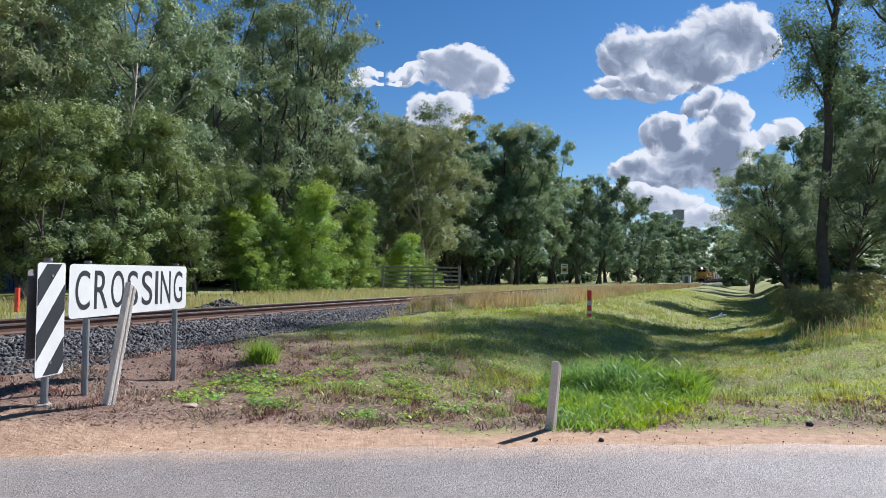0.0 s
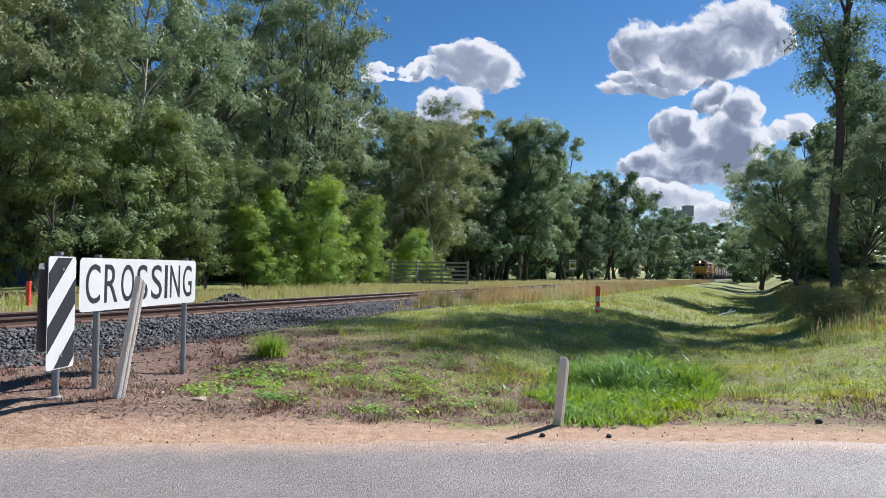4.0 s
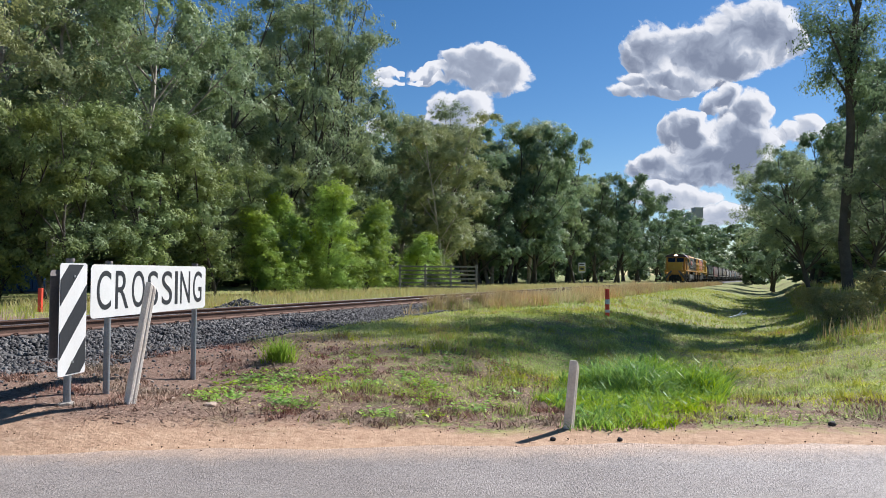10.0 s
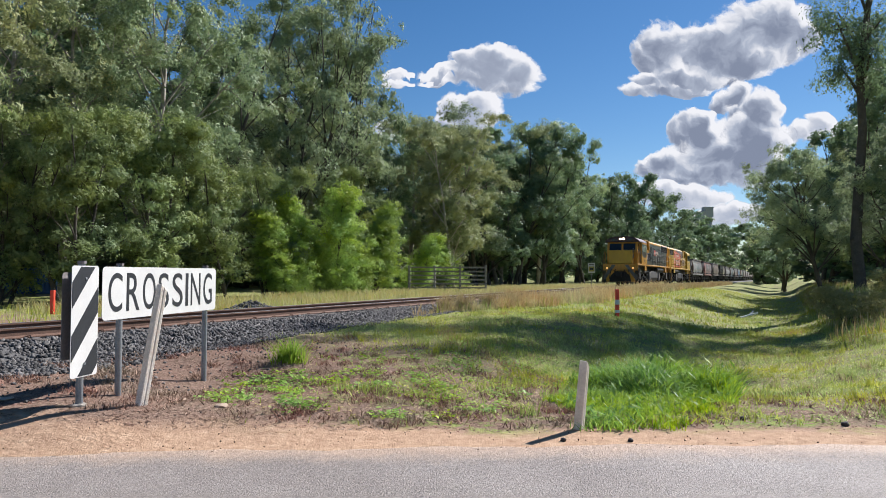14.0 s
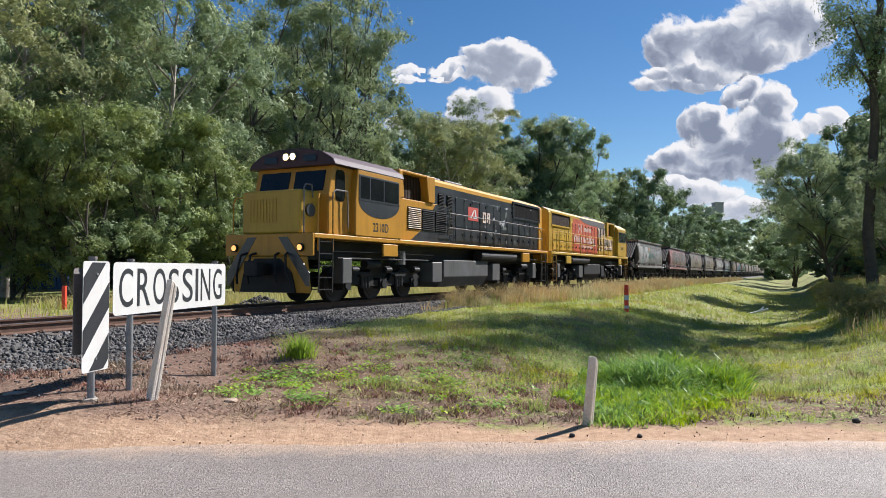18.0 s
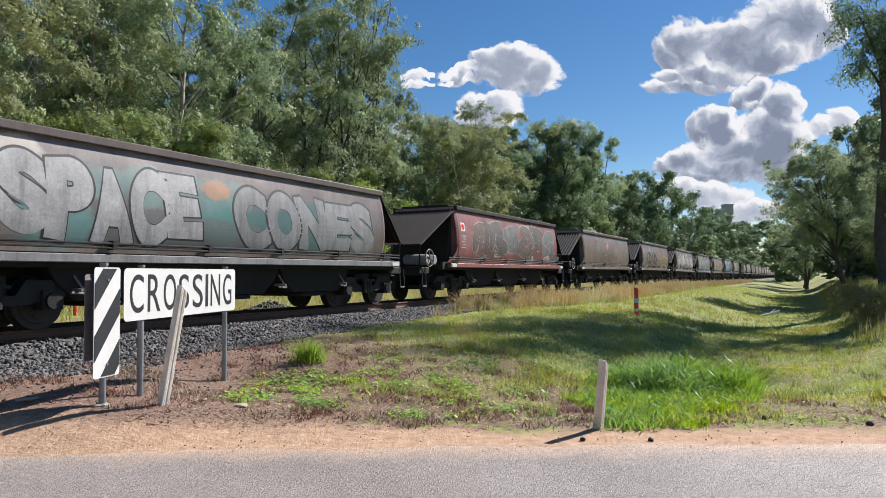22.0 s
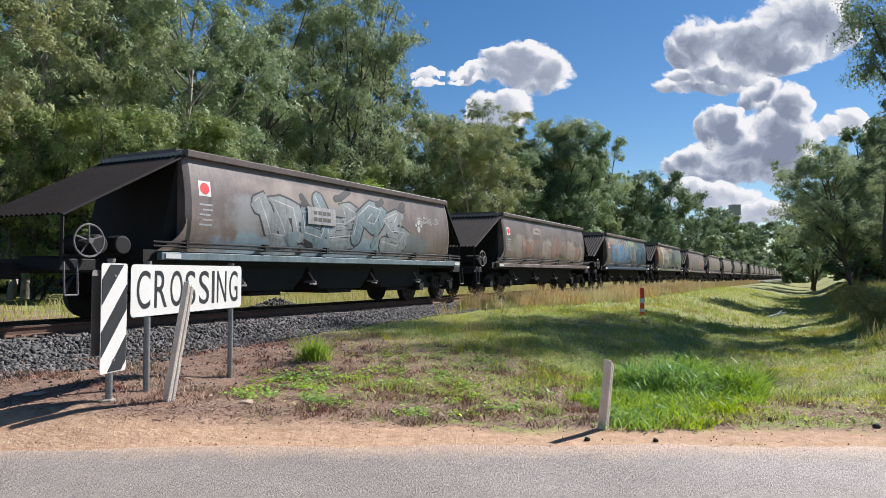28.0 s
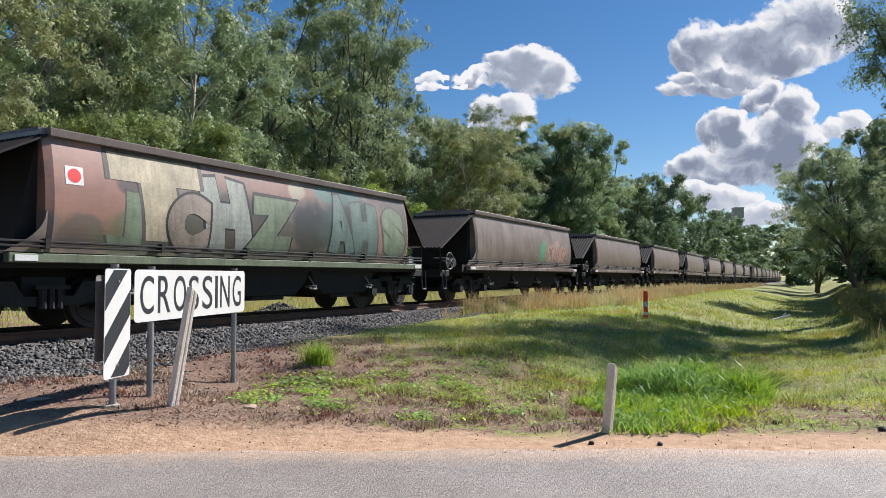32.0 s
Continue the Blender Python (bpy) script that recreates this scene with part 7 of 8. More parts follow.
# label, ground colour, sprayed clouds, rows of letters
LOOKS = [
    ("brown grain wagon with silver bubble letters on teal", None,
     ((-2.2, 1.95, 2.9, 0.7, (0.075, 0.15, 0.14), 0.95), (0.75, 1.95, 0.6, 0.7, (0.09, 0.23, 0.20), 0.95), (1.8, 2.4, 2.8, 0.4, (0.16, 0.24, 0.21), 0.8), (1.5, 1.6, 2.6, 0.4, (0.13, 0.14, 0.14), 0.8), (4.7, 2.72, 0.5, 0.25, (0.46, 0.40, 0.33), 0.9), (4.2, 1.7, 0.8, 0.5, TEAL_, 0.6), (0.85, 2.5, 0.45, 0.22, (0.42, 0.22, 0.12), 0.9)),
     ()),
    ("faded red grain wagon with dark outlined letters", M_WAGON_RED,
     ((2.2, 2.0, 1.1, 0.6, MURK, 0.85), (-1.6, 1.9, 2.6, 0.5, (0.12, 0.08, 0.075), 0.7), (0.6, 2.2, 0.8, 0.5, (0.16, 0.24, 0.20), 0.7), (4.4, 2.1, 0.5, 0.4, PINK, 0.5)),
     (dict(x0=-4.7, x1=3.9, fills=(P_UMBER, P_MURK, P_SMOKE), outline=P_BLUSH, letters=6, z0=1.38, z1=2.85, seed=2, ow=0.03, fat=0.34, soft=0),)),
    ("plain brown grain wagon with an arrow panel and faint letters", None, ((0.5, 2.0, 1.6, 0.4, (0.15, 0.17, 0.15), 0.35), (-2.2, 1.9, 1.2, 0.5, TAN, 0.4)),
     (dict(x0=-1.9, x1=1.6, fills=(P_FADE,), outline=P_DUST, letters=8, z0=1.62, z1=2.05, seed=3, ow=0.008, fat=0.1),)),
    ("brown grain wagon with dark and cream letters and a yellow end", None,
     ((3.3, 2.2, 0.9, 0.45, (0.30, 0.28, 0.25), 0.6), (2.4, 2.55, 0.7, 0.25, PALE_BLUE, 0.6), (1.0, 2.0, 1.6, 0.55, (0.17, 0.14, 0.13), 0.8), (-1.1, 2.25, 0.42, 0.42, PINK, 0.8), (-3.3, 1.85, 1.5, 0.5, OCHRE, 0.85)),
     (dict(x0=0.1, x1=4.2, fills=(P_MURK, P_DARK), outline=P_SAND, letters=4, z0=1.42, z1=2.45, seed=4, ow=0.035, fat=0.2), dict(x0=-4.7, x1=-2.2, fills=(P_MURK,), outline=P_SAND, letters=5, z0=1.5, z1=2.1, seed=41, ow=0.018, fat=0.1, soft=1))),
    ("brown grain wagon with large white angular letters", None, ((0.0, 2.0, 4.4, 0.6, MURK, 0.6), (2.6, 2.3, 1.2, 0.4, GREY_ICE, 0.5)),
     (dict(x0=-4.6, x1=4.3, fills=(P_WHITE, P_SILVER), outline=P_DARK, letters=7, z0=1.4, z1=2.7, seed=5, fat=0.26, soft=1, ow=0.04),)),
    ("brown grain wagon with pale blue and grey outlined letters", None,
     ((0.9, 2.0, 3.9, 0.75, (0.27, 0.265, 0.26), 0.85), (1.0, 1.35, 4.2, 0.4, PALE_BLUE, 0.8), (1.5, 2.6, 2.6, 0.25, TAN, 0.7), (-3.2, 1.6, 0.8, 0.4, (0.15, 0.2, 0.22), 0.6)),
     (dict(x0=-2.6, x1=3.4, fills=(P_ICEGREY, P_STEEL), outline=P_DARK, letters=5, z0=1.28, z1=2.75, seed=6, fat=0.34, ow=0.05, soft=0, hl=P_WHITE), dict(x0=-4.6, x1=-3.2, fills=(P_SILVER,), outline=P_FADE, letters=4, z0=2.25, z1=2.5, seed=61, fat=0.1, ow=0.008, soft=1))),
    ("brown grain wagon with faded reddish letters", None,
     ((3.4, 1.9, 1.4, 0.5, (0.30, 0.27, 0.235), 0.8), (1.3, 1.8, 1.2, 0.5, (0.38, 0.22, 0.15), 0.8), (0.2, 1.9, 0.7, 0.5, (0.42, 0.39, 0.35), 0.8), (-0.9, 2.1, 0.5, 0.5, (0.36, 0.19, 0.11), 0.8), (-1.9, 1.7, 0.7, 0.4, MURK, 0.85), (-3.2, 1.8, 1.2, 0.5, TAN, 0.75), (-4.6, 1.75, 0.4, 0.45, (0.40, 0.37, 0.34), 0.8)),
     (dict(x0=-4.6, x1=3.4, fills=(P_PEACH, P_FADE, P_BUFF), outline=P_DUST, letters=7, z0=1.36, z1=2.35, seed=7, ow=0.012, fat=0.34, soft=3),)),
    ("grain wagon covered with blue and yellow letters", None,
     ((2.6, 1.9, 2.0, 1.0, (0.09, 0.18, 0.26), 0.9), (2.6, 2.75, 2.3, 0.35, (0.34, 0.37, 0.27), 0.9), (3.9, 2.7, 0.6, 0.3, (0.46, 0.25, 0.18), 0.7), (0.0, 2.1, 1.3, 1.1, (0.16, 0.24, 0.25), 0.9), (0.5, 2.55, 0.9, 0.35, (0.40, 0.38, 0.28), 0.85), (-1.2, 2.5, 1.3, 0.5, (0.33, 0.36, 0.20), 0.85), (-3.8, 2.1, 2.0, 1.1, (0.075, 0.10, 0.105), 0.95), (-2.3, 2.3, 0.6, 0.5, (0.16, 0.27, 0.12), 0.8), (-3.7, 1.75, 1.6, 0.6, (0.03, 0.075, 0.095), 0.9), (-4.6, 2.4, 0.3, 0.4, (0.34, 0.36, 0.34), 0.8), (0.0, 1.32, 5.6, 0.3, (0.03, 0.08, 0.14), 0.8), (-0.8, 1.6, 1.5, 0.4, (0.035, 0.04, 0.04), 0.85), (1.5, 2.72, 0.8, 0.22, (0.06, 0.06, 0.05), 0.85), (-3.9, 2.0, 1.3, 0.8, (0.02, 0.035, 0.045), 0.9), (2.4, 2.75, 2.2, 0.25, TAN, 0.6), (0.6, 2.3, 0.4, 0.4, (0.36, 0.34, 0.28), 0.7)),
     (dict(x0=0.9, x1=4.1, fills=(P_BLUE, P_SKY, P_BLUE), outline=P_CORAL, letters=4, z0=1.30, z1=2.62, seed=8, fat=0.34, ow=0.03, soft=0, hl=P_ICE), dict(x0=-1.9, x1=0.8, fills=(P_STEEL, P_BLUE, P_STEEL, P_SMOKE), outline=P_MURK, letters=5, z0=1.4, z1=2.65, seed=81, fat=0.40, ow=0.03),
      dict(x0=0.4, x1=2.6, fills=(P_ASH,), outline=P_DARK, letters=5, z0=2.6, z1=2.85, seed=83, fat=0.12, ow=0.01))),
    ("grain wagon covered with camouflage coloured letters", None,
     ((4.4, 2.2, 1.2, 1.0, (0.36, 0.18, 0.125), 0.85), (4.6, 1.5, 0.5, 0.4, (0.12, 0.10, 0.085), 0.8), (3.6, 2.5, 0.5, 0.35, (0.06, 0.055, 0.05), 0.8), (3.3, 1.5, 1.2, 0.6, OLIVE, 0.8), (0.6, 2.7, 2.0, 0.4, (0.30, 0.165, 0.12), 0.75), (1.4, 1.9, 1.9, 0.75, (0.085, 0.075, 0.06), 0.85), (-1.0, 2.0, 0.8, 0.7, (0.055, 0.055, 0.05), 0.9), (-0.6, 2.75, 0.3, 0.25, (0.40, 0.36, 0.26), 0.8), (-2.6, 2.0, 1.5, 0.9, (0.065, 0.085, 0.075), 0.9), (-2.2, 2.8, 1.0, 0.3, (0.12, 0.20, 0.175), 0.85), (-3.95, 2.0, 0.4, 0.6, (0.34, 0.20, 0.16), 0.8), (-4.7, 2.3, 0.6, 0.8, (0.16, 0.15, 0.12), 0.8), (0.0, 1.3, 4.6, 0.2, (0.08, 0.08, 0.06), 0.8)),
     ()),
    ("dusty grain wagon with red and green letters at one end", M_WAGON_PALE, ((-1.4, 1.9, 0.5, 0.5, (0.10, 0.30, 0.17), 0.95), (-3.1, 1.9, 1.4, 0.5, (0.40, 0.25, 0.21), 0.9)),
     (dict(x0=-4.7, x1=-1.5, fills=(P_ORANGE, P_ROSE), outline=P_SILVER, letters=6, z0=1.42, z1=2.25, seed=10, fat=0.16, ow=0.03, soft=1),)),
]
for lab, body, clouds_of, rows_of in LOOKS:
    w = wagon(lab, body, "camouflage" in lab, len(WAGONS) in (1, 3, 5, 6, 7, 8))
    hull = [c for c in w.children if c.name.startswith("hopper_body")][0]
    hull.data = hull.data.copy()
    hull.data.materials[0] = sprayed_body("sprayed_paint", body or M_WAGON, clouds_of)
    for look_ in rows_of:
        mural(w, 1, **look_)
    WAGONS.append(w)
# the spray runs down over some of the sills
for k, m in ((0, P_ASH), (1, M_WAGON_RED), (4, P_ASH), (5, P_STEEL), (7, P_NAVY), (8, P_GREEN)):
    for c in WAGONS[k].children:
        if c.name.startswith("side_sill"):
            c.data.materials[0] = m
# two sprayed words on the first wagon
bubble_word(WAGONS[0], 1, "SPACE", 1.3, 4.98, 1.40, 2.70, P_SILVER, P_DARK, 1)
bubble_word(WAGONS[0], 1, "CONES", -4.65, 0.35, 1.40, 2.62, P_ASH, P_DARK, 2)
bubble_word(WAGONS[7], 1, "NERK", -4.95, -2.0, 1.34, 2.55, P_NAVY, P_TEAL, 3, "navy sprayed letter", 0.0, 0.02)
# tall letters of many colours on the ninth
for i, (ch, x0, x1, z0, z1, m, rim, lab) in enumerate((
        ("J", 3.25, 4.15, 1.26, 2.25, P_MOSS, P_MURK, "moss green sprayed letter"), ("T", 2.25, 4.0, 1.40, 2.98, P_CREAM, P_MURK, "cream sprayed letter"),
        ("C", 2.02, 2.98, 1.30, 2.34, P_BUFF, P_DARK, "buff sprayed letter"), ("H", 1.02, 2.10, 1.34, 2.72, P_PALE, P_DARK, "pale green sprayed letter"),
        ("Z", -0.45, 1.02, 1.30, 2.52, P_MOSS, P_DARK, "moss green sprayed letter"), ("A", -2.6, -1.65, 1.34, 2.78, P_JADE, P_DARK, "jade sprayed letter"),
        ("H", -3.7, -2.62, 1.34, 2.70, P_JADE, P_MURK, "jade sprayed letter"), ("S", -5.0, -4.05, 1.34, 2.66, P_MOSS, P_MURK, "moss green sprayed letter"))):
    bubble_word(WAGONS[8], 1, ch, x0, x1, z0, z1, m, rim, 20 + i, lab, 0.0026 * (i % 3), 0.03)
# panels on the third wagon, dots on the sixth
plain = WAGONS[2]
for W, x, m in ((plain, 1.95, P_FADE), (WAGONS[6], 1.05, P_BUFF)):
    bm = BM()
    laid_on(bm, x, x + 0.95, 2.38, 2.72, 0.004, 1)
    panel = part("arrow_panel", bm, m, W, "weathered pale panel")
    bm = BM()
    laid_on(bm, x + 0.12, x + 0.55, 2.545, 2.605, 0.007, 1, 1)
    prism(bm, [(x + 0.55, 2.49), (x + 0.55, 2.66), (x + 0.78, 2.575)], "y", belly(2.575) + 0.006, belly(2.575) + 0.009)
    part("arrow", bm, P_MURK, panel, "dark arrow")
    bm = BM()
    for q in range(8):
        laid_on(bm, x + 0.09 + q * 0.1, x + 0.165 + q * 0.1, 2.40, 2.44, 0.007, 1, 1)
    part("stencil_bars", bm, P_MURK, panel, "small dark writing bars")
bm = BM()
laid_on(bm, -0.1, 0.6, 2.15, 2.62, 0.008, 1)
panel = part("square_panel", bm, paint("faded_red_panel", (0.42, 0.21, 0.17)), plain, "faded red square panel")
bm = BM()
prism(bm, [(0.05, 2.3), (0.35, 2.3), (0.46, 2.48), (0.22, 2.48), (0.22, 2.42), (0.34, 2.42), (0.28, 2.35), (0.05, 2.35)], "y", belly(2.4) + 0.010, belly(2.4) + 0.013)
part("mark", bm, P_WHITE, panel, "pale angular mark")
bm = BM()
for q, (x, z, rad) in enumerate(((-3.35, 2.3, 0.075), (-3.5, 2.22, 0.06), (-3.34, 2.1, 0.095), (-3.2, 2.22, 0.05))):
    bmesh.ops.create_circle(bm, cap_ends=True, segments=16, radius=rad, matrix=Matrix.Translation((x, belly(z) + 0.012, z)) @ Matrix.Rotation(math.pi / 2, 4, "X"))
part("painted_dots", bm, P_WHITE, WAGONS[5], "white sprayed dots")
bm = BM()
laid_on(bm, 0.7, 1.75, 1.95, 2.35, 0.030, 1)
patch = part("owner_panel", bm, P_SILVER, WAGONS[5], "grey repainted panel")
for z in (2.22, 2.07):
    bm = BM()
    for q in range(4):
        laid_on(bm, 0.9 + q * 0.17, 1.03 + q * 0.17, z - 0.045, z + 0.045, 0.034, 1, 1)
    part("stencil_bars", bm, P_MURK, patch, "dark stencilled bars")
bare = wagon("plain dusty tan grain wagon", M_WAGON_PALE, plated=False)
WAGONS.append(bare)
for k in range(15):
    c = copy_thing(bare, Matrix())
    WAGONS.append(c)

# ---- signs and posts by the road ----
M_SIGNWHITE = mat("sign_white", (0.68, 0.68, 0.655), 0.45, 0, 0.06, 3, 60, 0.02, col2=(0.60, 0.59, 0.56), amount=0.85)
M_SIGNBLACK = mat("sign_black", (0.035, 0.037, 0.042), 0.4, 0, 0.2, 4, 40, 0.02)
M_GALV = mat("galvanised_post", (0.30, 0.31, 0.32), 0.5, 0.6, 0.2, 5, 60, 0.08)
M_TIMBER = mat("weathered_white_timber", (0.84, 0.80, 0.72), 0.85, 0, 0.15, 3, 50, 0.35, col2=(0.66, 0.58, 0.48), amount=0.75)
M_BACK = mat("sign_back", (0.28, 0.25, 0.24), 0.6, 0.5, 0.2, 3, 40, 0.05)
M_CONC = mat("concrete_footing", (0.42, 0.37, 0.31), 0.9, 0, 0.2, 6, 50, 0.4)
M_PLASTIC = mat("red_plastic", (0.80, 0.075, 0.04), 0.45, 0, 0.08, 4, 40, 0.02)


def plank(bm, w, h, t, rad):
    """A rounded board in the x-z plane, centred, t thick."""
    pts = []
    for cx, cz, a0 in ((w / 2 - rad, h / 2 - rad, 0), (-w / 2 + rad, h / 2 - rad, 90), (-w / 2 + rad, -h / 2 + rad, 180), (w / 2 - rad, -h / 2 + rad, 270)):
        for k in range(5):
            a = radians(a0 + 22.5 * k)
            pts.append((cx + rad * math.cos(a), cz + rad * math.sin(a)))
    prism(bm, pts, "y", -t / 2, t / 2)


# the long board: corners found on two bearings
SA, SB = Vector((-3.06, 6.90, 0)), Vector((-2.62, 9.18, 0))


def sign_letters(ln, cap):
    """The word letter by letter: wide capitals of one height, shares of the board's length."""
    vs, fs = [], []
    for ch, u0, u1 in (("C", 0.041, 0.138), ("R", 0.170, 0.268), ("O", 0.295, 0.398), ("S", 0.424, 0.514),
                       ("S", 0.549, 0.645), ("I", 0.674, 0.700), ("N", 0.727, 0.827), ("G", 0.861, 0.955)):
        me = words(ch, 0.5, M_SIGNBLACK)
        xs, ys = [v.co.x for v in me.vertices], [v.co.y for v in me.vertices]
        x0, x1, y0, y1 = min(xs), max(xs), min(ys), max(ys)
        n = len(vs)
        for v in me.vertices:
            vs.append((ln * (u0 - 0.5 + (u1 - u0) * (v.co.x - x0) / (x1 - x0)), cap * ((v.co.y - y0) / (y1 - y0) - 0.5), v.co.z))
        fs += [[n + i for i in p.vertices] for p in me.polygons]
        bpy.data.meshes.remove(me)
    me = bpy.data.meshes.new("lettering")
    me.from_pydata(vs, [], fs)
    me.materials.append(M_SIGNBLACK)
    return me


def crossing_sign():
    a, b = SA, SB
    mid, ln = (a + b) / 2, (b - a).length
    yaw = math.degrees(math.atan2(b.y - a.y, b.x - a.x))
    z1, z0 = 1.51, 1.0
    S = thing("crossing_sign", "white level crossing sign with black letters on two grey posts", "road sign", pose(mid.x, mid.y, 0, 0, 0, yaw))
    h = SIGN_TOP - SIGN_LOW
    zc = (SIGN_TOP + SIGN_LOW) / 2
    bm = BM()
    plank(bm, ln, h, 0.004, 0.05)
    B = part("board", bm, M_SIGNWHITE, S, at=pose(0, 0, zc))
    part("lettering", sign_letters(ln, h * 0.735), None, B, "black capital letters", at=pose(0, -0.004, 0.008, 90, 0, 0))
    for x in (-ln / 2 + 0.34, ln / 2 - 0.20):
        p = Matrix.Rotation(radians(yaw), 4, "Z") @ Vector((x, 0.045, 0))
        g = float(ground_z(mid.x + p.x, mid.y + p.y))
        bm = BM()
        rod(bm, (x, 0.04, g - 0.2), (x, 0.04, SIGN_TOP + 0.015), 0.032, n=14)
        q = part("post", bm, M_GALV, S, "grey galvanised post")
        bm = BM()
        rod(bm, (x, 0.04, SIGN_TOP + 0.01), (x, 0.04, SIGN_TOP + 0.035), 0.037, n=14)
        part("cap", bm, M_BACK, q)
    return S


SIGN_TOP, SIGN_LOW = 1.515, 0.985
crossing_sign()


def stripe_board():
    """Black and white hazard board, bent plate on one post."""
    S = thing("hazard_board", "tall black and white striped hazard board on a grey post", "road sign", pose(-3.09, 6.62, 0, 0, 0, STRIPE_YAW))
    w, z0, z1 = STRIPE_W, STRIPE_LOW, STRIPE_TOP
    h, zc = z1 - z0, (z0 + z1) / 2
    bm = BM()
    plank(bm, w, h, 0.004, 0.03)
    B = part("board", bm, M_SIGNWHITE, S, at=pose(0, 0, zc))
    k = 0
    for c in np.arange(-h / 2 - 0.34, h / 2 + 0.3, 0.49):
        # stripes rise to the right, trimmed to the board
        lim, rise, band = w / 2 - 0.008, w * 1.16, 0.24
        poly = [(-lim, c), (lim, c + rise), (lim, c + rise + band), (-lim, c + band)]
        top, low = h / 2 - 0.012, -h / 2 + 0.012
        out = []
        for keep, inside in (("low", lambda q: q[1] >= low), ("top", lambda q: q[1] <= top)):
            src, out = (out or poly), []
            edge = low if keep == "low" else top
            for i in range(len(src)):
                p, q = src[i], src[(i + 1) % len(src)]
                if inside(p):
                    out.append(p)
                if inside(p) != inside(q):
                    f = (edge - p[1]) / (q[1] - p[1])
                    out.append((p[0] + (q[0] - p[0]) * f, edge))
            if not out:
                break
        if len(out) < 3:
            continue
        bm = BM()
        prism(bm, out, "y", -0.0065, -0.0025)
        part("stripe", bm, M_SIGNBLACK, B, "black diagonal stripe")
    for z in (h / 2 - 0.12, -h / 2 + 0.12):
        bm = BM()
        rod(bm, (0, -0.004, z), (0, -0.014, z), 0.012, n=10)
        part("bolt", bm, M_GALV, B)
    bm = BM()
    plank(bm, w * 0.9, h * 0.78, 0.004, 0.03)
    part("back_board", bm, M_BACK, S, "back of a second board", at=pose(-0.02, 0.095, zc + 0.05, 0, 0, 0))
    g = float(ground_z(-3.09, 6.65))
    bm = BM()
    rod(bm, (0, 0.04, g - 0.2), (0, 0.04, z1 + 0.02), 0.033, n=14)
    q = part("post", bm, M_GALV, S, "grey galvanised post")
    bm = BM()
    rod(bm, (0, 0.04, z1 + 0.015), (0, 0.04, z1 + 0.045), 0.039, n=14)
    part("cap", bm, M_BACK, q)
    bm = BM()
    prism(bm, [(0.085 * math.cos(a) * (1 + 0.3 * math.sin(3 * a)), 0.04 + 0.06 * math.sin(a)) for a in [6.2832 * k / 12 for k in range(12)]], "z", g - 0.05, g + 0.025)
    part("footing", bevelled(bm, 0.01, 1), M_CONC, S, "lump of concrete")
    return S


STRIPE_W, STRIPE_LOW, STRIPE_TOP, STRIPE_YAW = 0.378, 0.49, 1.52, 79
stripe_board()


def timber_post(foot, head, w, label):
    """A split, weathered square post."""
    a, b = Vector(foot), Vector(head)
    S = thing("timber_post", label, "post", pose(a.x, a.y, a.z))
    d = b - a
    bm = BM()
    # the split face looks towards the road and the light
    up = d.normalized()
    back = Vector((-0.82, 0.57, 0))
    back = (back - up * back.dot(up)).normalized()
    m = Matrix((back.cross(up), back, up)).transposed().to_4x4()
    ln = d.length
    pts = [(-w / 2, -w / 2), (-w * 0.05, -w / 2), (0, -w * 0.36), (w * 0.06, -w / 2), (w / 2, -w / 2), (w / 2, w / 2), (-w / 2, w / 2)]
    lo = [bm.verts.new(m @ Vector((p, q, -0.15))) for p, q in pts]
    hi = [bm.verts.new(m @ Vector((p * 0.92, q * 0.92, ln + 0.02 * math.sin(9 * p / w) - 0.02 * (p > 0)))) for p, q in pts]
    n = len(pts)
    for i in range(n):
        bm.faces.new((lo[i], lo[(i + 1) % n], hi[(i + 1) % n], hi[i]))
    bm.faces.new(lo[::-1])
    bm.faces.new(hi)
    bmesh.ops.recalc_face_normals(bm, faces=bm.faces)
    part("shaft", bevelled(bm, 0.006, 1), M_TIMBER, S)
    return S


def lean_post():
    gx_, gy_ = -2.62, 6.78
    timber_post((gx_, gy_, float(ground_z(gx_, gy_))), (-2.48, 6.89, 1.325), 0.085, "leaning weathered white timber stake before the sign")
    timber_post((1.52, 6.50, float(ground_z(1.52, 6.50))), (1.57, 6.46, 0.63), 0.082, "short split weathered timber post at the road edge")


lean_post()


def marker(x, y, h, w, bands, name, label):
    g = float(ground_z(x, y))
    S = thing(name, label, "marker post", pose(x, y, g))
    z = 0.0
    bm = BM()
    box(bm, -w / 2, w / 2, -w / 2, w / 2, -0.1, h)
    part("shaft", bevelled(bm, 0.01, 1), M_PLASTIC, S)
    for z0, z1 in bands:
        bm = BM()
        box(bm, -w / 2 - 0.004, w / 2 + 0.004, -w / 2 - 0.004, w / 2 + 0.004, z0, z1)
        part("band", bm, M_WHITE, S, "white band")
    return S


marker(6.3, 21.66, 0.88, 0.115, ((0.14, 0.23), (0.40, 0.55)), "marker_post", "red and white banded marker post in the grass")
marker(-11.92, 23.3, 0.78, 0.12, (), "marker_post", "plain red marker post beyond the rails")


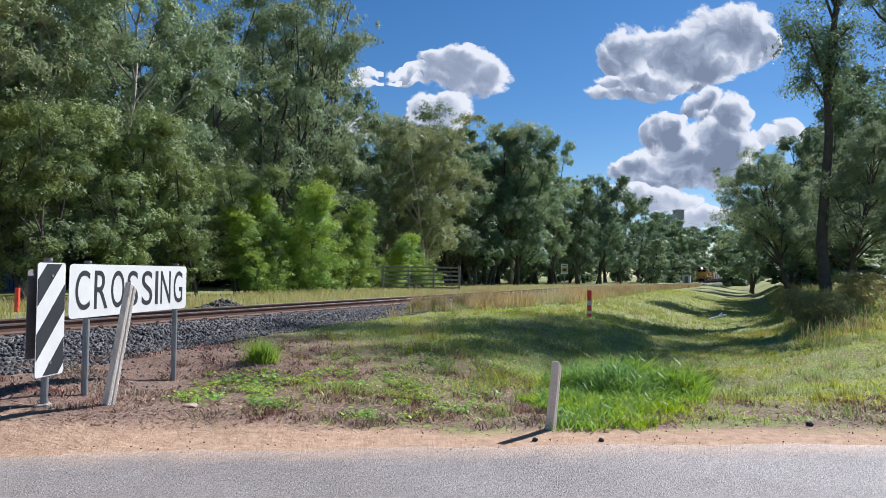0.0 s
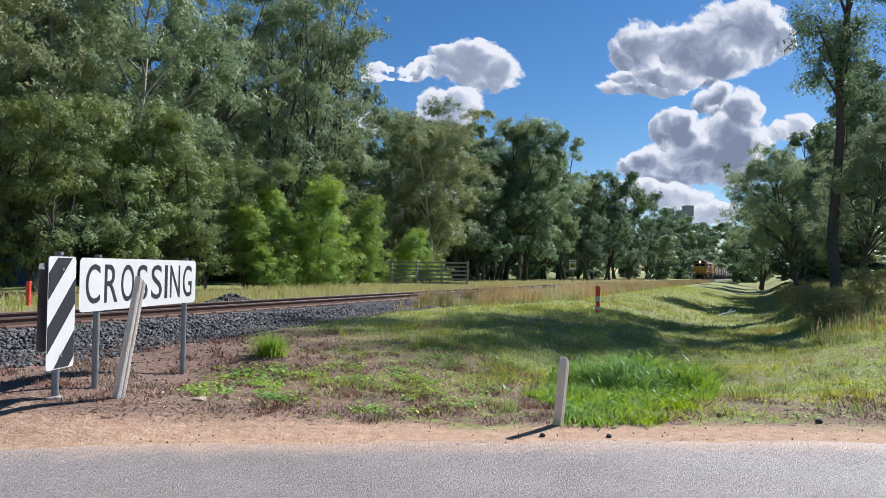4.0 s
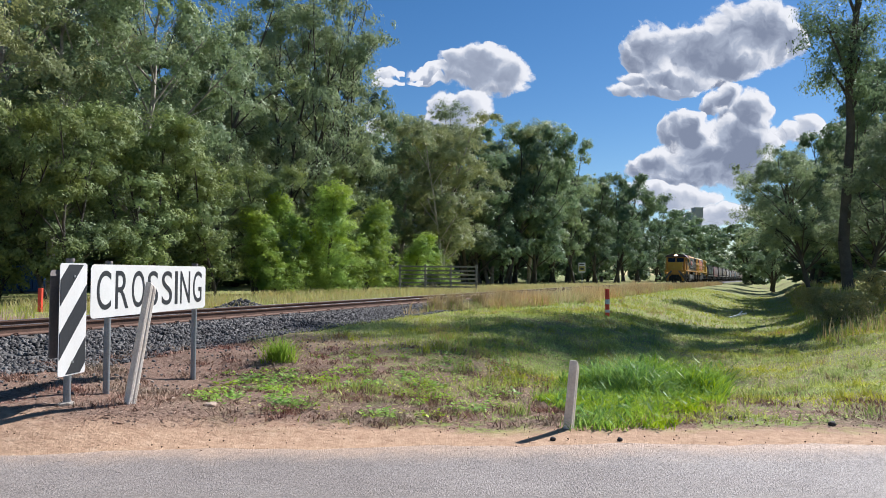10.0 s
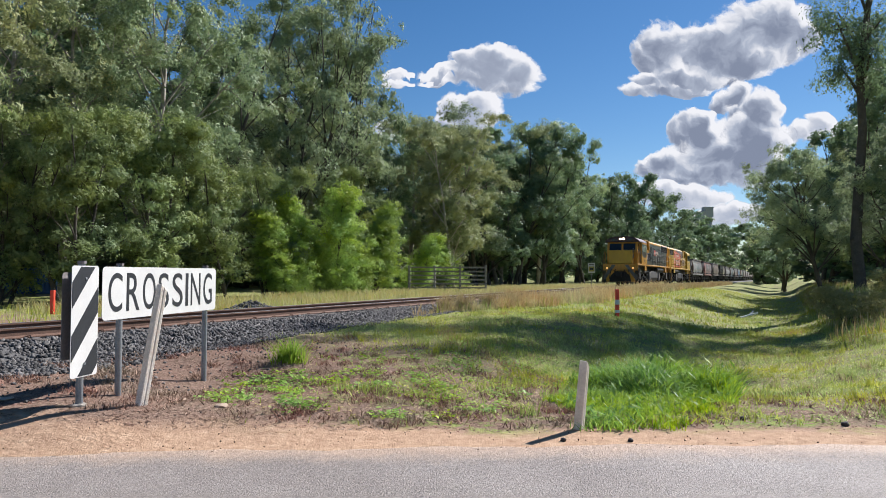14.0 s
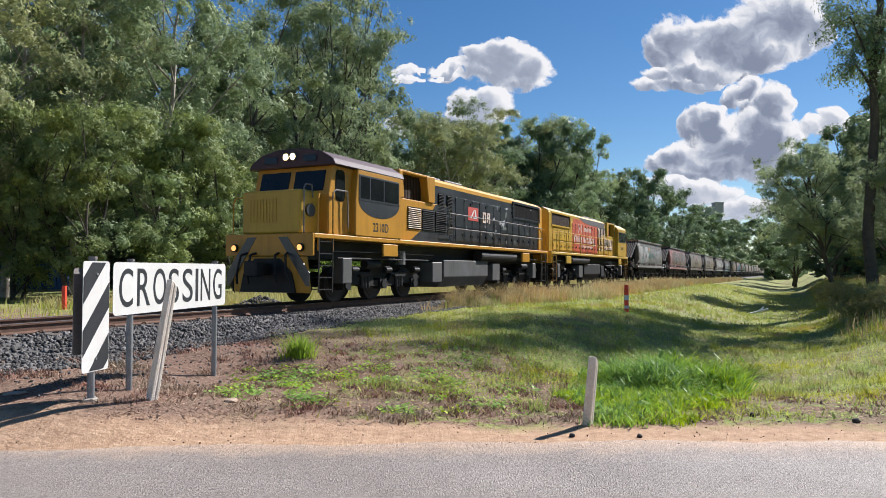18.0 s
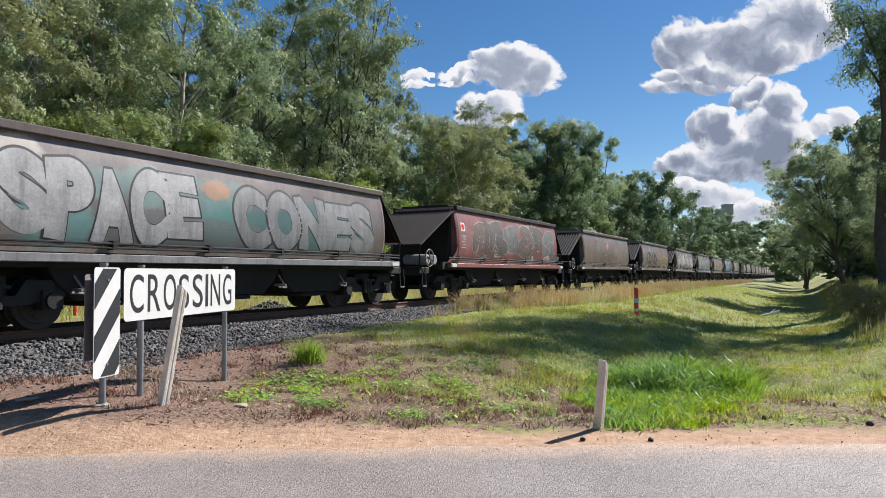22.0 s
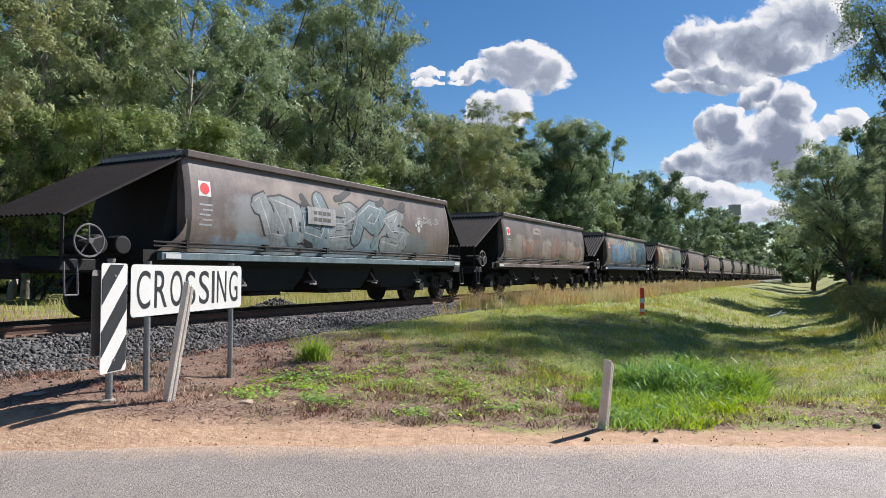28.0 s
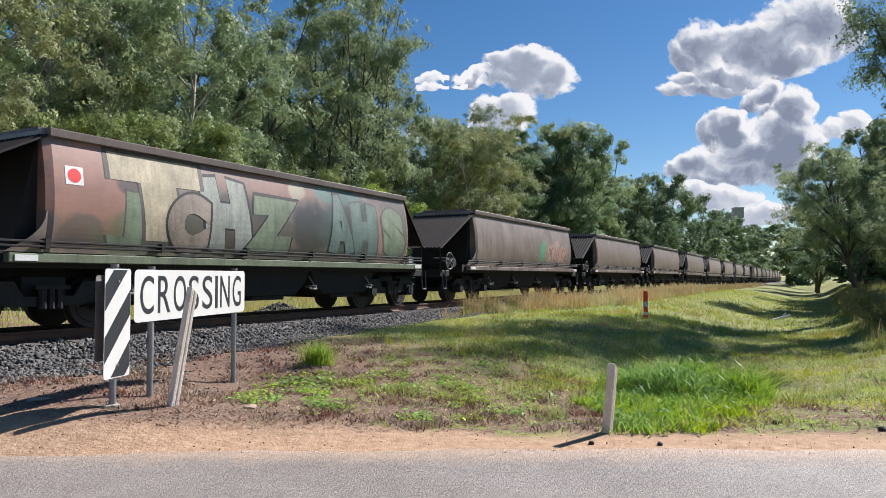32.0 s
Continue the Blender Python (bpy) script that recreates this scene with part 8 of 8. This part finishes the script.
def speed_sign():
    x, y = seen_at(1096, 62.0)
    g = float(ground_z(x, y))
    S = thing("railway_sign", "white track sign with a yellow panel on a post", "railway sign", pose(x, y, g, 0, 0, -20))
    bm = BM()
    rod(bm, (0, 0.03, -0.2), (0, 0.03, 2.3), 0.035, n=8)
    part("post", bm, M_GALV, S)
    bm = BM()
    plank(bm, 0.62, 0.9, 0.01, 0.04)
    b = part("board", bm, M_SIGNWHITE, S, at=pose(0, 0, 2.0))
    bm = BM()
    plank(bm, 0.5, 0.45, 0.006, 0.02)
    part("panel", bm, P_YELLOW, b, "yellow panel", at=pose(0, -0.006, -0.1))
    bm = BM()
    box(bm, -0.15, 0.15, -0.012, -0.008, -0.2, 0.0)
    box(bm, -0.22, 0.22, -0.012, -0.006, 0.24, 0.32)
    part("figure_bars", bm, M_SIGNBLACK, b, "black bars")


speed_sign()

# ---- things half hidden behind the trees ----
M_OLDWOOD = mat("grey_old_rails", (0.26, 0.24, 0.22), 0.9, 0, 0.25, 3, 30, 0.3, objrand=0.15)
M_BLUE = mat("blue_container_paint", (0.03, 0.09, 0.26), 0.5, 0, 0.2, 1.5, 20, 0.05)
M_SHED = mat("white_shed_sheet", (0.68, 0.68, 0.66), 0.6, 0, 0.1, 1.0, 20, 0.05)


def yard_fence():
    x, y = seen_at(838, 50.0)
    S = thing("cattle_yard_fence", "grey timber cattle yard fence of six rails", "fence", pose(x, y, float(ground_z(x, y)), 0, 0, -8))
    bm = BM()
    box(bm, -0.07, 0.07, -0.07, 0.07, -0.2, 1.95)
    po = data_of(bm, "fence_post", M_OLDWOOD)
    bm = BM()
    box(bm, -1.5, 1.5, -0.025, 0.025, -0.06, 0.06)
    ra = data_of(bm, "rail", M_OLDWOOD)
    for k in range(4):
        part("fence_post", po, None, S, at=pose(-2.75 + 1.84 * k, 0, 0))
    for k in range(6):
        for j in range(2):
            part("rail", ra, None, S, at=pose(-1.35 + 2.7 * j, -0.09 - 0.006 * j, 0.35 + 0.29 * k, 0, random.uniform(-0.6, 0.6), 0))


yard_fence()


def container(px, depth, w, h, name, label, material, ribs=8):
    x, y = seen_at(px, depth)
    S = thing(name, label, name.split("_")[-1], pose(x, y, float(ground_z(x, y))))
    bm = BM()
    box(bm, -w / 2, w / 2, -1.2, 1.2, 0.1, h)
    b = part("body", bevelled(bm, 0.04, 1), material, S)
    for k in range(ribs):
        bm = BM()
        xx = -w / 2 + (k + 0.5) * w / ribs
        box(bm, xx - 0.05, xx + 0.05, -1.26, -1.2, 0.2, h - 0.12)
        part("rib", bm, material, b)
    bm = BM()
    box(bm, -w / 2 - 0.04, w / 2 + 0.04, -1.28, 1.28, h - 0.12, h + 0.02)
    part("rim", bm, material, b)
    bm = BM()
    box(bm, -w / 2 + 0.1, w / 2 - 0.1, -1.1, 1.1, -0.1, 0.1)
    part("skid", bm, M_OLDWOOD, S)


container(158, 43.0, 1.2, 1.6, "blue_container", "blue steel waste container behind the trees", M_BLUE, 5)
container(100, 44.0, 2.8, 1.6, "blue_container", "long blue steel container behind the trees", M_BLUE, 10)
container(60, 80.0, 6.0, 2.4, "white_shed", "white sheet metal shed behind the trees", M_SHED, 14)
container(480, 84.0, 7.0, 2.6, "white_shed", "white sheet metal shed glimpsed through the trunks", M_SHED, 14)
container(560, 84.0, 3.0, 1.5, "white_shed", "low white shed glimpsed through the trunks", M_SHED, 7)


def relay_hut():
    x, y = seen_at(1322, 168.0)
    z = float(ground_z(x, y))
    S = thing("relay_hut", "small pale trackside hut with a flat roof", "hut", pose(x, y, z, 0, 0, -28))
    bm = BM()
    box(bm, -0.9, 0.9, -0.7, 0.7, -0.1, 2.3)
    part("wall", bevelled(bm, 0.02, 1), M_SHED, S)
    bm = BM()
    box(bm, -1.05, 1.05, -0.85, 0.85, 2.3, 2.42)
    part("roof", bm, M_GALV, S)
    bm = BM()
    box(bm, -0.4, 0.4, -0.73, -0.70, 0.05, 2.0)
    part("door", bm, M_OLDWOOD, S)


relay_hut()

# ---- silo tower over the far trees ----
def silo():
    x, y = seen_at(1303, 330.0)
    S = thing("grain_silo", "pale concrete silo tower above the far trees", "silo", pose(x, y, 0))
    mc = mat("silo_concrete", (0.42, 0.41, 0.40), 0.9, 0, 0.1, 0.3, 4, 0.05)
    for k in range(3):
        bm = BM()
        rod(bm, (-3.0 + k * 2.2, 0, 0), (-3.0 + k * 2.2, 0, 32 - 0.5 * (k == 0)), 1.9, n=20)
        part("bin", bm, mc, S)
    bm = BM()
    box(bm, -0.9, 3.2, -2.2, 2.2, 29.0, 33.6)
    part("headhouse", bevelled(bm, 0.1, 1), mc, S)
    bm = BM()
    box(bm, -1.0, 3.3, -2.3, 2.3, 33.6, 34.0)
    part("roof", bm, mc, S)


silo()

# ---- loose stones and sticks on the verge ----
M_DARKSTONE = mat("dark_pebble", (0.07, 0.06, 0.055), 0.8, 0, 0.3, 20, 90, 0.3)
M_SLAB = mat("pale_brick_rubble", (0.46, 0.34, 0.25), 0.9, 0, 0.2, 9, 60, 0.3)


def pebble(x, y, r, material, name, label, flat=0.7, seed=0):
    bm = BM()
    bmesh.ops.create_icosphere(bm, subdivisions=1 if flat < 0.5 else 2, radius=r)
    for v in bm.verts:
        k = 1 + 0.35 * noise.noise(v.co * (1.6 / r) + Vector((seed, 2 * seed, 0)))
        v.co = Vector((v.co.x * k, v.co.y * k, v.co.z * k * flat))
    z = float(ground_z(x, y)) + r * flat * 0.6
    ob = new(name, data_of(bm, name, material, flat > 0.5))
    ob.matrix_basis = pose(x, y, z)
    return tagged(ob, label, "stone")


for k, (x, y, r) in enumerate(((4.10, 6.55, 0.035), (1.28, 6.05, 0.026), (1.86, 6.02, 0.024), (3.25, 6.85, 0.032), (4.9, 6.3, 0.04))):
    pebble(x, y, r, M_DARKSTONE, "pebble", "dark pebble on the red dirt verge", 0.8, k)
for k, (x, y, r, f) in enumerate(((-1.92, 6.98, 0.085, 0.28), (-2.35, 7.15, 0.045, 0.3), (-3.9, 6.75, 0.12, 0.12))):
    pebble(x, y, r, M_SLAB, "rubble_slab", "pale broken slab lying on the soil", f, 11 + k)


def gravel(r, n):
    x, y = -7 + 17 * r.rand(n), 5.6 + 1.4 * r.rand(n) ** 0.7
    return np.stack([x, y, ground_z(x, y) + 0.014], 1)


g = scatter_stones(600, gravel, 0.006, "gravel", "scattered small dark gravel on the dirt verge", 9)
g.data.materials[0] = mat("brown_gravel", (0.19, 0.125, 0.09), 0.9, 0, 0.3, 8, 60, 0.3, island=0.5)


def log():
    S = thing("fallen_branch", "bleached fallen branch lying in the swale", "branch", pose(14.6, 30.0, float(ground_z(14.6, 30.0)) + 0.08))
    bm = BM()
    bar(bm, [(-0.45, 0, 0), (0.0, 0.1, 0.10), (0.35, 0.0, 0.2)], 0.04, 8)
    bar(bm, [(0.0, 0.1, 0.10), (0.25, 0.2, 0.28)], 0.03, 8)
    part("limb", bm, M_WHITE, S)


log()

# ---- clouds: rounded heaps far off, thick in the middle, thin and torn at the rim ----
FAR = 2600.0
KPX = FAR / 1230.0


def cloud_material(lobes, cx, cy, seed, dark):
    m = bpy.data.materials.new("cloud")
    m.use_nodes = True
    n, l = m.node_tree.nodes, m.node_tree.links
    n.remove(n["Principled BSDF"])

    def calc(op, *src):
        x = n.new("ShaderNodeMath")
        x.operation = op
        for i, v in enumerate(src):
            if isinstance(v, (int, float)):
                x.inputs[i].default_value = v
            else:
                l.new(v, x.inputs[i])
        return x.outputs[0]

    tc = n.new("ShaderNodeTexCoord")
    mp = n.new("ShaderNodeVectorMath")
    mp.operation = "MULTIPLY"
    mp.inputs[1].default_value = (1 / KPX, 0.0, 1 / KPX)
    l.new(tc.outputs["Object"], mp.inputs[0])
    here = mp.outputs[0]

    def thick(vec, detail=9.0):
        # bend the outline so that no lobe stays an ellipse
        for sc, amp in ((0.011, 70.0), (0.038, 26.0)):
            wq = n.new("ShaderNodeTexNoise")
            wq.inputs["Scale"].default_value, wq.inputs["Detail"].default_value = sc, 3.0
            mv = n.new("ShaderNodeVectorMath")
            mv.inputs[1].default_value = (seed * 13.0, 0, seed * 29.0)
            l.new(here, mv.inputs[0])
            l.new(mv.outputs[0], wq.inputs["Vector"])
            ma = n.new("ShaderNodeVectorMath")
            ma.operation = "MULTIPLY_ADD"
            ma.inputs[1].default_value = (amp, amp, amp)
            l.new(wq.outputs["Color"], ma.inputs[0])
            l.new(vec, ma.inputs[2])
            mo = n.new("ShaderNodeVectorMath")
            mo.inputs[1].default_value = (-amp / 2, 0, -amp / 2)
            l.new(ma.outputs[0], mo.inputs[0])
            vec = mo.outputs[0]
        sep = n.new("ShaderNodeSeparateXYZ")
        l.new(vec, sep.inputs[0])
        best = None
        for lx, ly, w, h in lobes:
            a = calc("DIVIDE", calc("SUBTRACT", sep.outputs[0], lx - cx), w)
            b = calc("DIVIDE", calc("SUBTRACT", sep.outputs[2], cy - ly), h)
            v = calc("SUBTRACT", 1.0, calc("ADD", calc("MULTIPLY", a, a), calc("MULTIPLY", b, b)))
            best = v if best is None else calc("SMOOTH_MAX", best, v, 0.3)
        best = calc("MAXIMUM", best, -1.2)
        off = n.new("ShaderNodeVectorMath")
        off.inputs[1].default_value = (seed * 37.0, seed * 11.0, 0)
        l.new(vec, off.inputs[0])
        total = best
        full = detail > 4
        for sc, amp, rough in ((0.012, 1.35, 0.55), (0.040, 1.05 if full else 0.55, 0.64)):
            q = n.new("ShaderNodeTexNoise")
            q.inputs["Scale"].default_value, q.inputs["Detail"].default_value, q.inputs["Roughness"].default_value = sc, detail, rough
            l.new(off.outputs[0], q.inputs["Vector"])
            total = calc("ADD", total, calc("MULTIPLY", calc("SUBTRACT", q.outputs[0], 0.5), amp))
        vo = n.new("ShaderNodeTexVoronoi")
        vo.feature = "SMOOTH_F1"
        vo.inputs["Scale"].default_value, vo.inputs["Detail"].default_value = 0.030, 3.0
        vo.inputs["Smoothness"].default_value = 0.6
        l.new(off.outputs[0], vo.inputs["Vector"])
        return calc("ADD", total, calc("MULTIPLY", calc("SUBTRACT", 0.45, vo.outputs["Distance"]), 0.12 if full else 0.2))

    t0 = thick(here)
    sh = n.new("ShaderNodeVectorMath")
    sh.inputs[1].default_value = (9.0, 0, 10.0)
    l.new(here, sh.inputs[0])
    t1 = thick(sh.outputs[0], 2.5)

    def step(v, lo, hi, a=0.0, b=1.0):
        x = n.new("ShaderNodeMapRange")
        x.interpolation_type = "SMOOTHSTEP"
        for i, q in enumerate((lo, hi, a, b)):
            x.inputs[i + 1].default_value = q
        l.new(v, x.inputs[0])
        return x.outputs[0]

    alpha = step(t0, -0.06, 0.34)
    # the cloud glows: sunlit rims and shaded middle are put into its colour
    lit = calc("ADD", calc("MULTIPLY", step(t1, 0.05, 1.05), -dark * 1.4), calc("MULTIPLY", calc("SUBTRACT", t0, t1), 0.14))
    ramp = n.new("ShaderNodeValToRGB")
    e = ramp.color_ramp.elements
    e[0].position, e[0].color = 0.0, (0.25, 0.29, 0.38, 1)
    e[1].position, e[1].color = 1.0, (0.95, 0.95, 0.95, 1)
    mid = e.new(0.5)
    mid.color = (0.46, 0.51, 0.60, 1)
    l.new(calc("ADD", lit, 0.95), ramp.inputs[0])
    em = n.new("ShaderNodeEmission")
    em.inputs[1].default_value = 0.53
    l.new(ramp.outputs[0], em.inputs[0])
    tr = n.new("ShaderNodeBsdfTransparent")
    ms = n.new("ShaderNodeMixShader")
    l.new(alpha, ms.inputs[0])
    l.new(tr.outputs[0], ms.inputs[1])
    l.new(em.outputs[0], ms.inputs[2])
    l.new(ms.outputs[0], n["Material Output"].inputs[0])
    return m


def cloud(lobes, seed, label, shift, dark=0.55):
    """lobes: bearing, height, half width and half height, all in one scale; shift: drift during the clip."""
    cx, cy = lobes[0][0], lobes[0][1]
    xa, xb = min(p[0] - 1.7 * p[2] for p in lobes), max(p[0] + 1.7 * p[2] for p in lobes)
    ya, yb = min(p[1] - 1.9 * p[3] for p in lobes), max(p[1] + 1.9 * p[3] for p in lobes)
    nx, ny = int((xb - xa) / 4) + 2, int((yb - ya) / 4) + 2
    bm = BM()
    front = {}
    for i in range(nx):
        for j in range(ny):
            x, y = xa + (xb - xa) * i / (nx - 1), ya + (yb - ya) * j / (ny - 1)
            f = max(1 - ((x - a) / w) ** 2 - ((y - b) / h) ** 2 for a, b, w, h in lobes) + 0.5 * noise.fractal((x * 0.03, y * 0.03, seed), 0.8, 2.0, 4)
            if f > -1.1:
                deep = 26 * math.sqrt(max(0.0, f + 1.1)) * (1 + 0.3 * noise.noise((x * 0.05, y * 0.05, seed)))
                front[i, j] = [bm.verts.new(((x - cx) * KPX, k * deep * KPX, (cy - y) * KPX)) for k in (-1, 1)]
    for (i, j) in front:
        c = [(i, j), (i + 1, j), (i + 1, j + 1), (i, j + 1)]
        if all(q in front for q in c):
            bm.faces.new([front[q][0] for q in c])
            bm.faces.new([front[q][1] for q in c[::-1]])
    for v in [v for v in bm.verts if not v.link_faces]:
        bm.verts.remove(v)
    S = new("cloud", data_of(bm, "cloud", cloud_material(lobes, cx, cy, seed, dark), True))
    S.visible_shadow = False
    tagged(S, label, "cloud", "clouds")
    rows = []
    for t, k in ((0.0, 1.0), (16.0, 0.5), (32.0, 0.0)):
        rows.append((t, pose((cx - 784 - shift * k) * KPX, FAR, (489 - cy) * KPX + 1.45)))
    return S, rows


CLOUDS = [
    cloud([(935, 130, 80, 38), (978, 136, 54, 32), (885, 122, 42, 26), (945, 104, 44, 22), (832, 138, 40, 11)], 1, "white cumulus cloud with a grey base", 27, 0.5),
    cloud([(885, 212, 56, 40), (915, 192, 36, 28), (852, 230, 32, 24)], 2, "small white cumulus cloud", 22, 0.35),
    cloud([(1330, 85, 100, 55), (1430, 45, 90, 60), (1245, 90, 46, 58), (1205, 150, 46, 20), (1280, 140, 80, 24), (1490, 65, 40, 40), (1390, 105, 80, 25)], 4, "large white cumulus cloud with a grey centre", 34, 0.68),
    cloud([(1380, 258, 70, 66), (1358, 168, 34, 30), (1405, 195, 38, 40), (1225, 288, 46, 32), (1290, 228, 40, 30), (1310, 305, 110, 26), (1310, 270, 70, 46)], 5, "towering grey-white cumulus cloud with bright rims", 2, 0.78),
    cloud([(1270, 350, 70, 22), (1340, 385, 66, 26), (1215, 338, 38, 16)], 6, "low white cloud bank near the horizon", 0, 0.3),
    cloud([(1508, 222, 30, 24), (1480, 232, 30, 20)], 7, "small white cloud behind the trees", 0, 0.3),
    cloud([(766, 140, 24, 12), (748, 146, 15, 7), (786, 143, 14, 6)], 3, "small wisp of white cloud", 27, 0.2),
    cloud([(750, 235, 26, 15), (768, 225, 15, 10)], 8, "small white cloud behind the trees", 15, 0.3),
]

# ---- movement ----
# seconds and the place of the leading cab along the line
HEAD = ((0, 195.8), (3.5, 163.6), (5.5, 142.6), (9, 108.6), (11.5, 83.0), (14, 56.7), (15.5, 41.5), (16.5, 31.0), (17.25, 22.8), (18, 14.4), (19, 2.75), (20, -8.97), (21, -20.7), (22, -32.6), (23, -44.4), (25, -68.55), (28, -104.15), (30.5, -133.95), (32, -151.85))
HEADING = math.degrees(math.atan2(-UY, -UX))


def rolling(ob, offset, turn=0.0):
    rows = []
    for t, s in HEAD:
        c = on_track(s + offset, 0.0)
        pitch = math.degrees(math.atan2(drop(s + offset - 4) - drop(s + offset + 4), 8.0))
        rows.append((t, pose(c.x, c.y, c.z, 0, 0, HEADING) @ pose(0, 0, 0, 0, -pitch) @ pose(0, 0, 0, 0, 0, turn)))
    walk(ob, rows)


def spinning(name, way):
    """Wheelsets roll without slipping: a row for every 0.6 m of travel."""
    dist, stops = 0.0, []
    for (t0, s0), (t1, s1) in zip(HEAD, HEAD[1:]):
        n = int(math.ceil(abs(s1 - s0) / 0.6))
        stops += [(t0 + (t1 - t0) * i / n, dist + (s0 - s1) * i / n) for i in range(n)]
        dist += s0 - s1
    stops.append((HEAD[-1][0], dist))
    for w, a, rad in ROLLERS[name]:
        walk(w, [(t, pose(a, 0, rad, 0, way * math.degrees(q / rad), 0)) for t, q in stops])


def motions():
    LOCO_1.scale = (1.035, 1, 1)
    rolling(LOCO_1, 7.6)
    rolling(LOCO_2, 25.5, 180)
    for k, w in enumerate(WAGONS):
        rolling(w, 43.4 + 15.0 * k)
    spinning(LOCO_1.name, 1)
    spinning(LOCO_2.name, -1)
    for w in WAGONS[:9]:
        spinning(w.name, 1)
    for ob, rows in CLOUDS:
        walk(ob, rows)


motions()
